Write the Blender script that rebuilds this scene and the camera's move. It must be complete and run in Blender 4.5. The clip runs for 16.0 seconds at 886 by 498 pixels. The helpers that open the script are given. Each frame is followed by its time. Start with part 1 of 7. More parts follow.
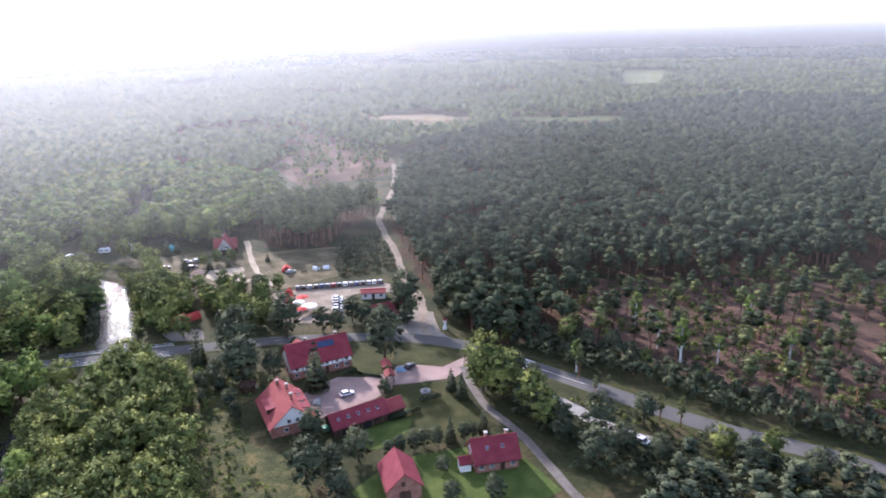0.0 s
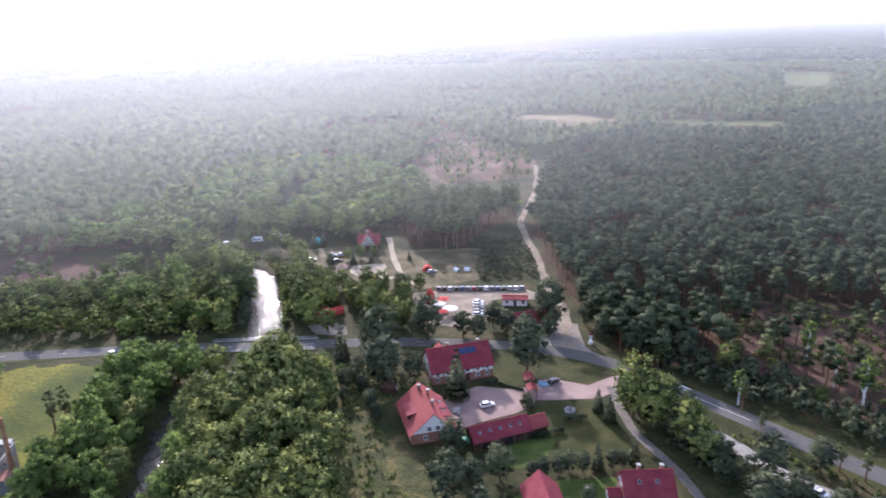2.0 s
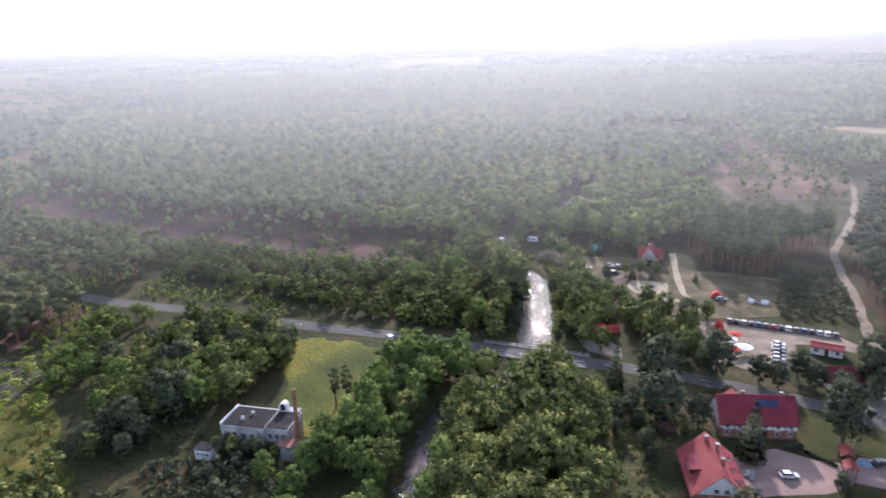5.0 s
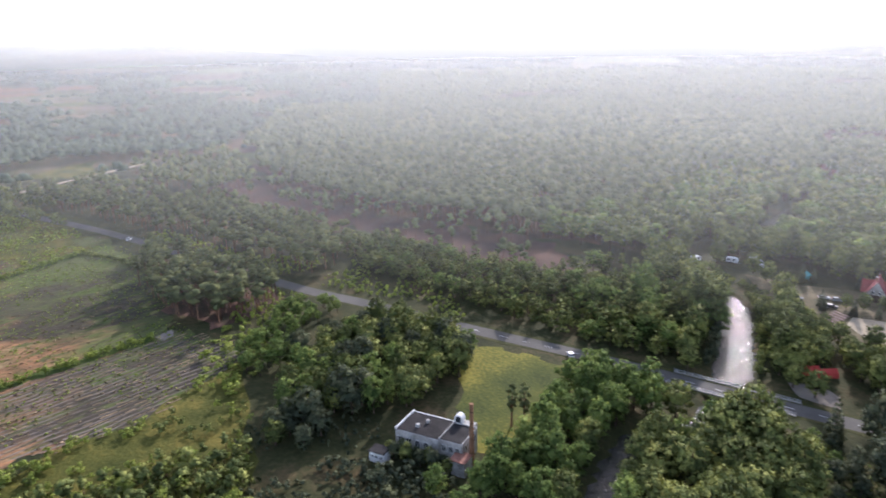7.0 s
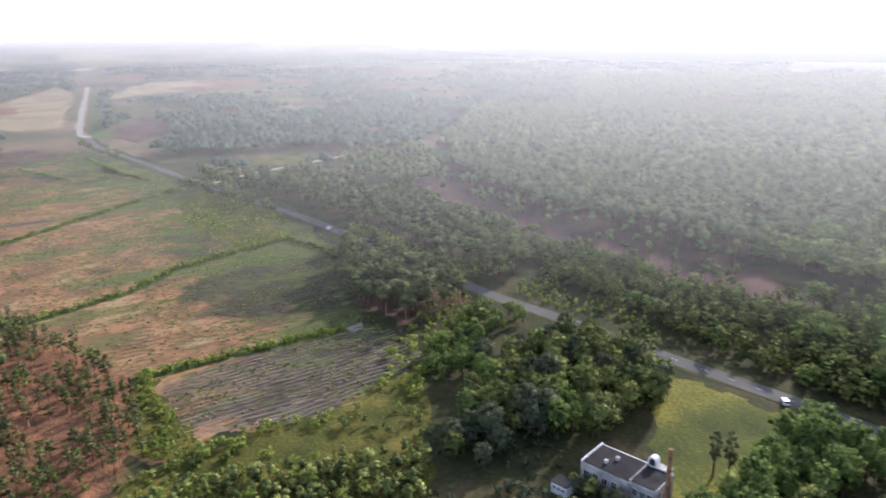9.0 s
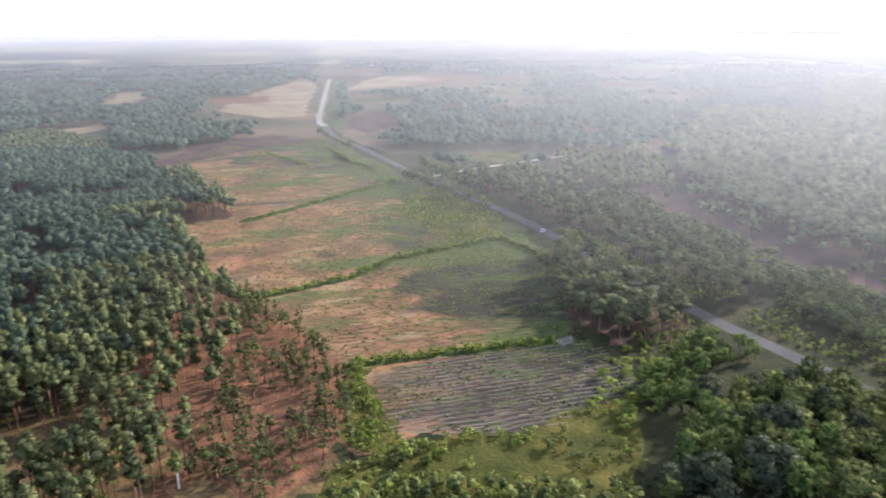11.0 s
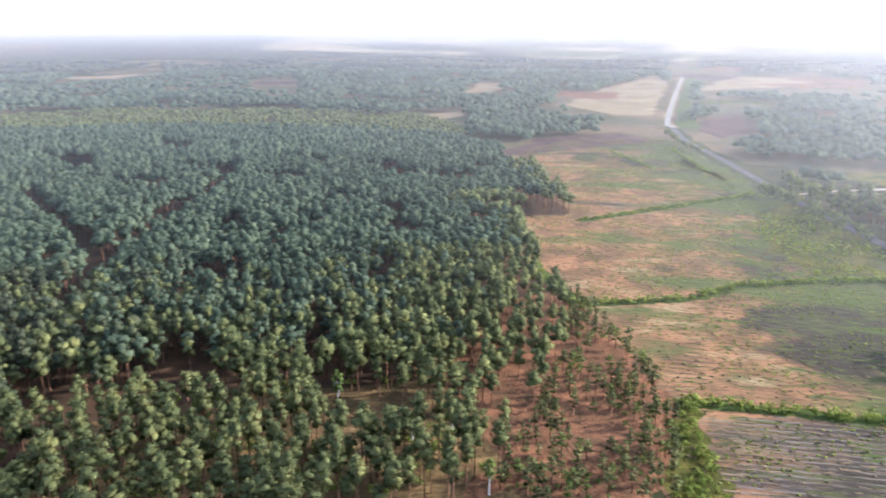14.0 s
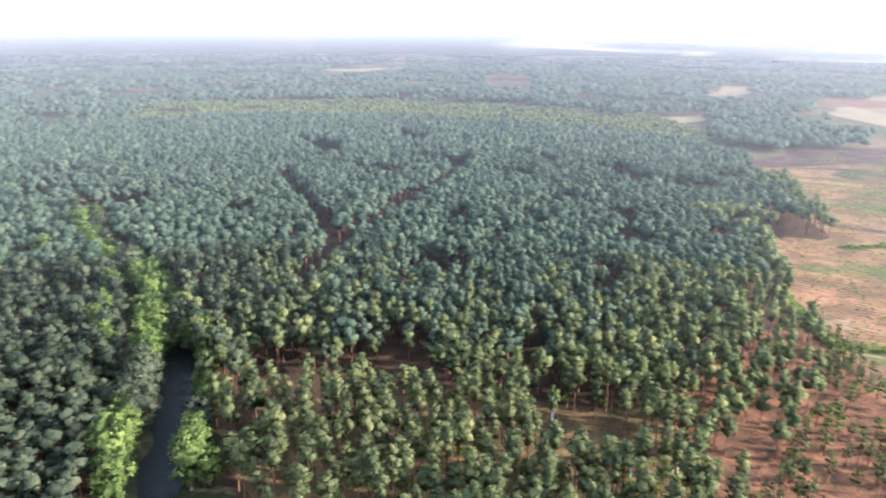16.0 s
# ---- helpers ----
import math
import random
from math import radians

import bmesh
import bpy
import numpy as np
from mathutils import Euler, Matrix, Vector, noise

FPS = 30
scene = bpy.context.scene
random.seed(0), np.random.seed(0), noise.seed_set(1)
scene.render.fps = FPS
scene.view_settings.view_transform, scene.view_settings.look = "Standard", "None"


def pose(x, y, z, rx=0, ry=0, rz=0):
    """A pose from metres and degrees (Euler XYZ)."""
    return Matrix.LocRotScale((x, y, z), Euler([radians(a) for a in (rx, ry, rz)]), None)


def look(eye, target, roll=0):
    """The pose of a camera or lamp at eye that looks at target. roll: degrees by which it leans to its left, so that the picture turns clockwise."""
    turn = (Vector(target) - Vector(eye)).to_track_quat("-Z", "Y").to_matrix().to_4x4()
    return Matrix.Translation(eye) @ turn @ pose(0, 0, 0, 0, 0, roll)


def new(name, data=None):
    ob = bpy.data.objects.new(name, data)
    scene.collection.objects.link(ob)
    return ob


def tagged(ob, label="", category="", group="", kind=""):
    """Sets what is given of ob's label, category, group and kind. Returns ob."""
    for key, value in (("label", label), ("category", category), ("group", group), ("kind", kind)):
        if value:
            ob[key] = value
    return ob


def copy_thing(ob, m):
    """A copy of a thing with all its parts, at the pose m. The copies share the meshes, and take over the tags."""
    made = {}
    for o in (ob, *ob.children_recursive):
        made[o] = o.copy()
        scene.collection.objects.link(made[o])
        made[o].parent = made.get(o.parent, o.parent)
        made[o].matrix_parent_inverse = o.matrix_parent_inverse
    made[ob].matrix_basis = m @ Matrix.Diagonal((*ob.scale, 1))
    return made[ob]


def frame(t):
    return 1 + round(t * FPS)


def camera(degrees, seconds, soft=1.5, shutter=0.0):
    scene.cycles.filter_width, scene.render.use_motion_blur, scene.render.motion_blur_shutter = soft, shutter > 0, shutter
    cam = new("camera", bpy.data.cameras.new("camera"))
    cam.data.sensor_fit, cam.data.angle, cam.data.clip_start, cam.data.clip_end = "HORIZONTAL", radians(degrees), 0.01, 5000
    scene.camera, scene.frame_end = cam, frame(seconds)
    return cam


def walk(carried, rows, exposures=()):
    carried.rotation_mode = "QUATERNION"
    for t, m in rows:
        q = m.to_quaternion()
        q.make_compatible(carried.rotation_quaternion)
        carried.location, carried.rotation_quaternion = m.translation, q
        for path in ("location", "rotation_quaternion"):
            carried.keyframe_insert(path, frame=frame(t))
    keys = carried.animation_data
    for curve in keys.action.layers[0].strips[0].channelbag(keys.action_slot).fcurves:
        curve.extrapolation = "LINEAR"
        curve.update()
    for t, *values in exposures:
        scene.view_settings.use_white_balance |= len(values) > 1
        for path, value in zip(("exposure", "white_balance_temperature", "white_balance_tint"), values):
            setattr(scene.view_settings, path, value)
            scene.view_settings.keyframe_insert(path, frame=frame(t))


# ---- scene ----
# ---- camera ----
cam = camera(64.2, 16.0, soft=1.7, shutter=0.5)
PATH = [
    (0, (0.00, 0.00, 100.00), (-23.93, 92.22, 69.63), -1.49),
    (0.5, (-2.05, 1.46, 100.11), (-30.01, 92.56, 69.80), -1.47),
    (1, (-4.15, 2.94, 100.18), (-36.21, 92.70, 69.94), -1.44),
    (1.5, (-6.31, 4.43, 100.23), (-42.58, 92.59, 70.03), -1.50),
    (2, (-8.55, 5.91, 100.27), (-49.50, 92.01, 70.10), -1.48),
    (2.5, (-10.87, 7.35, 100.30), (-57.21, 90.68, 70.16), -1.43),
    (3, (-13.27, 8.73, 100.35), (-64.78, 89.00, 70.27), -1.40),
    (3.5, (-15.77, 10.04, 100.40), (-72.24, 86.90, 70.36), -1.29),
    (4, (-18.35, 11.25, 100.46), (-79.63, 84.37, 70.48), -1.21),
    (6.5, (-32.38, 15.40, 101.02), (-113.29, 66.11, 71.32), -1.06),
    (7, (-35.35, 15.76, 101.16), (-119.37, 61.16, 71.52), -1.03),
    (7.5, (-38.35, 15.93, 101.31), (-125.17, 55.78, 71.72), -0.91),
    (8, (-41.36, 15.92, 101.46), (-130.60, 50.01, 71.89), -0.88),
    (8.5, (-44.37, 15.72, 101.60), (-135.65, 43.98, 72.09), -0.79),
    (11, (-58.87, 11.70, 102.02), (-154.19, 5.23, 72.50), -0.42),
    (11.5, (-61.54, 10.30, 102.03), (-156.08, -3.38, 72.45), -0.30),
    (12, (-64.11, 8.71, 101.99), (-157.29, -12.27, 72.39), -0.26),
    (12.5, (-66.55, 6.92, 101.92), (-157.80, -21.24, 72.28), -0.15),
    (13, (-68.85, 4.96, 101.82), (-157.59, -30.27, 72.10), -0.09),
    (13.5, (-71.00, 2.84, 101.68), (-156.69, -39.20, 71.86), 0.01),
    (14, (-72.99, 0.55, 101.51), (-155.09, -48.07, 71.58), 0.10),
    (14.5, (-74.81, -1.88, 101.32), (-152.83, -56.77, 71.32), 0.18),
    (15, (-76.45, -4.45, 101.10), (-149.88, -65.29, 71.00), 0.28),
    (15.5, (-77.90, -7.12, 100.88), (-146.30, -73.53, 70.68), 0.34),
    (16, (-79.17, -9.90, 100.65), (-142.02, -81.53, 70.35), 0.41),
]
walk(cam, [(t, look(eye, target, roll)) for t, eye, target, roll in PATH], [(0, 1.6, 5650, 25), (3.5, 1.3, 5700, 24), (8, 1.16, 5930, 21), (12, 1.34, 5850, 21), (14, 1.62, 5780, 20), (16, 2.0, 5650, 20)])

# ---- light: a low, hazy late-afternoon sun ----
SUN_AZ, SUN_EL = 41.0, 23.0  # degrees to the left of +y, and up
world = bpy.data.worlds.new("hazy_sky")
scene.world = world
world.use_nodes = True
wn = world.node_tree
sky = wn.nodes.new("ShaderNodeTexSky")
sky.sky_type = "NISHITA"
sky.sun_disc = False
sky.sun_elevation = radians(SUN_EL)
sky.sun_rotation = radians(360 - SUN_AZ)
sky.air_density, sky.dust_density, sky.ozone_density = 1.0, 1.2, 1.2
way, level = wn.nodes.new("ShaderNodeTexCoord"), wn.nodes.new("ShaderNodeVectorMath")  # the pale sky goes on down to the land
level.operation = "MAXIMUM"
level.inputs[1].default_value = (-1, -1, 0.025)
wn.links.new(way.outputs["Generated"], level.inputs[0])
wn.links.new(level.outputs["Vector"], sky.inputs["Vector"])
soften = wn.nodes.new("ShaderNodeHueSaturation")  # haze whitens the blue
soften.inputs["Saturation"].default_value = 0.7
wn.links.new(sky.outputs["Color"], soften.inputs["Color"])
wn.links.new(soften.outputs["Color"], wn.nodes["Background"].inputs["Color"])
wn.nodes["Background"].inputs["Strength"].default_value = 0.15
sun_data = bpy.data.lights.new("sun", "SUN")
sun_data.energy, sun_data.angle, sun_data.color = 3.5, radians(2.2), (1.0, 0.92, 0.80)
sun = new("sun", sun_data)
TO_SUN = Vector((-math.sin(radians(SUN_AZ)) * math.cos(radians(SUN_EL)),
                 math.cos(radians(SUN_AZ)) * math.cos(radians(SUN_EL)), math.sin(radians(SUN_EL))))
sun.matrix_world = look(TO_SUN * 300, (0, 0, 0))

# ---- materials ----


def material(name, low, high, rough=0.9, scale=1.0, detail_scale=None, bump=0.0, metal=0.0, mid=None, through_light=0.0,
             island=0.0, coat=0.0, stretch=None, rows=0.0):
    """Colours between low and high by noise at two sizes (per metre), with bump; island: variation per loose piece."""
    m = bpy.data.materials.new(name)
    m.use_nodes = True
    n, l = m.node_tree.nodes, m.node_tree.links
    bsdf, out = n["Principled BSDF"], n["Material Output"]
    bsdf.inputs["Roughness"].default_value = rough
    bsdf.inputs["Metallic"].default_value = metal
    bsdf.inputs["Specular IOR Level"].default_value = 0.05 if through_light else (0.1 if rough >= 0.8 else 0.3)
    if coat:
        bsdf.inputs["Coat Weight"].default_value = coat
    geo = n.new("ShaderNodeNewGeometry")
    place = geo.outputs["Position"]
    if stretch:
        mp = n.new("ShaderNodeMapping")
        mp.inputs["Rotation"].default_value = (0, 0, radians(stretch[0]))
        mp.inputs["Scale"].default_value = (1, stretch[1], 1)
        l.new(place, mp.inputs["Vector"])
        place = mp.outputs["Vector"]
    big, small = n.new("ShaderNodeTexNoise"), n.new("ShaderNodeTexNoise")
    big.inputs["Scale"].default_value, big.inputs["Detail"].default_value = scale, 4
    small.inputs["Scale"].default_value = detail_scale or scale * 9
    small.inputs["Detail"].default_value = 3
    for tex in (big, small):
        l.new(place, tex.inputs["Vector"])
    mix = n.new("ShaderNodeMath")
    mix.operation = "MULTIPLY_ADD"
    l.new(small.outputs["Fac"], mix.inputs[0])
    mix.inputs[1].default_value = 0.45
    half = n.new("ShaderNodeMath")
    half.operation = "MULTIPLY_ADD"
    l.new(big.outputs["Fac"], half.inputs[0])
    half.inputs[1].default_value, half.inputs[2].default_value = 0.9, -0.175
    l.new(half.outputs[0], mix.inputs[2])
    value = mix.outputs[0]
    if rows:
        turn, wave, ridge = n.new("ShaderNodeMapping"), n.new("ShaderNodeTexWave"), n.new("ShaderNodeMath")
        turn.inputs["Rotation"].default_value = (0, 0, radians(-20.5))
        wave.inputs["Scale"].default_value = 0.314 / rows
        wave.inputs["Distortion"].default_value, wave.inputs["Detail"].default_value = 7.0, 3
        wave.inputs["Detail Scale"].default_value = 0.45
        l.new(geo.outputs["Position"], turn.inputs["Vector"])
        l.new(turn.outputs["Vector"], wave.inputs["Vector"])
        ridge.operation = "MULTIPLY_ADD"
        l.new(wave.outputs["Fac"], ridge.inputs[0])
        ridge.inputs[1].default_value = 0.2
        lower = n.new("ShaderNodeMath")
        lower.operation = "SUBTRACT"
        l.new(value, lower.inputs[0])
        lower.inputs[1].default_value = 0.1
        l.new(lower.outputs[0], ridge.inputs[2])
        value = ridge.outputs[0]
    if island:
        add = n.new("ShaderNodeMath")
        add.operation = "MULTIPLY_ADD"
        l.new(geo.outputs["Random Per Island"], add.inputs[0])
        add.inputs[1].default_value = island
        shift = n.new("ShaderNodeMath")
        shift.operation = "SUBTRACT"
        l.new(value, shift.inputs[0])
        shift.inputs[1].default_value = island / 2
        l.new(shift.outputs[0], add.inputs[2])
        value = add.outputs[0]
    ramp = n.new("ShaderNodeValToRGB")
    ramp.color_ramp.elements[0].position, ramp.color_ramp.elements[1].position = 0.28, 0.72
    ramp.color_ramp.elements[0].color, ramp.color_ramp.elements[1].color = (*low, 1), (*high, 1)
    if mid:
        e = ramp.color_ramp.elements.new(0.5)
        e.color = (*mid, 1)
    l.new(value, ramp.inputs["Fac"])
    l.new(ramp.outputs["Color"], bsdf.inputs["Base Color"])
    if through_light:
        fine, b = n.new("ShaderNodeTexNoise"), n.new("ShaderNodeBump")
        fine.inputs["Scale"].default_value, fine.inputs["Detail"].default_value = 1.6, 4
        b.inputs["Strength"].default_value, b.inputs["Distance"].default_value = 0.8, 0.5
        l.new(place, fine.inputs["Vector"])
        l.new(fine.outputs["Fac"], b.inputs["Height"])
        l.new(b.outputs["Normal"], bsdf.inputs["Normal"])
    if bump:
        b = n.new("ShaderNodeBump")
        b.inputs["Strength"].default_value, b.inputs["Distance"].default_value = 0.8, bump
        l.new(small.outputs["Fac"], b.inputs["Height"])
        l.new(b.outputs["Normal"], bsdf.inputs["Normal"])
    if through_light:
        tr, ms = n.new("ShaderNodeBsdfTranslucent"), n.new("ShaderNodeMixShader")
        l.new(ramp.outputs["Color"], tr.inputs["Color"])
        ms.inputs[0].default_value = through_light
        l.new(bsdf.outputs[0], ms.inputs[1])
        l.new(tr.outputs[0], ms.inputs[2])
        l.new(ms.outputs[0], out.inputs["Surface"])
    return m


def scaled(c, k):
    return tuple(v * k for v in c)


M = {}
# ground
M["meadow"] = material("meadow_grass", (0.02076, 0.02607, 0.0104), (0.09707, 0.0708, 0.03468), 0.95, 0.07, 0.7, 0.3, mid=(0.04208, 0.04531, 0.01734))
M["rough_grass"] = material("long_tawny_grass", (0.024, 0.034, 0.012), (0.15, 0.12, 0.048), 0.95, 0.2, 1.1, 0.4, mid=(0.058, 0.062, 0.022))
M["front_floor"] = material("tawny_grass_and_bracken", (0.055, 0.05, 0.02), (0.27, 0.18, 0.07), 0.97, 0.07, 0.8, 0.2, mid=(0.13, 0.085, 0.038))
M["lane_dirt"] = material("pale_lane_gravel", (0.105, 0.09, 0.077), (0.21, 0.183, 0.155), 0.95, 0.25, 2.0, 0.04)
M["dirt"] = material("sandy_dirt", (0.16, 0.128, 0.095), (0.33, 0.27, 0.2), 0.95, 0.15, 1.5, 0.05)
M["tall_grass"] = material("yellow_green_tall_grass", (0.0364, 0.0455, 0.00819), (0.1602, 0.13, 0.02925), 0.95, 0.08, 0.8, 0.4, mid=(0.0728, 0.07475, 0.01521))
M["camp_grass"] = material("trodden_camp_grass", (0.05, 0.05, 0.024), (0.21, 0.165, 0.1), 0.95, 0.1, 1.0, 0.1, mid=(0.105, 0.088, 0.047))
M["lawn"] = material("mown_lawn", (0.02952, 0.03485, 0.01116), (0.07889, 0.06981, 0.02512), 0.95, 0.16, 1.6, 0.1, mid=(0.04674, 0.05009, 0.0156))
M["lush"] = material("lush_grass", (0.036, 0.062, 0.013), (0.1, 0.125, 0.03), 0.95, 0.2, 1.8, 0.1)
# bright yellow against dark green: sun and shade patches painted into the lawn
M["dry_lawn"] = material("dry_lawn_painted_sun", (0.03, 0.045, 0.012), (0.23, 0.2, 0.035), 0.95, 0.04, 0.9, 0.25, mid=(0.082, 0.092, 0.019))
M["litter"] = material("needle_litter", (0.036, 0.024, 0.016), (0.112, 0.06, 0.032), 0.97, 0.09, 1.1, 0.15, mid=(0.064, 0.04, 0.0224))
M["bracken"] = material("rusty_bracken_floor", (0.055, 0.045, 0.022), (0.3, 0.14, 0.068), 0.97, 0.16, 1.1, 0.4, mid=(0.165, 0.082, 0.043))


def heath_material(name, rows, green, grey, ridges, ridge_low):
    """Clear-cut ground: rusty and straw-coloured litter, green regrowth and grey furrows in patches, in soft planting
    rows; dark patches stand for shade.
    """
    m = bpy.data.materials.new(name)
    m.use_nodes = True
    n, l = m.node_tree.nodes, m.node_tree.links
    bsdf, geo = n["Principled BSDF"], n.new("ShaderNodeNewGeometry")
    bsdf.inputs["Roughness"].default_value, bsdf.inputs["Specular IOR Level"].default_value = 0.97, 0.05
    turn = n.new("ShaderNodeMapping")
    turn.inputs["Rotation"].default_value = (0, 0, radians(-20.5))
    l.new(geo.outputs["Position"], turn.inputs["Vector"])
    drawn = n.new("ShaderNodeMapping")
    drawn.inputs["Scale"].default_value = (1, 0.3, 1)
    l.new(turn.outputs["Vector"], drawn.inputs["Vector"])

    slope, ease = n.new("ShaderNodeVectorMath"), n.new("ShaderNodeMapRange")
    slope.operation = "DOT_PRODUCT"
    slope.inputs[1].default_value = (-0.47, 0.88, 0)
    ease.inputs["From Min"].default_value, ease.inputs["From Max"].default_value = 60.0, 240.0
    ease.inputs["To Min"].default_value, ease.inputs["To Max"].default_value = -0.08, 0.12
    l.new(geo.outputs["Position"], slope.inputs[0])
    l.new(slope.outputs["Value"], ease.inputs["Value"])

    def speck(scale, detail, low, high, along=False, seed=0.0, roadward=False):
        tex, cut, shift = n.new("ShaderNodeTexNoise"), n.new("ShaderNodeMapRange"), n.new("ShaderNodeVectorMath")
        tex.inputs["Scale"].default_value, tex.inputs["Detail"].default_value = scale, detail
        tex.inputs["Roughness"].default_value = 0.62
        cut.inputs["From Min"].default_value, cut.inputs["From Max"].default_value = low, high
        cut.interpolation_type = "SMOOTHSTEP"
        shift.inputs[1].default_value = (seed, seed, 0)
        l.new((drawn if along else turn).outputs["Vector"], shift.inputs[0])
        l.new(shift.outputs["Vector"], tex.inputs["Vector"])
        amount = tex.outputs["Fac"]
        if roadward:
            more = n.new("ShaderNodeMath")
            l.new(amount, more.inputs[0])
            l.new(ease.outputs["Result"], more.inputs[1])
            amount = more.outputs[0]
        l.new(amount, cut.inputs["Value"])
        return cut.outputs["Result"]

    def over(under, colour, amount):
        mix = n.new("ShaderNodeMix")
        mix.data_type = "RGBA"
        if isinstance(under, tuple):
            mix.inputs["A"].default_value = (*under, 1)
        else:
            l.new(under, mix.inputs["A"])
        mix.inputs["B"].default_value = (*colour, 1)
        l.new(amount, mix.inputs["Factor"])
        return mix.outputs["Result"]

    col = over((0.165, 0.1, 0.053), (0.33, 0.175, 0.088), speck(0.05, 6, 0.38, 0.62))
    col = over(col, (0.33, 0.25, 0.13), speck(0.11, 6, 0.5, 0.72, True, 40))
    # dark patches, more towards the road: shade lying on the field put into colour
    col = over(col, (0.06, 0.053, 0.045), speck(0.022, 7, 0.6 - grey, 0.72 - grey, True, 90, True))
    col = over(col, (0.055, 0.047, 0.036), speck(0.013, 7, 0.58 - grey, 0.67 - grey, False, 820, True))
    col = over(col, (0.1, 0.12, 0.04), speck(0.035, 8, 0.6 - green, 0.74 - green, True, 170, True))
    col = over(col, (0.075, 0.105, 0.025), speck(0.12, 8, 0.66 - green, 0.78 - green, True, 230, True))
    col = over(col, (0.085, 0.1, 0.035), speck(0.28, 6, 0.53, 0.64, True, 260, True))
    col = over(col, (0.05, 0.06, 0.022), speck(0.75, 5, 0.54, 0.66, True, 300))
    col = over(col, (0.26, 0.2, 0.12), speck(1.7, 3, 0.62, 0.76, True, 510))
    wave, ridge, soft = n.new("ShaderNodeTexWave"), n.new("ShaderNodeMapRange"), n.new("ShaderNodeMath")
    wave.inputs["Scale"].default_value = 0.314 / rows
    wave.inputs["Distortion"].default_value, wave.inputs["Detail"].default_value = 5.0, 3
    wave.inputs["Detail Scale"].default_value = 0.35
    l.new(turn.outputs["Vector"], wave.inputs["Vector"])
    ridge.inputs["From Min"].default_value, ridge.inputs["From Max"].default_value = 0.55, 1.0
    l.new(wave.outputs["Fac"], ridge.inputs["Value"])
    soft.operation = "MULTIPLY"
    l.new(ridge.outputs["Result"], soft.inputs[0])
    l.new(speck(0.04, 5, ridge_low, ridge_low + 0.2, False, 700), soft.inputs[1])
    col = over(col, ridges, soft.outputs[0])
    l.new(col, bsdf.inputs["Base Color"])
    tex, b = n.new("ShaderNodeTexNoise"), n.new("ShaderNodeBump")
    tex.inputs["Scale"].default_value, tex.inputs["Detail"].default_value = 0.7, 5
    b.inputs["Strength"].default_value, b.inputs["Distance"].default_value = 0.9, 0.6
    l.new(drawn.outputs["Vector"], tex.inputs["Vector"])
    l.new(tex.outputs["Fac"], b.inputs["Height"])
    l.new(b.outputs["Normal"], bsdf.inputs["Normal"])
    return m


M["clearing"] = heath_material("clear_cut_heath", 3.1, 0.1, 0.07, (0.085, 0.07, 0.048), 0.46)
M["furrow"] = heath_material("ploughed_furrows", 2.3, 0.08, 0.19, (0.17, 0.145, 0.12), 0.36)
M["dark_heath"] = material("dark_heather", (0.04, 0.028, 0.024), (0.12, 0.068, 0.048), 0.97, 0.05, 0.7, 0.2)
M["brown_heath"] = material("brown_felled_heath", (0.06, 0.047, 0.032), (0.23, 0.14, 0.098), 0.97, 0.035, 0.4, 0.2, mid=(0.13, 0.082, 0.057))
M["straw"] = material("straw_stubble", (0.165, 0.125, 0.065), (0.3, 0.23, 0.125), 0.97, 0.02, 0.3, 0.1)
M["pale_crop"] = material("pale_green_crop", (0.09, 0.11, 0.045), (0.18, 0.19, 0.085), 0.97, 0.01, 0.2, 0.1)
# bracken in a duller brown: tree shade on the floor put into colour
M["shaded_bracken"] = material("shaded_bracken_floor", (0.035, 0.037, 0.02), (0.17, 0.095, 0.066), 0.97, 0.07, 0.8, 0.2, mid=(0.092, 0.058, 0.042), stretch=(0, 2.5))
M["far_floor"] = material("heath_and_young_growth", (0.05, 0.06, 0.025), (0.19, 0.13, 0.075), 0.97, 0.012, 0.12, 0, mid=(0.1, 0.085, 0.045))


def field_material():
    """Farmland seen from far off: a patchwork of straw, stubble and green crops, each field of one colour."""
    m = material("far_farmland", (0.1, 0.1, 0.05), (0.2, 0.17, 0.1), 0.97, 0.004, 0.05)
    n, l = m.node_tree.nodes, m.node_tree.links
    geo, turn, cell, ramp = n.new("ShaderNodeNewGeometry"), n.new("ShaderNodeMapping"), n.new("ShaderNodeTexVoronoi"), n.new("ShaderNodeValToRGB")
    turn.inputs["Rotation"].default_value, turn.inputs["Scale"].default_value = (0, 0, 0.5), (1 / 150, 1 / 330, 0)
    cell.inputs["Scale"].default_value, cell.distance = 1.0, "CHEBYCHEV"
    split = n.new("ShaderNodeSeparateColor")
    l.new(geo.outputs["Position"], turn.inputs["Vector"])
    l.new(turn.outputs["Vector"], cell.inputs["Vector"])
    l.new(cell.outputs["Color"], split.inputs["Color"])
    ramp.color_ramp.interpolation = "CONSTANT"
    for k, (at, c) in enumerate(((0.0, (0.33, 0.26, 0.15)), (0.4, (0.1, 0.13, 0.06)), (0.55, (0.36, 0.3, 0.19)), (0.8, (0.15, 0.16, 0.08)))):
        e = ramp.color_ramp.elements[k] if k < 2 else ramp.color_ramp.elements.new(at)
        e.position, e.color = at, (*c, 1)
    l.new(split.outputs["Red"], ramp.inputs["Fac"])
    l.new(ramp.outputs["Color"], n["Principled BSDF"].inputs["Base Color"])
    return m


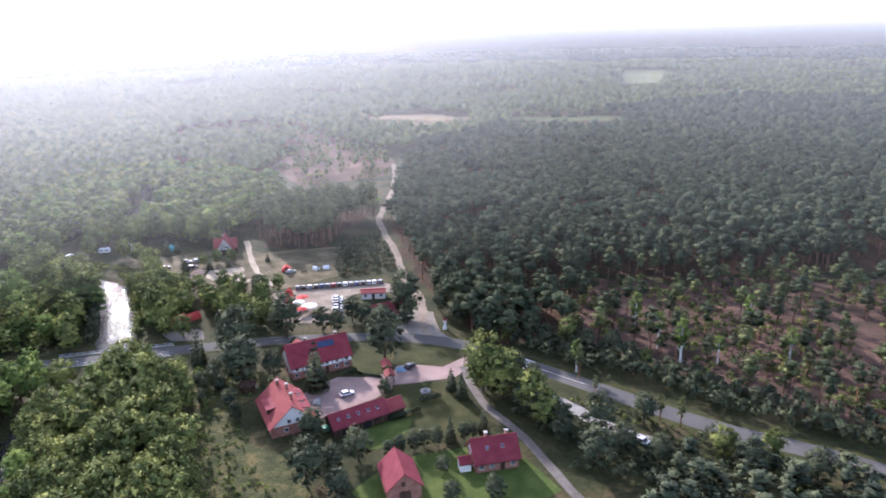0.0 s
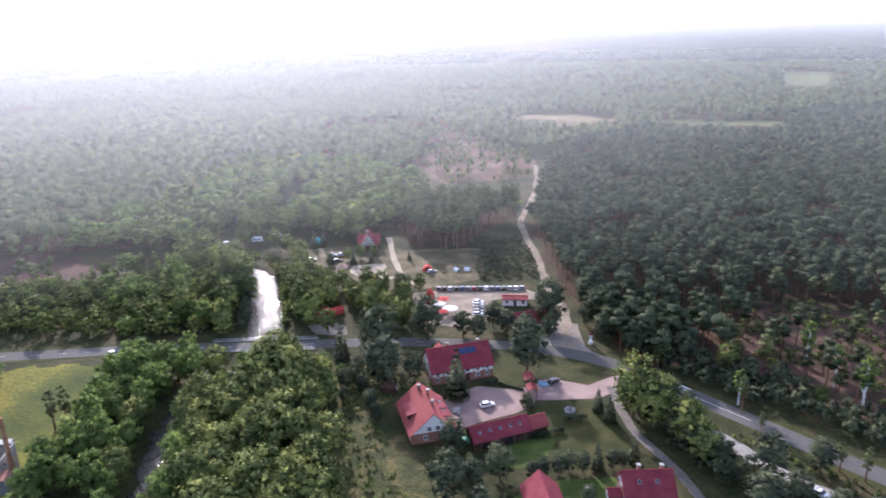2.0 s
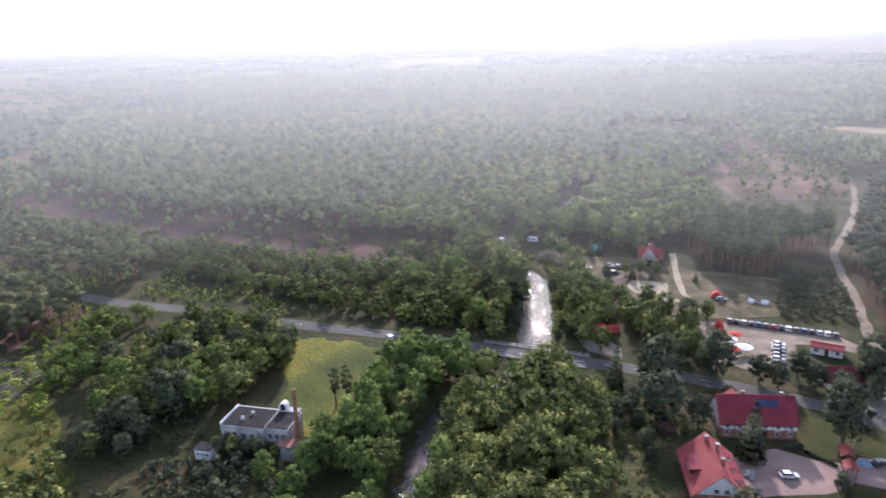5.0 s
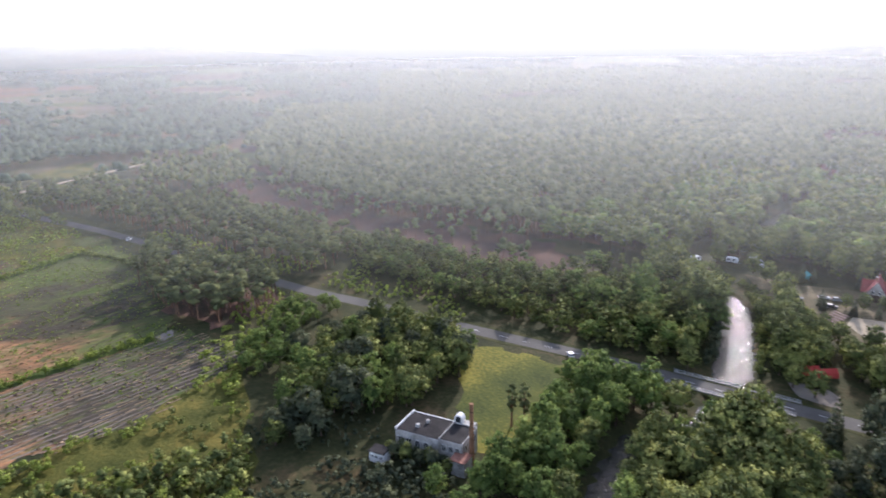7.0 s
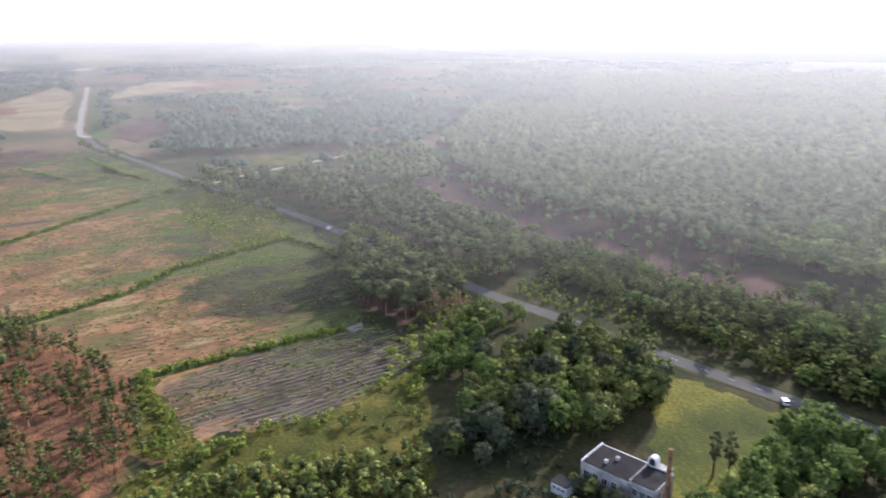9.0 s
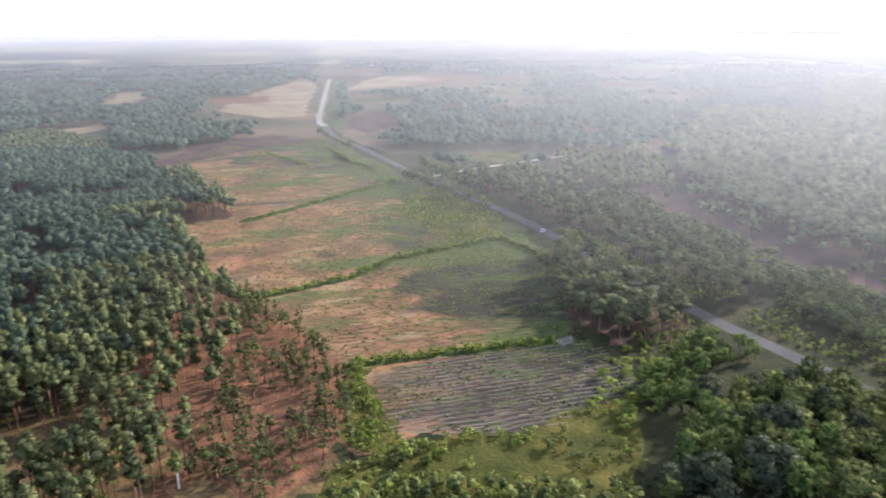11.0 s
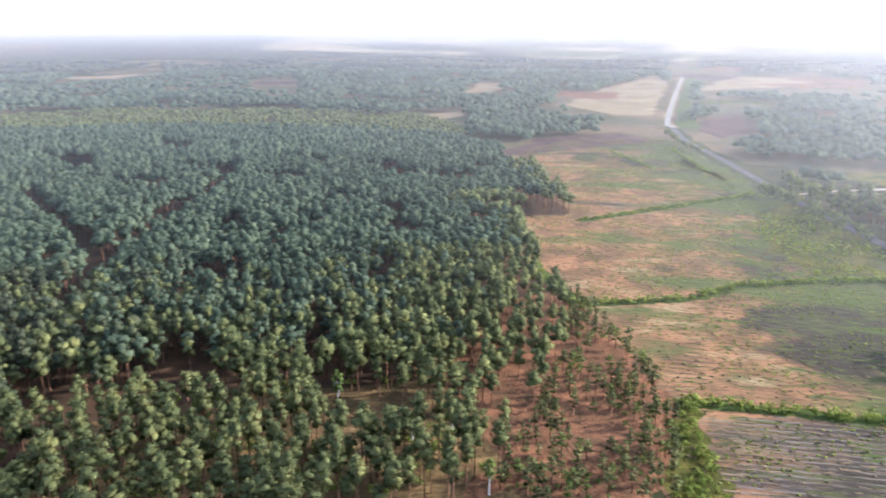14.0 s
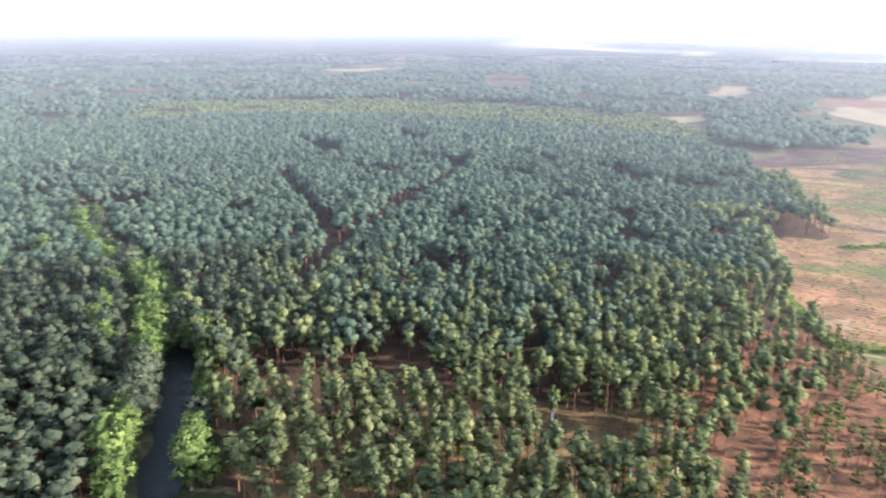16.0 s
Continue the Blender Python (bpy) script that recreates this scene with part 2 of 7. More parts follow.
M["far_fields"] = field_material()
M["sand"] = material("trodden_sand", (0.255, 0.212, 0.145), (0.425, 0.357, 0.255), 0.95, 0.15, 1.5, 0.05)
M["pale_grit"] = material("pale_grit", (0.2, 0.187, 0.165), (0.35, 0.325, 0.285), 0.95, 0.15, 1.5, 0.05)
M["gravel"] = material("grey_gravel", (0.1561, 0.1358, 0.1107), (0.2866, 0.2473, 0.2025), 0.95, 0.2, 2.5, 0.03)
M["asphalt"] = material("worn_asphalt", (0.072, 0.069, 0.063), (0.125, 0.118, 0.106), 0.9, 0.1, 2.0, 0.01)
M["paving"] = material("pinkish_paving", (0.22, 0.155, 0.13), (0.35, 0.25, 0.215), 0.9, 0.15, 2.5, 0.01)
M["road_paint"] = material("road_paint", (0.55, 0.55, 0.52), (0.8, 0.8, 0.78), 0.7, 1.0)
M["blue_paint"] = material("blue_bay_paint", (0.075, 0.16, 0.2592), (0.15, 0.25, 0.3456), 0.8, 0.8)
# plants
M["pine"] = material("pine_needles", (0.074, 0.092, 0.046), (0.295, 0.31, 0.127), 0.85, 0.16, 1.6, 0, mid=(0.16, 0.19, 0.085), through_light=0.5, island=0.14)
# pine needles made darker: the woods' shadow side painted into the colour
M["pine_shaded"] = material("shaded_pine_needles", (0.041, 0.054, 0.034), (0.163, 0.176, 0.094), 0.85, 0.16, 1.6, 0, mid=(0.083, 0.107, 0.061), through_light=0.45, island=0.14)
M["pine_young"] = material("young_pine_needles", (0.064, 0.083, 0.038), (0.32, 0.325, 0.12), 0.85, 0.18, 1.6, 0, mid=(0.16, 0.19, 0.078), through_light=0.45, island=0.14)
# needles tinted blue: the haze over farther pines painted into the colour
M["pine_blue"] = material("haze_tinted_pine_needles", (0.05, 0.075, 0.05), (0.195, 0.242, 0.137), 0.85, 0.16, 1.6, 0, mid=(0.106, 0.15, 0.094), through_light=0.45, island=0.14)
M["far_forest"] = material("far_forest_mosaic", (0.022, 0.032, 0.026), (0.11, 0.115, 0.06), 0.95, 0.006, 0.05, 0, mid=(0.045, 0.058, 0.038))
M["leaf"] = material("broad_leaves", (0.045, 0.06, 0.021), (0.35, 0.36, 0.098), 0.75, 0.15, 1.6, 0, mid=(0.128, 0.156, 0.048), through_light=0.15, island=0.14)
M["leaf_light"] = material("light_broad_leaves", (0.05, 0.085, 0.026), (0.32, 0.39, 0.105), 0.75, 0.16, 1.6, 0, mid=(0.15, 0.215, 0.06), through_light=0.45, island=0.14)
M["hedge_green"] = material("bright_young_shrubs", (0.1422, 0.1944, 0.03849), (0.4265, 0.4721, 0.1234), 0.8, 0.2, 1.0, 0, mid=(0.256, 0.3199, 0.06934), through_light=0.45, island=0.14)
M["slash"] = material("brushwood_rows", (0.1, 0.09, 0.05), (0.3, 0.22, 0.14), 0.97, 0.08, 0.7, 0.1, mid=(0.2, 0.15, 0.09), island=0.3)
M["leaf_dark"] = material("dark_leaves", (0.038, 0.051, 0.034), (0.165, 0.176, 0.09), 0.75, 0.2, 1.6, 0, mid=(0.086, 0.104, 0.06), through_light=0.25, island=0.14)
M["bark"] = material("brown_bark", (0.06, 0.045, 0.035), (0.16, 0.115, 0.085), 0.95, 0.8, 6, 0.02)
M["pine_bark"] = material("reddish_pine_bark", (0.11, 0.06, 0.04), (0.30, 0.17, 0.10), 0.95, 0.5, 5, 0.02)
M["birch_bark"] = material("white_birch_bark", (0.45, 0.44, 0.40), (0.78, 0.76, 0.72), 0.9, 1.2, 7, 0.01)
# buildings
M["roof"] = material("red_roof_tiles", (0.16, 0.026, 0.036), (0.24, 0.052, 0.06), 0.8, 0.35, 4.0, 0.03)
M["roof_orange"] = material("orange_red_roof_tiles", (0.215, 0.046, 0.044), (0.3, 0.08, 0.072), 0.8, 0.35, 4.0, 0.03)
M["brick"] = material("red_brick", (0.20, 0.09, 0.065), (0.36, 0.19, 0.14), 0.9, 0.6, 6, 0.02)
M["white_wall"] = material("white_plaster", (0.62, 0.61, 0.58), (0.82, 0.81, 0.78), 0.85, 0.3, 4, 0.01)
M["old_wall"] = material("stained_old_plaster", (0.16, 0.15, 0.14), (0.56, 0.54, 0.5), 0.9, 0.35, 2.5, 0.03, mid=(0.38, 0.365, 0.34))
M["tar"] = material("tar_roofing", (0.014, 0.013, 0.014), (0.038, 0.036, 0.036), 0.9, 0.25, 2, 0.02)
M["timber"] = material("dark_timber", (0.035, 0.022, 0.016), (0.10, 0.06, 0.04), 0.85, 0.7, 6, 0.02)
M["concrete"] = material("grey_concrete", (0.26, 0.25, 0.23), (0.45, 0.44, 0.41), 0.9, 0.25, 3, 0.02)
M["metal"] = material("galvanised_steel", (0.42, 0.43, 0.44), (0.6, 0.61, 0.62), 0.45, 0.8, 6, 0, metal=0.7)
M["glass"] = material("dark_window_glass", (0.02, 0.025, 0.03), (0.05, 0.055, 0.06), 0.08, 0.3)
M["solar"] = material("solar_cells", (0.02, 0.03, 0.07), (0.04, 0.06, 0.12), 0.35, 0.5)
M["rubber"] = material("black_rubber", (0.015, 0.015, 0.015), (0.035, 0.035, 0.035), 0.8, 2)
M["lamp_glass"] = material("lamp_glass", (0.6, 0.6, 0.6), (0.8, 0.8, 0.8), 0.15, 2)
M["red_cloth"] = material("red_canvas", (0.42, 0.05, 0.04), (0.58, 0.10, 0.08), 0.85, 0.8)
M["white_cloth"] = material("white_canvas", (0.66, 0.66, 0.64), (0.85, 0.85, 0.83), 0.85, 0.8)
M["teal_cloth"] = material("teal_canvas", (0.06, 0.25, 0.24), (0.12, 0.36, 0.34), 0.85, 0.8)
M["blue_cloth"] = material("blue_canvas", (0.06, 0.18, 0.42), (0.10, 0.28, 0.55), 0.7, 0.8)
M["yellow_cloth"] = material("yellow_canvas", (0.5, 0.38, 0.08), (0.65, 0.5, 0.14), 0.7, 0.8)
M["green_plastic"] = material("green_plastic", (0.05, 0.28, 0.16), (0.09, 0.38, 0.23), 0.5, 0.8)
M["rock"] = material("fieldstone", (0.20, 0.19, 0.17), (0.42, 0.40, 0.37), 0.9, 0.8, 5, 0.03)
for shade, col in (("white", (0.75, 0.75, 0.75)), ("silver", (0.38, 0.39, 0.40)), ("black", (0.02, 0.02, 0.022)), ("blue", (0.04, 0.08, 0.2)), ("red", (0.3, 0.03, 0.03)), ("grey", (0.13, 0.135, 0.14))):
    M["car_" + shade] = material("car_paint_" + shade, scaled(col, 0.85), scaled(col, 1.1), 0.3, 0.5, coat=0.6)


def water_material():
    m = material("river_water", (0.010, 0.013, 0.010), (0.022, 0.026, 0.020), 0.07, 0.1)
    n, l = m.node_tree.nodes, m.node_tree.links
    bsdf = n["Principled BSDF"]
    bsdf.inputs["Specular IOR Level"].default_value = 0.3
    tex, b, geo = n.new("ShaderNodeTexNoise"), n.new("ShaderNodeBump"), n.new("ShaderNodeNewGeometry")
    tex.inputs["Scale"].default_value, tex.inputs["Detail"].default_value = 1.1, 4
    b.inputs["Strength"].default_value, b.inputs["Distance"].default_value = 1.0, 0.62
    l.new(geo.outputs["Position"], tex.inputs["Vector"])
    l.new(tex.outputs["Fac"], b.inputs["Height"])
    l.new(b.outputs["Normal"], bsdf.inputs["Normal"])
    return m


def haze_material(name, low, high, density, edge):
    """Painted haze: lets most light by, and scatters the sun and sky light that meets it; its opacity rises from low to
    high, and towards the sun's bearing."""
    m = bpy.data.materials.new(name)
    m.use_nodes = True
    n, l = m.node_tree.nodes, m.node_tree.links
    n.remove(n["Principled BSDF"])
    clear, fore, back = n.new("ShaderNodeBsdfTransparent"), n.new("ShaderNodeBsdfTranslucent"), n.new("ShaderNodeBsdfDiffuse")
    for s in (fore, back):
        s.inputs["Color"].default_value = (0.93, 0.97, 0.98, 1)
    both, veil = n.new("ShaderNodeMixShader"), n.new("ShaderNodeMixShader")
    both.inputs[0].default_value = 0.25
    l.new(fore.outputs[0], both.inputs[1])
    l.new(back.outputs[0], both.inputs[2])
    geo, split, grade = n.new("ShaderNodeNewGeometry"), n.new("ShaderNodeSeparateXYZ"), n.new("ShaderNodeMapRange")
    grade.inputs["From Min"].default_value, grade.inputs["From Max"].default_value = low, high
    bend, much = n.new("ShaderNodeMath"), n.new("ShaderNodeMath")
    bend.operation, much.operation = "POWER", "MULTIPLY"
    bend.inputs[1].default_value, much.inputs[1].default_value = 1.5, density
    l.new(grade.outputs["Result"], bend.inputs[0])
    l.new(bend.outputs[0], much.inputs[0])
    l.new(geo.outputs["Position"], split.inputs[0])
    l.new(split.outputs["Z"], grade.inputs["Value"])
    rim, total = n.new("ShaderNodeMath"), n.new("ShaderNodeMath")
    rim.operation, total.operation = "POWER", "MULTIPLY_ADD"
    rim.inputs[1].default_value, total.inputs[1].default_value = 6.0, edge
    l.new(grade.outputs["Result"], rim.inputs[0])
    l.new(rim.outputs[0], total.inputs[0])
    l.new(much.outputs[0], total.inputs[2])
    # valley: extra opacity towards the sun's bearing, its glow painted into the haze
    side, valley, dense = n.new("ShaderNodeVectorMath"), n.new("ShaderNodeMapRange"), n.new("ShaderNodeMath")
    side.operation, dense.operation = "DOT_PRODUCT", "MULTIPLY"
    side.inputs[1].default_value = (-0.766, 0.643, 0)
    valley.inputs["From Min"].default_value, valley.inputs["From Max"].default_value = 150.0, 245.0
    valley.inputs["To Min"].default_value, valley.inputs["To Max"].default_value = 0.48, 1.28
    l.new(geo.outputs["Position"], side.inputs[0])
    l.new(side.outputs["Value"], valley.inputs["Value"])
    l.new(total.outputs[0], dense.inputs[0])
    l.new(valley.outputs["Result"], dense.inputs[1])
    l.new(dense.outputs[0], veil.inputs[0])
    l.new(clear.outputs[0], veil.inputs[1])
    l.new(both.outputs[0], veil.inputs[2])
    l.new(veil.outputs[0], n["Material Output"].inputs["Surface"])
    return m


def haze_layer_material():
    """A sheet of painted haze over the land: it scatters light up and down, more opaque with distance as the camera
    sees it.
    """
    m = bpy.data.materials.new("painted_haze_sheet")
    m.use_nodes = True
    n, l = m.node_tree.nodes, m.node_tree.links
    n.remove(n["Principled BSDF"])
    clear, down, up = n.new("ShaderNodeBsdfTransparent"), n.new("ShaderNodeBsdfTranslucent"), n.new("ShaderNodeBsdfDiffuse")
    both, veil, geo = n.new("ShaderNodeMixShader"), n.new("ShaderNodeMixShader"), n.new("ShaderNodeNewGeometry")
    for s in (down, up):
        s.inputs["Color"].default_value = (0.97, 0.97, 0.97, 1)
    both.inputs[0].default_value = 0.5
    l.new(down.outputs[0], both.inputs[1])
    l.new(up.outputs[0], both.inputs[2])
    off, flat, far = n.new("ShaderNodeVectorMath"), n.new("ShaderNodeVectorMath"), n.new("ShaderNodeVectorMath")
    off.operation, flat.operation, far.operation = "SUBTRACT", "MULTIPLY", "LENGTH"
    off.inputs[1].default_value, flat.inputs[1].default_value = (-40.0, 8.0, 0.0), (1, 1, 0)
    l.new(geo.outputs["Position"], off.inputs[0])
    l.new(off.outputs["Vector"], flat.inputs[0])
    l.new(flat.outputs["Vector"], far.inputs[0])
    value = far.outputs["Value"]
    # opacity from the ground distance seen through each point at camera height
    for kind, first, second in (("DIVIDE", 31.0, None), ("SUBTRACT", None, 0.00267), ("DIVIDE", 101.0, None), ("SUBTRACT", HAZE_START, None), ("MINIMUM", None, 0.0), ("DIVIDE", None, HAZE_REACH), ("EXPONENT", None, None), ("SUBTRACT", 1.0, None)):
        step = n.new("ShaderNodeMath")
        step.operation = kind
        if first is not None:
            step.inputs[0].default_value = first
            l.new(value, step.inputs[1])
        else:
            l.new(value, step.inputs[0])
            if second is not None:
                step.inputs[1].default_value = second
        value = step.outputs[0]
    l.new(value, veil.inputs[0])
    l.new(clear.outputs[0], veil.inputs[1])
    l.new(both.outputs[0], veil.inputs[2])
    l.new(veil.outputs[0], n["Material Output"].inputs["Surface"])
    return m


HAZE_START, HAZE_REACH = 480.0, 7400.0  # metres: where the haze begins to show, and in which it takes most of a thing's contrast
M["water"] = water_material()
M["haze_layer"] = haze_layer_material()

# ---- plan: centre lines and areas, in metres ----
ROAD = [(150, 130), (90, 146), (55, 161), (26, 170), (-5, 185), (-27, 196), (-42, 203.5), (-59, 206.5), (-73, 206), (-87, 203),
        (-113, 194.5), (-137, 183.5), (-157, 173), (-182, 161.5), (-206, 148.5), (-230, 135), (-276, 110.5), (-303, 95), (-360, 69),
        (-408, 48), (-458, 24), (-510, -6), (-567, -38), (-693, -103), (-765, -143), (-850, -175), (-932, -200), (-1447, -306), (-2257, -471), (-2977, -617)]
SAND_ROAD = [(-60, 208), (-66, 222), (-70, 236), (-77, 250), (-86, 265), (-98, 293), (-116, 327), (-127, 353), (-137, 403), (-150, 452), (-168, 504)]
LANE = [(-44, 190), (-38.5, 178), (-31.5, 167), (-23.5, 159), (-17, 150.5), (-9, 139), (-3, 131), (14, 112)]
RIVER = [(-330, 470), (-300, 430), (-284, 376), (-272, 335), (-276, 300), (-268, 263), (-246, 243), (-226, 238), (-211, 235), (-199.5, 227.5), (-190, 217.5), (-180, 206.5), (-171, 195), (-162, 181.5), (-154, 168),
         (-148, 150), (-152, 134), (-141, 114), (-128, 97), (-112, 72), (-100, 40), (-95, 0), (-97, -60), (-108, -130), (-119, -153), (-129, -172),
         (-140, -193), (-149, -216), (-157, -244), (-166, -285), (-162, -340), (-175, -400)]
TRACK = [(-560, -36), (-585, -16), (-620, 25), (-664, 82)]
RIDE_A, RIDE_B = [(-205, -236), (-238, -261), (-270, -282), (-301, -301), (-339, -318), (-395, -354)], [(-238, -261), (-245, -272), (-255, -299), (-277, -359), (-298, -419)]
DARK_GAPS = [[(-468, -514), (-485, -492), (-453, -456), (-435, -475)], [(-374, -539), (-401, -508), (-366, -446), (-352, -452)]]  # plots left treeless inside the wood, placed to fit the camera's view

CLEARING = [(-214, -22), (-259, -31), (-319, -82), (-364, -122), (-402, -146), (-413, -180), (-446, -133), (-597, -246), (-726, -240), (-762, -156),
            (-690, -114), (-566, -48), (-505, -14), (-455, 14), (-408, 36), (-361, 48), (-300, 42), (-250, 57), (-230, 41), (-221, 6)]
SPARSE_W = [(-329, -96), (-283, -74), (-250, -68), (-198, -60), (-190, -40), (-205, -28), (-216, -23), (-259, -30), (-316, -80)]
SPARSE_E = [(-15, 216), (-2, 208), (11, 201), (34, 190), (59, 178), (130, 160), (180, 260), (110, 292), (58, 293), (24, 274), (-9, 281)]
PINES_W = [(-597, -246), (-565, -217), (-446, -135), (-412, -174), (-400, -145), (-364, -126), (-329, -98), (-283, -74), (-250, -68),
           (-200, -60), (-160, -84), (-132, -118), (-134, -150), (-148, -190), (-163, -240), (-172, -290), (-172, -345), (-182, -400), (-190, -712), (-292, -734), (-419, -695), (-525, -594), (-571, -516), (-615, -412), (-622, -329)]
PINES_SE = [(-98, -130), (-108, -160), (-122, -190), (-142, -240), (-154, -290), (-156, -345), (-170, -400), (-245, -800), (-60, -900), (60, -500), (40, -250), (-40, -140)]
PINES_N = [(-625, 146), (-479, 150), (-395, 174), (-351, 203), (-308, 224), (-290, 240), (-310, 300), (-330, 420), (-290, 560), (-420, 900),
           (-900, 800), (-1000, 300), (-760, 200), (-700, 170)]
PINES_E = [(-66, 243), (-50, 219), (-34, 206), (-15, 216), (-9, 283), (24, 277), (58, 297), (95, 303), (200, 330), (500, 500), (700, 1000), (200, 1000),
           (-90, 735), (-160, 560), (-149, 470), (-133, 405), (-119, 345), (-92, 290), (-80, 262)]
PINES_CAMP = [(-170, 300), (-152, 292), (-132, 293), (-137, 316), (-135, 338), (-128, 360), (-131, 368), (-150, 362), (-168, 355), (-182, 340), (-184, 320)]
VALLEY = [(-318, 222), (-262, 238), (-235, 258), (-255, 275), (-275, 305), (-232, 300), (-190, 302), (-186, 330), (-190, 370), (-205, 405), (-244, 429), (-283, 448),
          (-325, 440), (-370, 440), (-360, 361), (-325, 290)]
BELT_N = [(-318, 124), (-250, 146), (-210, 158), (-180, 172), (-184, 196), (-215, 232), (-260, 226), (-262, 196), (-300, 170), (-352, 150)]
ROADSIDE = [(-560, -20), (-470, 32), (-420, 58), (-360, 84), (-318, 104), (-330, 124), (-420, 96), (-480, 60), (-540, 30)]
ROADSIDE_S = [(-392, 44), (-374, 42), (-343, 36), (-300, 44), (-283, 56), (-287, 76), (-302, 88), (-330, 80), (-366, 62)]
DARK_STRIP = [(-520, 96), (-440, 122), (-350, 160), (-290, 182), (-262, 200), (-300, 222), (-352, 202), (-396, 172), (-480, 149), (-560, 142)]
ISLAND = [(-146, 166), (-128, 168), (-116, 154), (-104, 136), (-92, 118), (-78, 100), (-96, 88), (-112, 92), (-126, 108), (-138, 126), (-142, 146)]
BANK_W = [(-190, 146), (-166, 158), (-160, 140), (-161, 126), (-150, 108), (-138, 94), (-146, 84), (-158, 90), (-162, 106), (-172, 124)]
RUIN_WOOD = [(-217, 58), (-234, 66), (-249, 83), (-255, 102), (-247, 121), (-232, 128), (-214, 120), (-199, 108), (-191, 82), (-195, 67), (-204, 58)]
RUIN_FRONT = [(-182, 60), (-166, 80), (-150, 86), (-136, 74), (-150, 50), (-176, 40)]
SCRUB = [(-252, 58), (-222, 52), (-196, 48), (-172, 40), (-160, 8), (-176, -24), (-206, -28), (-216, -6), (-226, 24)]
FRONT_W = [(-205, -60), (-176, -72), (-160, -84), (-132, -116), (-132, -146), (-150, -168), (-180, -160), (-214, -132), (-236, -92)]
SOUTH_E = [(14, 152), (52, 150), (96, 132), (70, 96), (24, 104), (4, 122), (10, 140)]
OPEN_FAR = [
    [(-277, 556), (-249, 592), (-185, 545), (-155, 455), (-181, 435), (-199, 421), (-218, 436), (-254, 481)],
    [(-298, 786), (-223, 800), (-165, 775), (-150, 745), (-225, 752), (-290, 762)],
    [(-125, 785), (0, 795), (10, 762), (-115, 752)],
    [(-5, 1532), (72, 1521), (60, 1225), (-5, 1225)],
    [(-1006, -359), (-1235, -396), (-1702, -417), (-1446, -325), (-945, -222), (-921, -259)],
    [(-1318, -256), (-1725, -261), (-1908, -119), (-1563, -89), (-1437, -192)],
    [(-880, -164), (-1045, -142), (-890, -90), (-789, -120)],
    [(-648, -19), (-700, 41), (-615, 36)],
    [(-623, 71), (-660, 113), (-667, 173), (-613, 156), (-550, 107), (-586, 83)],
    [(-1098, -574), (-1319, -650), (-1326, -607), (-1156, -535)],
    [(-767, -488), (-868, -447), (-834, -413), (-731, -437)],
    [(-937, -1442), (-1369, -1659), (-1263, -1483), (-1004, -1336)],
    [(-600, -262), (-704, -268), (-776, -210), (-743, -157), (-686, -200), (-604, -243)],
    [(-698, -744), (-796, -650), (-696, -557), (-657, -621)],
    [(-457, 650), (-444, 687), (-380, 703), (-313, 674), (-254, 600), (-283, 566), (-347, 604), (-386, 575)],
]
GLINTS = [[(-298, 362), (-276, 358), (-274, 374), (-294, 384)], [(-262, 250), (-240, 246), (-222, 262), (-214, 282), (-232, 280), (-254, 268)]]  # a bend of the river and a camp glade, open to view
OPEN_PLAIN = [(-2739, -418), (-3100, 100), (-3346, 456), (-3606, 1121), (-4937, 1535), (-19000, 2500), (-19000, -6000), (-7946, -7063), (-4536, -4035), (-3063, -3018), (-2315, -2031), (-2321, -1487), (-2650, -1100)]
YOUNG_BAND = [(-293, -738), (-412, -930), (-636, -813), (-742, -641), (-790, -459), (-700, -330), (-624, -332), (-617, -412), (-573, -518), (-527, -598), (-421, -700)]


def inside(poly, x, y):
    p = np.array(poly, float)
    hit = np.zeros(np.shape(x), bool)
    for (x0, y0), (x1, y1) in zip(p, np.roll(p, -1, 0)):
        cross = ((y0 > y) != (y1 > y)) & (x < (x1 - x0) * (y - y0) / ((y1 - y0) or 1e-9) + x0)
        hit ^= cross
    return hit


def away(line, x, y):
    """Distance from points to a line of corners."""
    best = np.full(np.shape(x), 1e9)
    p = np.array(line, float)
    for a, b in zip(p, p[1:]):
        d = b - a
        s = np.clip(((x - a[0]) * d[0] + (y - a[1]) * d[1]) / (d @ d), 0, 1)
        best = np.minimum(best, np.hypot(x - a[0] - s * d[0], y - a[1] - s * d[1]))
    return best


def smooth_line(line, step):
    """A rounded line through the corners, with a point about every step metres."""
    p = np.array(line, float)
    q = np.vstack([2 * p[0] - p[1], p, 2 * p[-1] - p[-2]])
    out = []
    for i in range(1, len(q) - 2):
        count = max(1, int(np.linalg.norm(q[i + 1] - q[i]) / step))
        for s in np.arange(count) / count:
            out.append(0.5 * (2 * q[i] + (q[i + 1] - q[i - 1]) * s + (2 * q[i - 1] - 5 * q[i] + 4 * q[i + 1] - q[i + 2]) * s**2
                              + (3 * q[i] - q[i - 1] - 3 * q[i + 1] + q[i + 2]) * s**3))
    out.append(p[-1])
    return np.array(out)


MID = np.array([-40.0, 8.0])  # middle of the flight


def rise(x, y):
    """The far plain lifts gently, so that its last visible miles fit within five kilometres."""
    r = np.hypot(np.asarray(x) - MID[0], np.asarray(y) - MID[1])
    return 101.0 * (1 - 1 / (1 + 3.4 * np.clip((r - 1800) / 3150, 0, 1.06) ** 2))


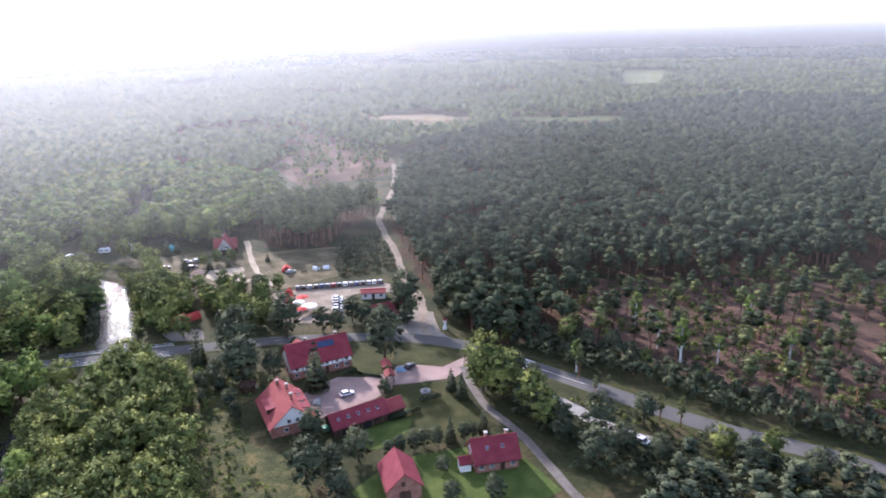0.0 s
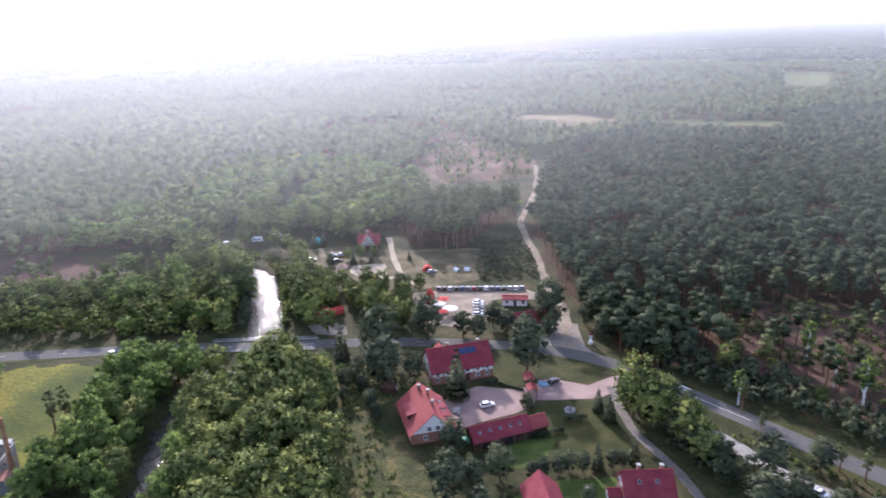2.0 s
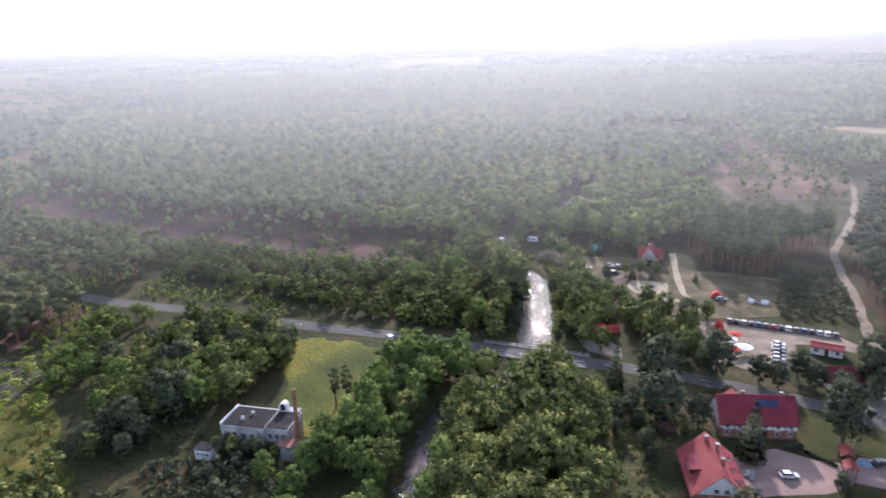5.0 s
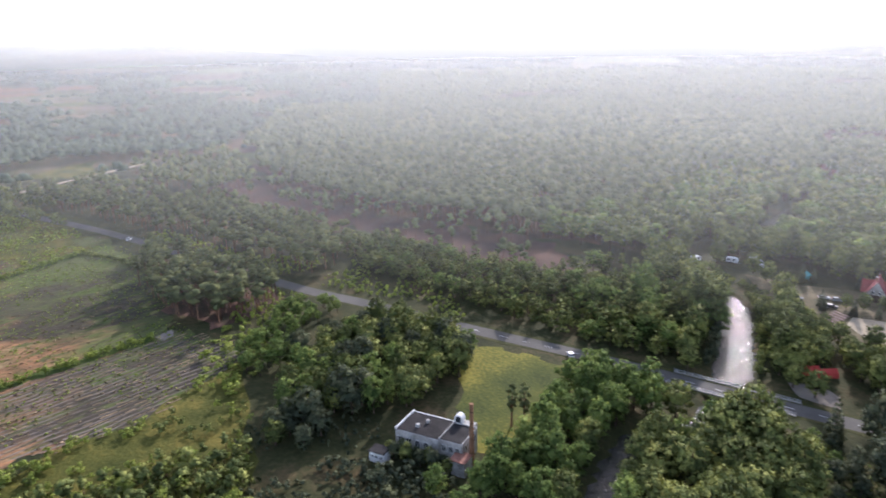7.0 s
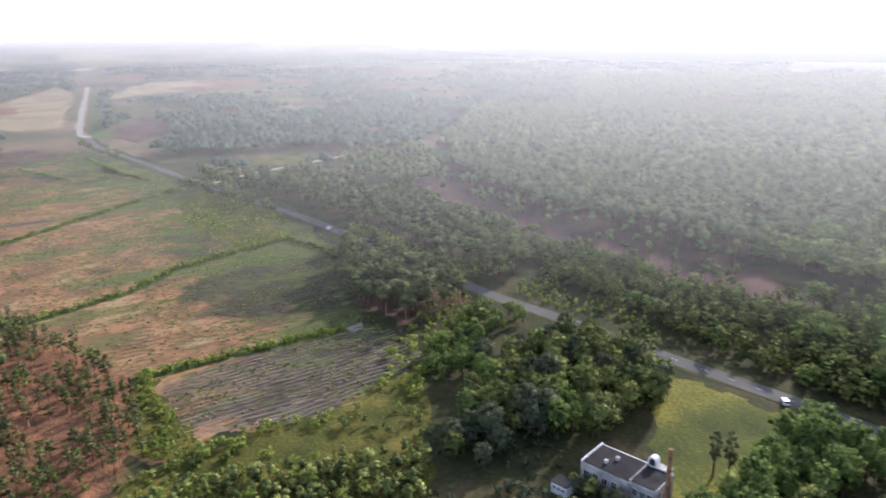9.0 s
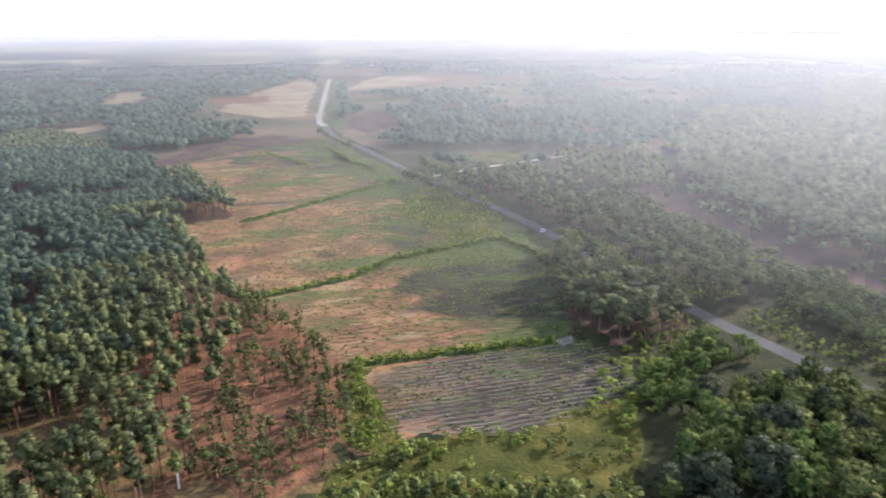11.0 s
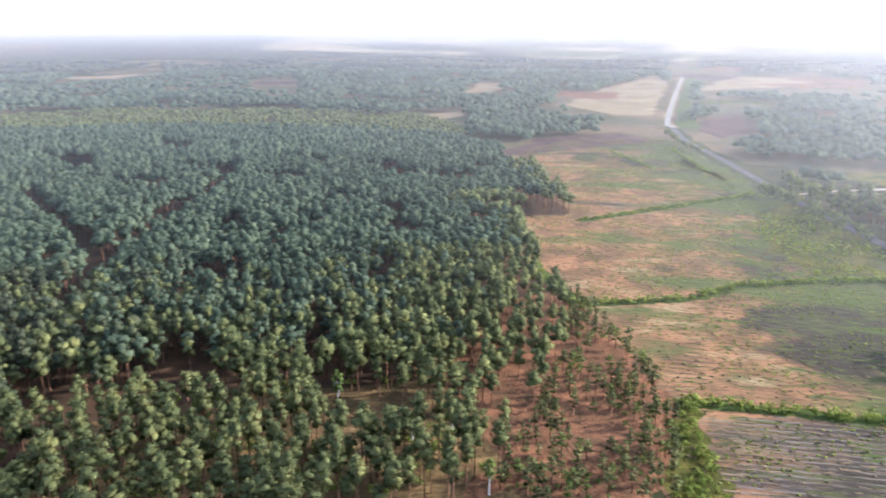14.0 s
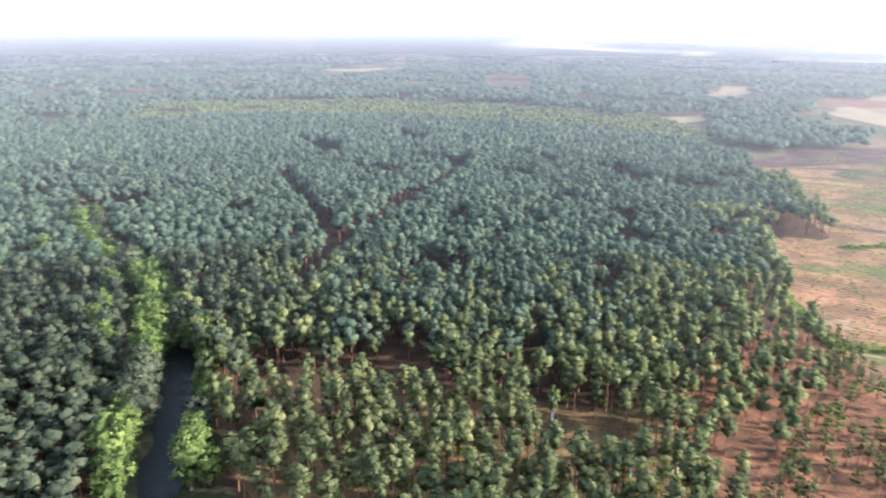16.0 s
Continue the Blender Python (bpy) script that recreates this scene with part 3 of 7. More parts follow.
def pull_in(line):
    """Corners of the flat far plain, brought to where the lifting land shows them."""
    near = np.linspace(0, 5100, 600)
    flat = near * (1 + 3.4 * np.clip((near - 1800) / 3150, 0, 1.06) ** 2)
    p = np.array(line, float) - MID
    r = np.linalg.norm(p, axis=1)
    return [tuple(q) for q in p * (np.interp(r, flat, near) / np.maximum(r, 1e-6))[:, None] + MID]


ROAD = pull_in(ROAD)
OPEN_FAR = [pull_in(poly) for poly in OPEN_FAR]
OPEN_PLAIN = pull_in(OPEN_PLAIN)
RIVER_FINE = smooth_line(RIVER, 6)


def clear_view(poly, x, y):
    """Places inside an open area, or so close before it that their trees would cover it."""
    hit = inside(poly, x, y)
    for k in (1.05, 1.1, 1.15):
        hit |= inside(poly, MID[0] + (x - MID[0]) * k, MID[1] + (y - MID[1]) * k)
    return hit


def river_size(y):
    """The river is wide above the bridge and narrow below it."""
    return 0.5 + 0.14 * (np.asarray(y) < 0) + 0.3 * np.clip((np.asarray(y) - 165) / 25, 0, 1) - 0.3 * np.clip((np.asarray(y) - 228) / 14, 0, 1)


def land(x, y):
    ragged = 0.8 * np.sin(0.3 * np.asarray(x) + 0.17 * np.asarray(y)) + 0.5 * np.sin(0.42 * np.asarray(y) - 0.2 * np.asarray(x))
    d = (away(RIVER_FINE, x, y) + ragged) / river_size(y)
    s = np.clip((d - 4.5) / 4.5, 0, 1)
    return rise(x, y) - 2.6 * (1 - s * s * (3 - 2 * s))


# ---- mesh helpers ----


def part(name, bm, mat, parent=None, label="", smooth=False):
    """Links a bmesh as one mesh object, under a thing or a part."""
    me = bpy.data.meshes.new(name)
    for f in bm.faces:
        f.smooth = smooth
    bm.to_mesh(me)
    bm.free()
    me.materials.append(M[mat])
    ob = new(name, me)
    if parent is not None:
        ob.parent = parent
    return tagged(ob, label) if label else ob


def soft_normals(me, normals):
    """Foliage is shaded as one soft mass: its normals point out of the crown."""
    at = me.attributes.new("custom_normal", "FLOAT_VECTOR", "POINT")
    at.data.foreach_set("vector", np.asarray(normals, np.float32).ravel())


def mesh_np(name, verts, faces, mats, index=None, smooth=False, normals=None):
    """A mesh object from arrays of points and of triangles or quads."""
    me = bpy.data.meshes.new(name)
    verts, faces = np.asarray(verts, np.float32), np.asarray(faces, np.int32)
    me.vertices.add(len(verts))
    me.vertices.foreach_set("co", verts.ravel())
    me.loops.add(faces.size)
    me.loops.foreach_set("vertex_index", faces.ravel())
    me.polygons.add(len(faces))
    me.polygons.foreach_set("loop_start", np.arange(0, faces.size, faces.shape[1], dtype=np.int32))
    if index is not None:
        me.polygons.foreach_set("material_index", np.asarray(index, np.int32))
    me.polygons.foreach_set("use_smooth", np.full(len(faces), smooth))
    for m in mats:
        me.materials.append(M[m])
    me.update(calc_edges=True)
    if normals is not None:
        soft_normals(me, normals)
    return new(name, me)


def box_bm(bm, centre, size, turn=0.0, taper=1.0):
    """Adds a box to bm: centre, full size, turned round z; taper narrows its top."""
    cx, cy, cz = centre
    sx, sy, sz = (v / 2 for v in size)
    c, s = math.cos(turn), math.sin(turn)
    vs = []
    for z, k in ((-sz, 1.0), (sz, taper)):
        for x, y in ((-sx, -sy), (sx, -sy), (sx, sy), (-sx, sy)):
            vs.append(bm.verts.new((cx + (x * c - y * s) * k, cy + (x * s + y * c) * k, cz + z)))
    for f in ((3, 2, 1, 0), (4, 5, 6, 7), (0, 1, 5, 4), (1, 2, 6, 5), (2, 3, 7, 6), (3, 0, 4, 7)):
        bm.faces.new([vs[i] for i in f])
    return bm


def box(centre, size, turn=0.0, taper=1.0):
    return box_bm(bmesh.new(), centre, size, turn, taper)


def prism(points, depth_from, depth_to, axis="y"):
    """A flat outline of (a, b) carried along an axis: a solid of that profile."""
    bm = bmesh.new()
    ends = []
    for d in (depth_from, depth_to):
        ends.append([bm.verts.new((a, d, b) if axis == "y" else ((d, a, b) if axis == "x" else (a, b, d))) for a, b in points])
    bm.faces.new(ends[0])
    bm.faces.new(ends[1][::-1])
    for i in range(len(points)):
        j = (i + 1) % len(points)
        bm.faces.new((ends[0][j], ends[0][i], ends[1][i], ends[1][j]))
    bmesh.ops.recalc_face_normals(bm, faces=bm.faces)
    return bm


def tube_bm(bm, a, b, r0, r1, sides=6):
    """A tapered round bar between two points."""
    a, b = Vector(a), Vector(b)
    turn = (b - a).to_track_quat("Z", "Y").to_matrix()
    rings = []
    for p, r in ((a, r0), (b, r1)):
        rings.append([bm.verts.new(p + turn @ Vector((r * math.cos(6.2832 * i / sides), r * math.sin(6.2832 * i / sides), 0))) for i in range(sides)])
    for i in range(sides):
        j = (i + 1) % sides
        bm.faces.new((rings[0][i], rings[0][j], rings[1][j], rings[1][i]))
    bm.faces.new(rings[1])
    bm.faces.new(rings[0][::-1])
    return bm


def thing(name, m, label, category, group="", kind=""):
    root = new(name)
    root.matrix_world = m
    root.empty_display_size = 0.5
    return tagged(root, label, category, group, kind)


LAYER = 0.25  # thickness of the thin surface layers


def strip(name, line, width, mat, z, label, step=6.0, rough_edge=0.0, seed=1, lift=None):
    """A flat band along a line: a road, a path."""
    rng = np.random.default_rng(seed)
    p = smooth_line(line, step)
    t = np.gradient(p, axis=0)
    t /= np.linalg.norm(t, axis=1)[:, None]
    nrm = np.stack([-t[:, 1], t[:, 0]], 1)
    wob = rng.uniform(-rough_edge, rough_edge, (len(p), 2))
    left, right = p + nrm * (width / 2 + wob[:, :1]), p - nrm * (width / 2 + wob[:, 1:])
    zz = rise(p[:, 0], p[:, 1]) + z * LAYER
    vs = np.vstack([np.c_[left, zz], np.c_[right, zz], np.c_[left + nrm * 0.5, zz - 0.3], np.c_[right - nrm * 0.5, zz - 0.3]])
    k, i = len(p), np.arange(len(p) - 1)
    fs = np.vstack([np.c_[i + k, i + k + 1, i + 1, i], np.c_[i, i + 1, i + 1 + 2 * k, i + 2 * k], np.c_[i + k + 1, i + k, i + 3 * k, i + 1 + 3 * k]])
    return tagged(mesh_np(name, vs, fs, [mat]), label, "road", kind="structure")


def patch(name, poly, mat, z, label, jitter=1.0, step=8.0, seed=3, category="ground"):
    """A piece of ground with an uneven outline, lying just above the ground sheet."""
    rng = np.random.default_rng(seed)
    p = np.array(poly, float)
    pts = []
    for a, b in zip(p, np.roll(p, -1, 0)):
        count = max(1, int(np.linalg.norm(b - a) / step))
        for s in np.arange(count) / count:
            pts.append(a + (b - a) * s + rng.uniform(-jitter, jitter, 2))
    bm = bmesh.new()
    f = bm.faces.new([bm.verts.new((x, y, float(rise(x, y)) + z * LAYER)) for x, y in pts])
    f.normal_update()
    if f.normal.z < 0:
        f.normal_flip()
    bmesh.ops.triangulate(bm, faces=[f])
    return tagged(part(name, bm, mat), label, category, kind="structure")

# ---- ground, river, roads ----


def spread(lo, hi, step, far):
    fine = list(np.arange(lo, hi + 0.1, step))
    up, grow = [], step
    while fine[-1] + sum(up) < far:
        grow *= 1.28
        up.append(min(grow, 260))
    ups = list(hi + np.cumsum(up))
    downs = list(lo - np.cumsum(up))[::-1]
    return np.array([v for v in downs + fine + ups if -5150 < v < 5150])


def build_ground():
    xs, ys = spread(-340, -84, 3.0, 5300), spread(-410, 480, 3.4, 5300)
    gx, gy = np.meshgrid(xs, ys)
    gz = land(gx.ravel(), gy.ravel())
    vs = np.c_[gx.ravel(), gy.ravel(), gz]
    w, h = len(xs), len(ys)
    i, j = np.meshgrid(np.arange(w - 1), np.arange(h - 1))
    a = (j * w + i).ravel()
    quads = np.c_[a, a + 1, a + w + 1, a + w]
    cx, cy = vs[quads, 0].mean(1), vs[quads, 1].mean(1)
    kind = np.where(np.hypot(cx - MID[0], cy - MID[1]) > 640, 1, 0)
    kind[inside(OPEN_PLAIN, cx, cy)] = 2
    return tagged(mesh_np("ground", vs, quads, ["meadow", "far_floor", "far_fields"], kind, smooth=True),
                  "rough green and straw-coloured meadow land reaching the horizon", "ground", kind="structure")


build_ground()


def build_water():
    p = RIVER_FINE
    t = np.gradient(p, axis=0)
    t /= np.linalg.norm(t, axis=1)[:, None]
    nrm = np.stack([-t[:, 1], t[:, 0]], 1)
    vs = np.vstack([np.c_[p + nrm * 8.5 * river_size(p[:, 1:]), np.full(len(p), -1.0)], np.c_[p - nrm * 8.5 * river_size(p[:, 1:]), np.full(len(p), -1.0)]])
    k, i = len(p), np.arange(len(p) - 1)
    tagged(mesh_np("water", vs, np.c_[i + k, i + k + 1, i + 1, i], ["water"]), "dark glittering river between wooded banks", "river", kind="structure")


build_water()

FLOORS = [
    ("ground_edge_floor", [(-250, -100), (-262, -36), (-200, -24), (-176, -40), (-158, -84), (-196, -126)], "front_floor", "tawny bracken at the wood's edge"),
    ("ground_pine_floor", PINES_W, "litter", "brown needle litter under dense pines"),
    ("ground_south_floor", PINES_SE, "litter", "shaded needle litter under tall trees"),
    ("ground_north_floor", PINES_N, "litter", "needle litter below the northern pines"),
    ("ground_east_floor", PINES_E, "litter", "needle litter below the eastern pines"),
    ("ground_camp_floor", PINES_CAMP, "litter", "bare brown floor below tall pines"),
    ("ground_dark_heath", DARK_STRIP, "dark_heath", "dark reddish heather strip between the pines"),
    ("ground_bracken_west", SPARSE_W, "bracken", "rust-brown bracken with thin young trees"),
    ("ground_front_floor", FRONT_W, "front_floor", "rusty bracken and grass below thin pines"),
    ("ground_bracken_east", SPARSE_E, "shaded_bracken", "rust-brown bracken floor of an open stand"),
    ("ground_roadside_floor", ROADSIDE_S, "shaded_bracken", "brown bracken floor below roadside pines"),
    ("ground_clearing", CLEARING, "clearing", "orange and grey-green clear-cut heath"),
]
for n, (name, poly, mat, label) in enumerate(FLOORS):
    patch(name, poly, mat, 0.05 + 0.012 * n, label, 5.0, 6, 10 + n)
patch("ground_bracken_rim", [(-329, -96), (-302, -112), (-262, -106), (-215, -96), (-188, -82), (-188, -58), (-250, -66), (-283, -72)], "bracken", 0.11, "rust-brown bracken below the thinning pines", 2.0, 6, 38)
FURROWED = [(-223, -14), (-256, -27), (-270, 2), (-282, 34), (-277, 50), (-254, 60), (-236, 48), (-226, 28), (-221, 8)]
patch("ground_furrows", FURROWED, "furrow", 0.19, "grey furrowed replanting ground in rows", 2, 8, 31)
patch("ground_sand_spot", [(-288, 41), (-282, 41), (-279, 37), (-284, 35)], "gravel", 0.225, "pale sandy spot at the end of the green strip", 0.4, 2, 37)
patch("ground_scrub", SCRUB, "tall_grass", 0.21, "overgrown green and yellow scrub ground", 3, 8, 33)
GREEN_BLOCK = [(-553, -22), (-500, 6), (-458, 18), (-418, 18), (-399, -7), (-430, -28), (-470, -44), (-533, -37)]
patch("ground_green_block", GREEN_BLOCK, "tall_grass", 0.205, "green regrowth on the clear-cut", 5.0, 4, 34)
patch("ground_green_wedge", [(-673, -118), (-640, -118), (-598, -66), (-584, -86), (-612, -92), (-630, -130)], "tall_grass", 0.205, "green regrowth beside the far road", 5.0, 4, 35)
patch("ground_green_corner", [(-262, -33), (-240, -30), (-216, -25), (-206, -14), (-216, -10), (-226, -12), (-244, -22), (-262, -27)], "tall_grass", 0.215, "tall yellow-green grass at the field's corner", 2.0, 3, 36)
FAR_KINDS = ["brown_heath", "straw", "pale_crop", "pale_crop", "straw", "straw", "dark_heath", "tall_grass", "clearing", "straw", "straw", "straw", "dark_heath", "dark_heath", "brown_heath"]
for n, (poly, mat) in enumerate(zip(OPEN_FAR, FAR_KINDS)):
    patch("ground_far_field_%d" % (n + 1), poly, mat, 0.25, "distant open field between woods", 6, 25, 50 + n, "field")


def glade(rng, az, r, wide, deep):
    """A gap in the far woods, longer across than deep."""
    pts = []
    for u, v in ((-1, -0.6), (-0.3, -1), (0.5, -0.8), (1, -0.2), (0.8, 0.7), (0.1, 1), (-0.7, 0.8)):
        a, q = az + (u + rng.uniform(-0.15, 0.15)) * wide / r, r + (v + rng.uniform(-0.2, 0.2)) * deep
        pts.append((MID[0] - math.sin(a) * q, MID[1] + math.cos(a) * q))
    return pts


def far_glades():
    rng = np.random.default_rng(21)
    for n in range(20):
        r = rng.uniform(1100, 1720) if n % 2 else rng.uniform(1800, 3300)
        az = radians(rng.uniform(62, 152) if n % 6 else rng.uniform(-20, 60))
        poly = glade(rng, az, r, rng.uniform(40, 120) * r / 1500, rng.uniform(35, 80) * r / 1500)
        OPEN_FAR.append(poly)
        patch("ground_glade_%d" % (n + 1), poly, ("straw", "bracken", "pale_crop", "straw", "clearing")[n % 5] if r > 2000 else ("clearing", "bracken", "dark_heath")[n % 3], 1.0 + (4.0 if r > 1750 else 0), "pale glade in the distant woods", 4, 30, 160 + n, "field")


far_glades()


strip("road", ROAD[:26], 6.6, "asphalt", 0.3, "grey two-lane asphalt country road", 5)
# far straight in pale grit colour, lighter than the asphalt it continues
strip("road_far", ROAD[25:], 6.0, "pale_grit", 0.3, "pale far straight of the country road", 10)
strip("road_verge", ROAD[:26], 9.6, "lawn", 0.24, "dry grassy verge beside the road", 5, 0.9, 4)
patch("ground_meadow", [(-130, 168), (-118, 176), (-98, 172), (-100, 152), (-88, 139), (-74, 134), (-60, 118), (-78, 102), (-98, 126), (-114, 148)], "rough_grass", 0.235, "long tawny meadow grass below the guest house", 1.2, 6, 56, "meadow")
patch("ground_verge", [(-34, 184), (-24, 180), (4, 170), (14, 160), (40, 146), (90, 128), (90, 142), (56, 156), (26, 166), (-6, 181), (-28, 192)], "meadow", 0.235, "rough grass between road and sandy strip", 0.8, 5, 57, "meadow")
FAR_ROAD = smooth_line(ROAD[25:], 60)
FAR_SIDE = np.stack([np.gradient(FAR_ROAD[:, 1]), -np.gradient(FAR_ROAD[:, 0])], 1)
FAR_SIDE /= np.linalg.norm(FAR_SIDE, axis=1)[:, None]
strip("road_far_verge", ROAD[20:26], 17.0, "lawn", 0.2, "broad green verge of the far road", 20, 4.0, 9)
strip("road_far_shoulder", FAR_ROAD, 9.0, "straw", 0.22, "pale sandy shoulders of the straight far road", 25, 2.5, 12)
strip("road_far_grass", FAR_ROAD + FAR_SIDE * 19.0, 20.0, "lush", 0.6, "green grass strip along the straight far road", 30, 4.0, 13)
strip("road_sand", SAND_ROAD, 3.1, "dirt", 0.28, "pale sandy forest road", 5, 0.5, 5)
strip("road_lane", LANE, 2.2, "lane_dirt", 0.29, "narrow grey lane between gardens", 4, 0.15, 6)
strip("road_track", TRACK, 4.2, "sand", 0.28, "pale sandy field track", 8, 0.6, 7)
patch("road_junction", [(-72, 205), (-50, 207.5), (-57, 213), (-61, 222), (-64, 230), (-73, 230), (-71, 219), (-76, 210)], "gravel", 0.27, "pale gravel mouth of the forest road", 0.3, 4, 41, "road")
patch("pavement_yard", [(-87, 161), (-79.5, 175.5), (-70, 177.5), (-66, 180), (-62, 178), (-61, 172), (-64, 166), (-72, 157), (-77, 150), (-82, 155)], "paving", 0.29, "pinkish paved hotel courtyard", 0.3, 5, 42, "yard")
patch("pavement_drive", [(-64, 186.5), (-59, 188), (-50, 188.5), (-46, 195), (-41, 200), (-37, 197), (-41, 190), (-45, 182.5), (-52, 178.5), (-62, 174), (-64, 180)], "paving", 0.285, "paved drive and parking bays", 0.3, 5, 43, "yard")
patch("pavement_blue_bay", [(-64, 185.2), (-61.4, 186.4), (-60, 183.6), (-62.6, 182.2)], "blue_paint", 0.32, "blue painted disabled parking bay", 0.0, 9, 44, "parking bay")
patch("lawn_oval", [(-83, 192), (-80, 196), (-74, 198), (-67, 196), (-66, 188), (-67, 182), (-70, 178.8), (-74, 179), (-78, 183), (-81, 187)], "lawn", 0.26, "mown hotel lawn", 0.3, 4, 45, "lawn")
patch("lawn_road", [(-65, 189), (-65, 199.5), (-56, 201), (-48, 197.5), (-45.5, 193), (-51, 189.5), (-58, 189.5)], "lawn", 0.265, "mown grass island at the road", 0.3, 4, 46, "lawn")
patch("lawn_park", [(-61, 172), (-53, 177), (-45, 181), (-40, 174), (-34, 164), (-30, 158), (-38, 150), (-50, 145), (-58, 149), (-55, 158), (-60, 165)], "lawn", 0.255, "mown park lawn behind the barn", 0.6, 5, 47, "lawn")
patch("lawn_lush", [(-64, 146), (-57.5, 154.5), (-51, 158), (-50, 150), (-54, 143), (-60, 140)], "lush", 0.275, "bright lush grass behind the barn", 0.8, 4, 48, "lawn")
patch("lawn_gardens", [(-55, 125), (-50, 138), (-40, 145), (-30, 150), (-18, 147), (-10, 136), (-18, 122), (-40, 112)], "lush", 0.25, "green cottage gardens", 1, 5, 49, "lawn")
patch("lawn_ruin", [(-226, 126), (-207, 138), (-190, 147), (-178, 137), (-164, 114), (-156, 98), (-170, 95), (-186, 101), (-200, 110)], "dry_lawn", 0.24, "yellow-green lawn with painted sun patches between the ruin and the road", 2.0, 3, 58, "lawn")
patch("ground_dirt_lot", [(-16, 178), (-12, 177), (-4, 170), (4, 164.5), (13, 161), (13, 157.5), (2, 160), (-7, 166.5), (-14, 173.5)], "pale_grit", 0.27, "pale sandy strip beside the road", 0.5, 3, 51, "yard")
patch("ground_camp_yard", [(-131, 236), (-118, 245), (-92, 256), (-82, 252), (-84, 246), (-94, 246), (-100, 240), (-93, 222), (-100, 212), (-112, 210), (-132, 214)], "dirt", 0.26, "pale gravel yard of the campsite", 0.6, 5, 52, "yard")
patch("ground_beach", [(-171, 256), (-160, 263), (-150, 249), (-143, 250), (-150, 243), (-159, 242), (-169, 248)], "sand", 0.27, "trodden sandy play court", 0.6, 4, 53, "ground")
patch("ground_camp_meadow", [(-222, 262), (-205, 268), (-180, 288), (-160, 284), (-128, 300), (-112, 262), (-124, 246), (-136, 240), (-150, 228), (-172, 232), (-196, 244)], "camp_grass", 0.23, "worn campsite meadow", 1.2, 6, 54, "lawn")
patch("ground_landing", [(-152, 193), (-146, 199), (-138, 198), (-134, 192), (-144, 188)], "gravel", 0.26, "bare gravel landing by the river", 0.6, 4, 55, "ground")
strip("path_camp", [(-178, 300), (-162, 275), (-149, 257), (-143, 252), (-136, 243)], 2.6, "sand", 0.3, "pale path to the camp house", 4, 0.3, 8)


def road_marks():
    """Centre dashes near the bridge, an edge line and a crossing."""
    p = smooth_line(ROAD, 1.0)
    t = np.gradient(p, axis=0)
    t /= np.linalg.norm(t, axis=1)[:, None]
    vs, fs = [], []
    for k in range(0, 420):
        if (p[k][0] < -105 and k % 9 < 3) or -22 < p[k][0] < -6:
            (x, y), (u, v) = p[k], t[k]
            b = len(vs)
            for s, o in ((0, -0.08), (1.02, -0.08), (1.02, 0.08), (0, 0.08)):
                vs.append((x + u * s - v * o, y + v * s + u * o, 0.082))
            fs.append((b, b + 1, b + 2, b + 3))
    tagged(mesh_np("road_line", vs, fs, ["road_paint"]), "white broken centre line on the road", "road marking", kind="structure")
    k = int(np.argmin(np.hypot(p[:, 0] + 25.5, p[:, 1] - 194.5)))
    for n in range(6):
        (x, y), (u, v) = p[k], t[k]
        off = -2.6 + n * 1.04
        bm = box((x - v * off, y + u * off, 0.078), (3.4, 0.5, 0.012), math.atan2(v, u))
        tagged(part("crossing_stripe", bm, "road_paint"), "white zebra crossing stripe on asphalt", "road marking", "zebra crossing", "structure")


road_marks()


def build_bridge():
    """Concrete road bridge: deck beams, abutments, parapets and steel rails."""
    p = smooth_line(ROAD, 1.0)
    a = p[int(np.argmin(np.hypot(p[:, 0] + 140, p[:, 1] - 182)))]
    b = p[int(np.argmin(np.hypot(p[:, 0] + 172, p[:, 1] - 166.5)))]
    mid, d = (a + b) / 2, b - a
    length, turn = float(np.linalg.norm(d)), math.atan2(d[1], d[0])
    root = thing("road_bridge", pose(mid[0], mid[1], 0, 0, 0, math.degrees(turn)), "grey concrete road bridge with steel railings over the river", "bridge")
    part("deck", box((0, 0, -0.26), (length, 8.4, 0.6)), "concrete", root)
    for x in (-length / 2 + 5.5, length / 2 - 5.5):
        part("abutment", box((x, 0, -1.7), (2.2, 8.8, 2.6)), "concrete", root)
    for y in (-4.05, 4.05):
        part("kerb", box((0, y, 0.14), (length, 0.5, 0.36)), "concrete", root)
        rail = bmesh.new()
        for z in (0.7, 1.1):
            tube_bm(rail, (-length / 2, y, z), (length / 2, y, z), 0.05, 0.05, 5)
        part("rail", rail, "metal", root)
        count = 16
        for n in range(count):
            part("post", box((-length / 2 + length * (n + 0.5) / count, y, 0.8), (0.1, 0.1, 0.85)), "metal", root)


build_bridge()

# ---- trees ----


def unit_ico():
    bm = bmesh.new()
    bmesh.ops.create_icosphere(bm, subdivisions=1, radius=1.0)
    vs = np.array([v.co[:] for v in bm.verts])
    fs = np.array([[v.index for v in f.verts] for f in bm.faces])
    bm.free()
    return vs, fs


ICO_V, ICO_F = unit_ico()
OCT_V = np.array([(1, 0, 0), (-0.5, 0.87, 0), (-0.5, -0.87, 0), (0, 0, 1), (0, 0, -0.8)], float)
OCT_F = np.array([(0, 1, 3), (1, 2, 3), (2, 0, 3), (1, 0, 4), (2, 1, 4), (0, 2, 4)])


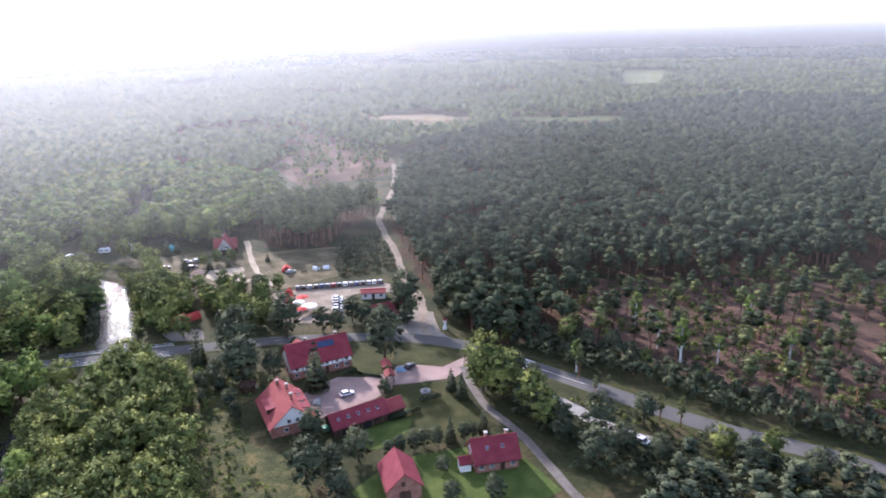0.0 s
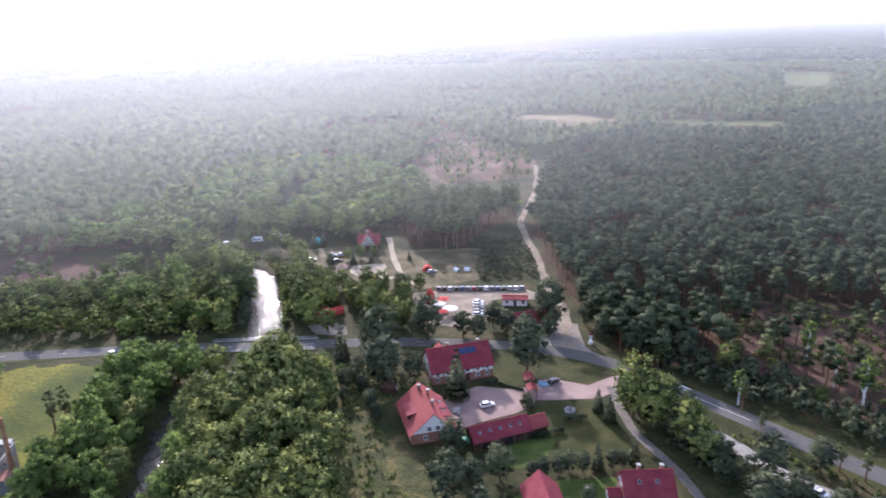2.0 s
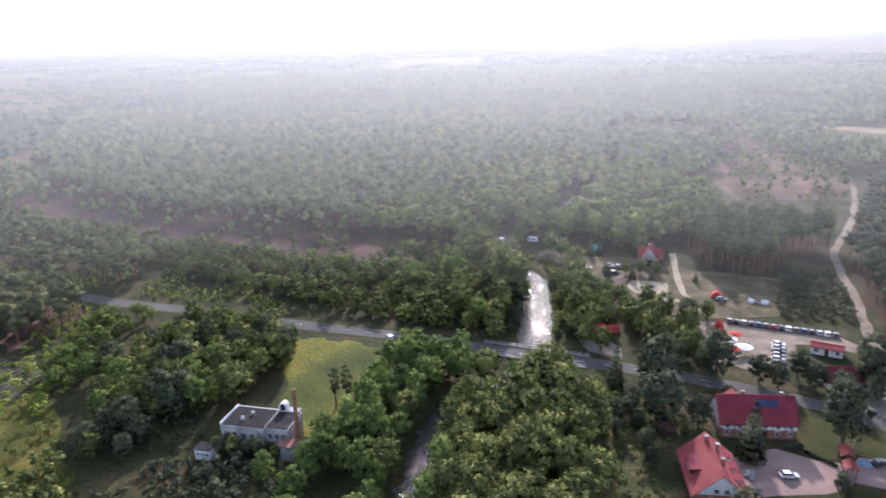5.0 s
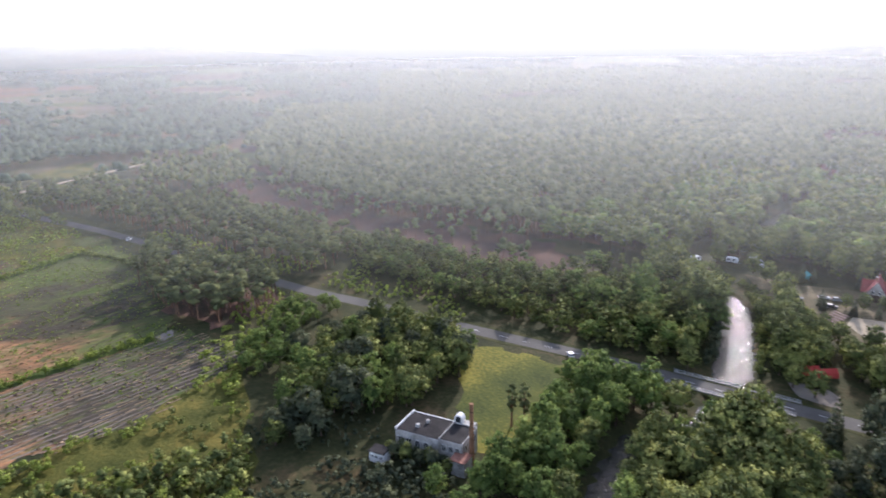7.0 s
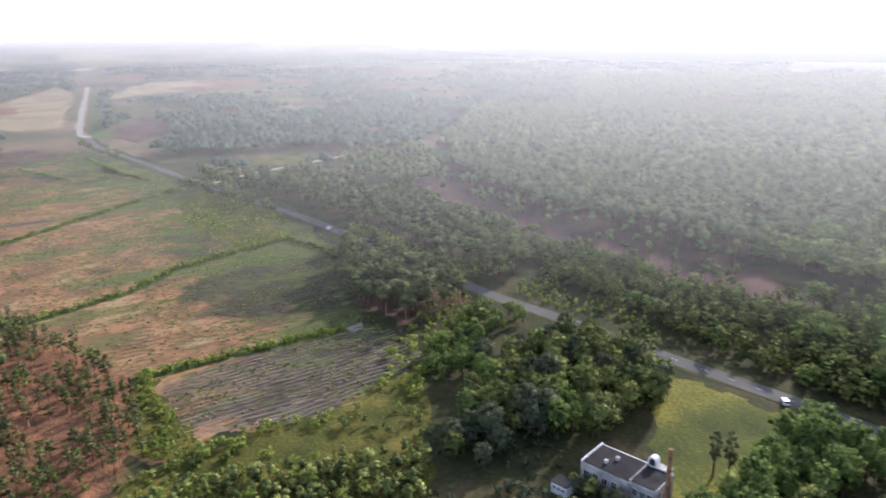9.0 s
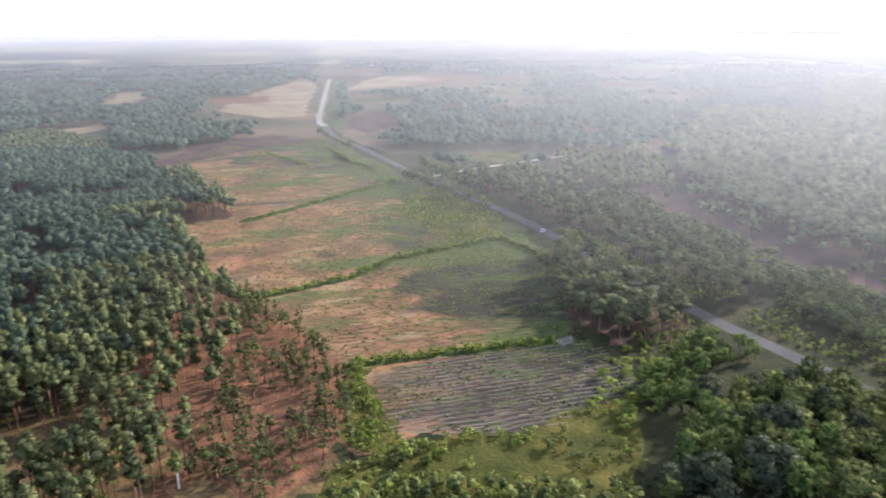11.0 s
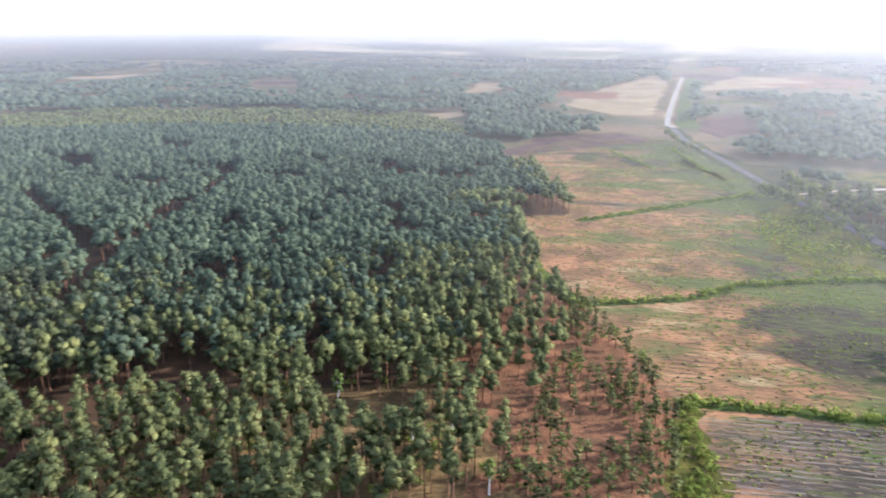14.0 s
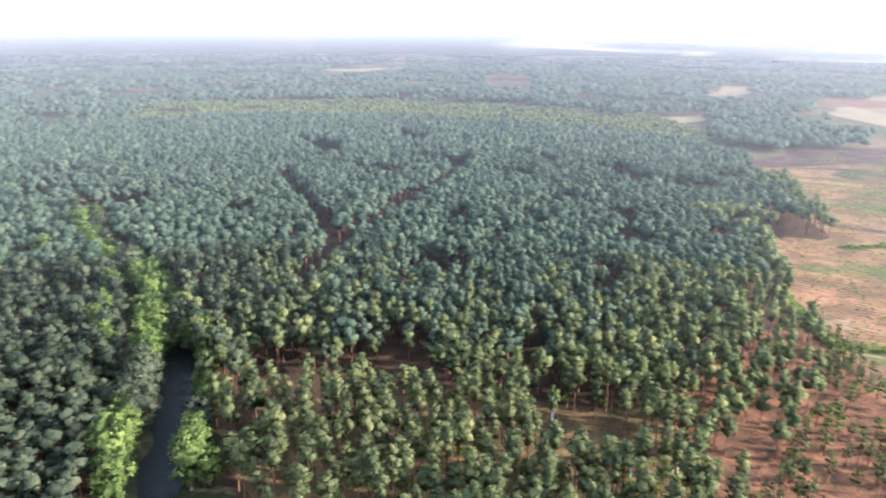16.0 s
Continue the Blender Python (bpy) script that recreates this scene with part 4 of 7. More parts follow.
class Soup:
    """Points and triangles gathered with a material number for each triangle."""

    def __init__(self):
        self.v, self.f, self.m, self.n = [], [], [], 0

    def add(self, v, f, m=0):
        self.v.append(np.asarray(v, float))
        self.f.append(np.asarray(f, int) + self.n)
        self.m.append(np.full(len(f), m))
        self.n += len(v)
        return self

    def arrays(self):
        return np.vstack(self.v), np.vstack(self.f), np.concatenate(self.m)


def crown_normals(v, f, m, lump=0.45):
    """For each point, a direction out of the crown's axis, mixed with the way its own face looks."""
    axis = v.copy()
    leafy = np.zeros(len(v), bool)
    leafy[f[m == 0].ravel()] = True
    top, low = v[leafy, 2].max(), v[leafy, 2].min()
    axis[:, :2] = np.median(v[leafy, :2], 0) * np.clip(v[:, 2:] / max(top, 0.1), 0, 1)
    axis[:, 2] = low + (top - low) * 0.3
    out = (v - axis) * (1, 1, 1.0 if top - low < 6 else 0.7)
    out /= np.maximum(np.linalg.norm(out, axis=1), 1e-6)[:, None]
    flat = np.cross(v[f[:, 1]] - v[f[:, 0]], v[f[:, 2]] - v[f[:, 0]])
    flat /= np.maximum(np.linalg.norm(flat, axis=1), 1e-9)[:, None]
    own = np.zeros_like(v)
    for k in range(3):
        np.add.at(own, f[:, k], flat)
    own /= np.maximum(np.linalg.norm(own, axis=1), 1e-6)[:, None]
    own *= np.where((own * out).sum(1) < 0, -1, 1)[:, None]
    n = np.where(leafy[:, None], out * (1 - lump) + own * lump, own)
    return n / np.maximum(np.linalg.norm(n, axis=1), 1e-6)[:, None]


def turn_random(rng):
    q = rng.normal(size=4)
    q /= np.linalg.norm(q)
    w, x, y, z = q
    return np.array([[1 - 2 * (y * y + z * z), 2 * (x * y - z * w), 2 * (x * z + y * w)], [2 * (x * y + z * w), 1 - 2 * (x * x + z * z), 2 * (y * z - x * w)],
                     [2 * (x * z - y * w), 2 * (y * z + x * w), 1 - 2 * (x * x + y * y)]])


def clump(soup, rng, at, r, flat, leaves, size, core="oct", m=0):
    """A tuft: a small uneven core, wrapped in single sprays that face outwards."""
    if core:
        v, f = (ICO_V, ICO_F) if core == "ico" else (OCT_V, OCT_F)
        v = (v @ turn_random(rng).T) * rng.uniform(0.65, 1.05, (len(v), 1)) * r * (1, 1, flat) * (0.95 if leaves == 0 else 0.8)
        soup.add(v + at, f, m)
    if not leaves:
        return
    n = rng.normal(size=(leaves, 3))
    n[:, 2] = n[:, 2] * 0.8 + 0.35
    n /= np.linalg.norm(n, axis=1)[:, None]
    c = at + n * r * (1, 1, flat) * rng.uniform(0.62, 1.12, (leaves, 1))
    face = n + rng.normal(size=(leaves, 3)) * 0.45
    face /= np.linalg.norm(face, axis=1)[:, None]
    u = np.cross(face, rng.normal(size=(leaves, 3)))
    u /= np.linalg.norm(u, axis=1)[:, None]
    w = np.cross(face, u)
    s = size * rng.uniform(0.6, 1.35, (leaves, 1))
    tri = np.stack([c + u * s, c - u * s * 0.5 + w * s * 0.8, c - u * s * 0.5 - w * s * 0.8], 1)
    soup.add(tri.reshape(-1, 3), np.arange(3 * leaves).reshape(-1, 3), m)


def trunk_soup(soup, h, r0, r1, sides, m, lean=(0, 0)):
    a = np.arange(sides) * 2 * np.pi / sides
    ring = np.c_[np.cos(a), np.sin(a), 0 * a]
    v = np.vstack([ring * r0, ring * r1 + (lean[0], lean[1], h)])
    i = np.arange(sides)
    j = (i + 1) % sides
    soup.add(v, np.vstack([np.c_[i, j, j + sides], np.c_[i, j + sides, i + sides]]), m)


def lobe(soup, rng, at, r, high, m=0):
    """A rounded, uneven bough mass."""
    v = (ICO_V @ turn_random(rng).T) * rng.uniform(0.55, 1.2, (len(ICO_V), 1)) * rng.uniform(0.75, 1.25, 3) * (r, r, high)
    soup.add(v + at, ICO_F, m)


def sprays_on(soup, rng, at, r, high, count, size, m=0):
    """Needle sprays standing out of a bough mass, which ruffle its outline."""
    n = rng.normal(size=(count, 3))
    n[:, 2] = n[:, 2] * 0.7 + 0.3
    n /= np.linalg.norm(n, axis=1)[:, None]
    c = at + n * (r, r, high) * rng.uniform(0.9, 1.12, (count, 1))
    u = np.cross(n, rng.normal(size=(count, 3)))
    u /= np.linalg.norm(u, axis=1)[:, None]
    k = size * rng.uniform(0.6, 1.4, (count, 1))
    tri = np.stack([c + u * k * 0.6, c - u * k * 0.6, c + n * k], 1)
    soup.add(tri.reshape(-1, 3), np.arange(3 * count).reshape(-1, 3), m)


def pine_template(seed, h=16.0, r=2.4, low=0.45, lobes=7, sprays=6, size=0.4, sides=4, fill=1.0):
    """A forest pine: bare trunk, oval crown of rounded bough masses, ruffled with sprays."""
    rng = np.random.default_rng(seed)
    s = Soup()
    lean = rng.uniform(-0.4, 0.4, 2)
    trunk_soup(s, h * 0.85, 0.2, 0.07, sides, 1, lean)
    z0, z1 = h * low, h
    for k in range(lobes):
        u = (k + 0.5) / lobes
        w = math.sin(math.pi * (0.24 + 0.7 * u))
        a = k * 2.4 + rng.uniform(-0.5, 0.5)
        o = r * 0.5 * w * rng.uniform(0.7, 1.2) * (0.15 if k == lobes - 1 else 1)
        q = r * rng.uniform(0.5, 0.66) * (0.72 + 0.42 * w) * (1.5 if lobes < 4 else 1) * fill
        high = q * rng.uniform(0.75, 0.95)
        at = np.array((o * math.cos(a) + lean[0] * u, o * math.sin(a) + lean[1] * u, min(z0 + (z1 - z0) * (0.1 + 0.9 * u) + rng.uniform(-0.3, 0.3), z1 - high * 0.8)))
        lobe(s, rng, at, q, high)
        sprays_on(s, rng, at, q, high, sprays, size)
    return s.arrays()


def dome_template(seed, sides=5, h=16.0, r=2.4):
    """A far crown: one rounded tuft, with its lower edge sunk between its neighbours."""
    rng = np.random.default_rng(seed)
    s = Soup()
    a = (np.arange(sides) + rng.uniform(0, 1)) * 2 * np.pi / sides
    low, mid = r * rng.uniform(0.9, 1.3, sides), r * rng.uniform(0.5, 0.8)
    rows = [np.c_[np.cos(a) * low, np.sin(a) * low, h * rng.uniform(0.45, 0.6, sides)]]
    b = np.arange(3) * 2 * np.pi / 3 + rng.uniform(0, 2)
    rows.append(np.c_[np.cos(b) * mid, np.sin(b) * mid, h * rng.uniform(0.86, 1.0, 3)])
    v = np.vstack(rows)
    i = np.arange(sides)
    j = (i + 1) % sides
    near = [int(np.argmin(np.abs(np.angle(np.exp(1j * (b - x)))))) for x in a + np.pi / sides]
    faces = [(i[k], j[k], sides + near[k]) for k in range(sides)]
    for k in range(sides):
        p, q = near[k], near[(k + 1) % sides]
        if p != q:
            faces.append((j[k], sides + q, sides + p))
    faces.append((sides, sides + 1, sides + 2))
    s.add(v, np.array(faces), 0)
    return s.arrays()


def round_template(seed, clumps, leaves, h=13.0, r=4.0, core="ico", size=0.7, stem=True):
    """A broadleaf crown of tufts on a short trunk."""
    rng = np.random.default_rng(seed)
    s = Soup()
    if stem:
        trunk_soup(s, h * 0.6, 0.3, 0.12, 4, 1)
    for k in range(clumps):
        u = (k + 0.5) / clumps
        z = 1 - 2 * u
        a = k * 2.39996 + rng.uniform(-0.4, 0.4)
        q = math.sqrt(max(0, 1 - z * z)) * rng.uniform(0.5, 0.85)
        at = np.array((q * math.cos(a) * r * 0.8, q * math.sin(a) * r * 0.8, h * 0.62 + z * h * 0.27 * rng.uniform(0.8, 1.1)))
        clump(s, rng, at, r * rng.uniform(0.34, 0.5), 0.85, leaves, size, core)
    return s.arrays()


def plant(name, templates, xy, scale_h, scale_r, mats, label, category, seed=0):
    """Sets many trees, each turned and stretched a little, into one mesh."""
    rng = np.random.default_rng(seed)
    pick = rng.integers(0, len(templates), len(xy))
    soup, normals = Soup(), []
    for k, (v, f, m) in enumerate(templates):
        at = xy[pick == k]
        if not len(at):
            continue
        nv = crown_normals(v, f, m)
        a = rng.uniform(0, 2 * np.pi, len(at))
        sh, sr = rng.uniform(*scale_h, len(at)) * (1 - rise(at[:, 0], at[:, 1]) / 101.0), rng.uniform(*scale_r, len(at))
        c, s = np.cos(a) * sr, np.sin(a) * sr
        x = v[None, :, 0] * c[:, None] - v[None, :, 1] * s[:, None] + at[:, :1]
        y = v[None, :, 0] * s[:, None] + v[None, :, 1] * c[:, None] + at[:, 1:]
        z = v[None, :, 2] * sh[:, None] + rise(at[:, 0], at[:, 1])[:, None]
        ca, sa = np.cos(a)[:, None], np.sin(a)[:, None]
        normals.append(np.stack([nv[None, :, 0] * ca - nv[None, :, 1] * sa, nv[None, :, 0] * sa + nv[None, :, 1] * ca, np.broadcast_to(nv[None, :, 2], (len(at), len(v)))], -1).reshape(-1, 3))
        faces = f[None] + (np.arange(len(at)) * len(v))[:, None, None]
        soup.add(np.stack([x, y, z], -1).reshape(-1, 3), faces.reshape(-1, 3), 0)
        soup.m[-1] = np.tile(m, len(at))
    v, f, m = soup.arrays()
    return tagged(mesh_np(name, v, f, mats, m, True, np.vstack(normals)), label, category, kind="stuff")


def scatter(x0, x1, y0, y1, spacing, seed, jitter=0.42):
    rng = np.random.default_rng(seed)
    gx, gy = np.meshgrid(np.arange(x0, x1, spacing), np.arange(y0, y1, spacing * 0.87))
    gx = gx + (np.arange(gx.shape[0]) % 2)[:, None] * spacing / 2
    xy = np.c_[gx.ravel(), gy.ravel()]
    return xy + rng.uniform(-jitter, jitter, xy.shape) * spacing


def within(poly, spacing, seed, jitter=0.42):
    p = np.array(poly)
    xy = scatter(p[:, 0].min(), p[:, 0].max(), p[:, 1].min(), p[:, 1].max(), spacing, seed, jitter)
    return xy[inside(poly, xy[:, 0], xy[:, 1])]


def clear_of_ways(xy, river=9.5, road=6.5):
    x, y = xy[:, 0], xy[:, 1]
    ok = (away(RIVER_FINE, x, y) > river) & (away(ROAD, x, y) > road) & (away(SAND_ROAD, x, y) > 3.4) & (away(LANE, x, y) > 3.6)
    ok &= (away(TRACK, x, y) > 5) & (away(RIDE_A, x, y) > 5.2) & (away(RIDE_B, x, y) > 4.6)
    for plot in DARK_GAPS:
        ok &= ~inside(plot, x, y)
    return xy[ok]


def reach(xy):
    return np.hypot(xy[:, 0] - MID[0], xy[:, 1] - MID[1])


def seen_side(xy):
    """Only the half of the land that the flight looks over."""
    a = np.degrees(np.arctan2(-(xy[:, 0] - MID[0]), xy[:, 1] - MID[1]))
    x, y = xy[:, 0], xy[:, 1]
    ok = ((a > -30) & (a < 179)) | (a < -176)
    return xy[ok & ((y < 0) | (x < 45 + 0.33 * y)) & ((y > 0) | (x < -52 + 0.15 * y))]


def patchy(xy, seed, size, keep):
    """Thins a stand in soft-edged glades."""
    n = np.array([noise.noise((x / size + seed, y / size, seed)) for x, y in xy])
    rng = np.random.default_rng(seed)
    return xy[n + rng.uniform(-0.15, 0.15, len(xy)) < keep]


NEAR, MIDDLE, FAR_OFF, LAST = 330.0, 570.0, 950.0, 1750.0
pine_near = [pine_template(k, h=13.5 + k % 3, r=2.2 + 0.12 * (k % 4), low=0.5, lobes=6, sprays=12, size=0.52) for k in range(8)]
pine_mid = [pine_template(20 + k, h=15.5, r=2.3, low=0.54, lobes=3, sprays=7, size=0.75, sides=3) for k in range(6)]
pine_far = [dome_template(40 + k) for k in range(6)]
round_near = [round_template(60 + k, 10, 24, core="oct", size=0.55) for k in range(5)]
round_wide = [round_template(100 + k, 9, 12, core="ico", size=0.7) for k in range(5)]
sapling = [pine_template(110 + k, h=12.5, r=2.0, low=0.36, lobes=7, sprays=14, size=0.5, sides=3, fill=0.55) for k in range(6)]
bush = [round_template(80 + k, 4, 14, h=3.2, r=1.9, core="oct", size=0.4, stem=False) for k in range(5)]

tuft = [round_template(86 + k, 1, 9, h=0.8, r=0.9, core=None, size=0.4, stem=False) for k in range(4)]

# dense pine woods
DENSE = [PINES_W, PINES_SE, PINES_N, PINES_E]
for n, (name, poly, label) in enumerate((
        ("pine_wood_west", PINES_W, "dense green pine plantation with reddish trunks"), ("pine_wood_south", PINES_SE, "tall mixed pines beside the stream"),
        ("pine_wood_north", PINES_N, "hazy pine forest beyond the road"), ("pine_wood_east", PINES_E, "dense dark pine forest beyond the sand road"))):
    every = seen_side(clear_of_ways(within(poly, (4.7, 4.9, 5.5, 5.7)[n], 200 + n), 5.5))
    every = every[~inside(FRONT_W, every[:, 0], every[:, 1]) & ~inside(VALLEY, every[:, 0], every[:, 1])]
    every = patchy(every, 5 + n, 30, (0.3, 0.4, 0.42, 0.36)[n])
    for area in OPEN_FAR:
        every = every[~clear_view(area, every[:, 0], every[:, 1])]
    if n == 0:  # the wood thins out towards the bracken
        hem = away(SPARSE_W, every[:, 0], every[:, 1])
        every = every[(hem > 34) | (np.random.default_rng(264).random(len(every)) < 0.45 + 0.5 * (hem / 34) ** 2)]
    r = reach(every)
    near, middle = every[r < NEAR], every[(r >= NEAR) & (r < MIDDLE)]
    dice = np.random.default_rng(260 + n)
    if n == 0:
        # yellow-green near the clearing and flight, bluish beyond: light and haze painted by place
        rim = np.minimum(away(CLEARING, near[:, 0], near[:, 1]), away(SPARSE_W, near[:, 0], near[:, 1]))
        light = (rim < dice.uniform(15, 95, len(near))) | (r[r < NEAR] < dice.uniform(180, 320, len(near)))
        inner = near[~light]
        # past this bearing the needles turn darker, shade put into their colour
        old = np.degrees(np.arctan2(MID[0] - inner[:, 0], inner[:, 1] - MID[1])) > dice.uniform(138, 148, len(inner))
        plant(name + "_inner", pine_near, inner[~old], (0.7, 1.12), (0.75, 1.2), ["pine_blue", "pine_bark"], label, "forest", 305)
        plant(name + "_shaded", pine_near, inner[old], (0.75, 1.15), (0.75, 1.2), ["pine_shaded", "pine_bark"], "pines near the stream, with shade painted into their needles", "forest", 306)
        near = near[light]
    if len(near):
        plant(name, pine_near, near, (0.7, 1.12), ((0.7, 1.15), (0.8, 1.3), (0.9, 1.4), (1.0, 1.55))[n], [("pine_young", "pine_shaded", "pine", "pine_shaded")[n], "pine_bark"], label, "forest", 300 + n)
    if n == 0:
        light = away(CLEARING, middle[:, 0], middle[:, 1]) < dice.uniform(5, 22, len(middle))
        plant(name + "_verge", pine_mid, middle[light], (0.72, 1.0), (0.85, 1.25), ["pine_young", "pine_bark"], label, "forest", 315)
        middle = middle[~light]
    if len(middle):
        plant(name + "_beyond", pine_mid, middle, (0.72, 1.0), (0.88, 1.3) if n < 2 else (1.0, 1.6), ["pine_blue" if n < 2 else ("pine_shaded" if n == 3 else "pine"), "pine_bark"], label, "forest", 310 + n)
    far_xy = seen_side(clear_of_ways(within(poly, 5.0 if n < 2 else 7.4, 220 + n)))
    far_xy = far_xy[(reach(far_xy) >= MIDDLE) & (reach(far_xy) < FAR_OFF)]
    for area in OPEN_FAR:
        far_xy = far_xy[~clear_view(area, far_xy[:, 0], far_xy[:, 1])]
    if len(far_xy):
        plant(name + "_far", pine_far, far_xy, (0.7, 1.0), (0.95, 1.35) if n < 2 else (1.4, 2.0), ["pine_blue" if n < 2 else ("pine_shaded" if n == 3 else "pine"), "pine_bark"], label, "forest", 320 + n)

tall = [pine_template(90 + k, h=19, r=1.9, low=0.5, lobes=8, sprays=18, size=0.45, sides=5) for k in range(6)]


def stand(name, poly, spacing, templates, sh, sr, mats, label, seed, thin=None, river=9.5, open_to=()):
    xy = clear_of_ways(within(poly, spacing, seed), river)
    for area in GLINTS + list(open_to):
        xy = xy[~clear_view(area, xy[:, 0], xy[:, 1])]
    if thin is not None:
        xy = patchy(xy, seed, 22, thin)
    if len(xy):
        plant(name, templates, xy, sh, sr, mats, label, "trees", seed)


BROWN = [OPEN_FAR[0]]
stand("camp_pines", PINES_CAMP, 4.4, tall, (0.72, 1.0), (1.1, 1.5), ["pine", "pine_bark"], "tall pines with bare trunks above the campsite", 401)
stand("valley_trees", VALLEY, 8.4, round_wide, (0.75, 1.2), (1.2, 1.9), ["leaf_light", "bark"], "light green leafy woodland along the river", 402, -0.12, 3.5, BROWN)
stand("valley_trees", VALLEY, 9.0, round_wide, (0.7, 1.15), (1.1, 1.8), ["leaf", "bark"], "leafy valley woodland along the river", 457, None, 3.5, BROWN)
stand("valley_pines", [(-370, 440), (-325, 440), (-283, 448), (-244, 432), (-254, 481), (-285, 562), (-300, 620), (-400, 560)], 5.6, pine_mid, (0.6, 1.0), (1.0, 1.6), ["pine", "pine_bark"], "pines behind the leafy valley", 458, 0.3, 8, BROWN)
stand("red_glade_pines", OPEN_FAR[14], 10.0, pine_mid, (0.4, 0.9), (0.7, 1.2), ["pine", "pine_bark"], "thin pines on the far reddish glade", 459, 0.15)
stand("camp_back_growth", [(-184, 345), (-150, 366), (-128, 370), (-142, 420), (-160, 425), (-195, 390)], 6.0, bush, (0.6, 1.8), (0.9, 1.8), ["leaf_light", "bark"], "young leafy growth behind the camp pines", 460, 0.3, 8, BROWN)
stand("roadside_belt", BELT_N, 5.6, sapling + round_near[:2], (0.4, 0.75), (0.7, 1.15), ["leaf", "bark"], "mixed belt of young trees north of the road", 403, 0.28)
stand("roadside_belt", BELT_N, 8.0, sapling + round_near[:2], (0.45, 0.8), (0.8, 1.3), ["leaf_light", "bark"], "bright young trees in the roadside belt", 464, 0.15)
stand("belt_scrub", BELT_N, 4.0, bush, (0.5, 1.5), (0.8, 1.7), ["leaf", "bark"], "low scrub below the young belt", 453, 0.3)
stand("belt_scrub", [(-330, 128), (-300, 168), (-352, 148), (-440, 120), (-520, 94), (-480, 64), (-420, 100)], 4.4, bush, (0.4, 1.2), (0.8, 1.8), ["leaf", "bark"], "low scrub behind the road", 454, 0.2)
stand("front_pines", FRONT_W, 4.8, tall, (0.5, 0.98), (0.8, 1.15), ["pine_young", "pine_bark"], "tall thin pines with orange trunks at the wood's edge", 416, 0.22, 5)
stand("front_shrubs", FRONT_W, 6.0, bush, (0.4, 1.6), (0.5, 1.3), ["hedge_green", "bark"], "green shrubs between thin pines", 441, -0.05, 5)
stand("roadside_pines", ROADSIDE, 6.4, tall + pine_near, (0.5, 0.95), (1.1, 1.7), ["pine_young", "pine_bark"], "roadside pines with bare trunks", 404, 0.2)
stand("roadside_pines", ROADSIDE_S, 5.6, tall + pine_near, (0.6, 0.92), (1.1, 1.6), ["pine_young", "pine_bark"], "tall roadside pines at the clearing's edge", 405, 0.25)
stand("edge_pines", SPARSE_W, 4.8, sapling, (0.4, 0.72), (0.6, 1.0), ["pine_young", "pine_bark"], "low pines thinning out over rusty bracken", 455, 0.12)
stand("edge_shrubs", SPARSE_W, 5.0, bush, (0.3, 0.9), (0.4, 0.9), ["leaf_light", "bark"], "low green shrubs in the bracken", 456, 0.0)
stand("sparse_saplings", SPARSE_W, 8.4, sapling, (0.35, 0.7), (0.6, 1.0), ["leaf_light", "pine_bark"], "thin young pines and birches on bracken", 406, 0.05)
stand("open_stand", SPARSE_E, 9.0, tall + sapling, (0.5, 0.8), (0.95, 1.4), ["pine_shaded", "pine_bark"], "open stand of pines on rusty bracken", 407, 0.08)
stand("open_stand", SPARSE_E, 11.0, tall + sapling, (0.45, 0.75), (0.9, 1.3), ["pine", "bark"], "thin birches and young oaks on rusty bracken", 461, 0.05)
# dark leaf colour stands for the crowded thicket's shade
stand("roadside_thicket", SOUTH_E, 5.2, tall + sapling + round_near[:2], (0.3, 0.55), (0.9, 1.5), ["leaf_dark", "bark"], "mixed pines and young trees south of the road", 408, 0.6)
stand("scrub_bushes", SCRUB, 4.6, bush, (0.3, 0.9), (0.5, 1.2), ["leaf", "bark"], "low scrub beside the clearing", 409, -0.08)
stand("scrub_bushes", SCRUB, 4.4, bush, (0.25, 0.8), (0.5, 1.1), ["hedge_green", "bark"], "yellow-green young scrub beside the clearing", 439, 0.05)
YOUNG = [(-198, 46), (-172, 40), (-158, 8), (-166, -24), (-190, -26), (-199, -4), (-199, 20)]
stand("young_thicket", YOUNG, 3.7, pine_near + round_near, (0.26, 0.48), (0.42, 0.75), ["leaf", "bark"], "dense thicket of young trees", 444, 1.0)
stand("young_thicket", YOUNG, 5.0, sapling + round_near, (0.3, 0.5), (0.4, 0.7), ["hedge_green", "bark"], "bright young trees in the thicket", 445, 0.1)
stand("regrowth", GREEN_BLOCK, 2.6, tuft, (0.6, 1.6), (0.7, 1.7), ["hedge_green", "bark"], "green regrowth tufts on the clear-cut", 446, 0.1)
stand("clearing_pines", OPEN_FAR[0], 11.0, pine_mid, (0.35, 0.9), (0.5, 0.9), ["pine", "pine_bark"], "scattered pines on the brown clearing", 450, 0.2)
stand("clearing_shrubs", OPEN_FAR[0], 4.0, bush, (0.3, 0.8), (0.4, 1.0), ["leaf", "bark"], "low regrowth on the brown clearing", 451, 0.0)
stand("undergrowth", SPARSE_E, 4.6, bush, (0.3, 1.2), (0.6, 1.4), ["leaf", "bark"], "green undergrowth between thin pines", 440, 0.1)
stand("young_growth", [(-131, 302), (-116, 325), (-91, 272), (-113, 259)], 3.2, bush, (0.4, 0.9), (0.6, 1.1), ["leaf_dark", "bark"], "knee-high young growth beside the sand road", 410)
stand("strip_saplings", DARK_STRIP, 7.5, pine_mid, (0.4, 0.8), (0.7, 1.0), ["pine", "pine_bark"], "scattered small pines on dark heather", 411, -0.15)
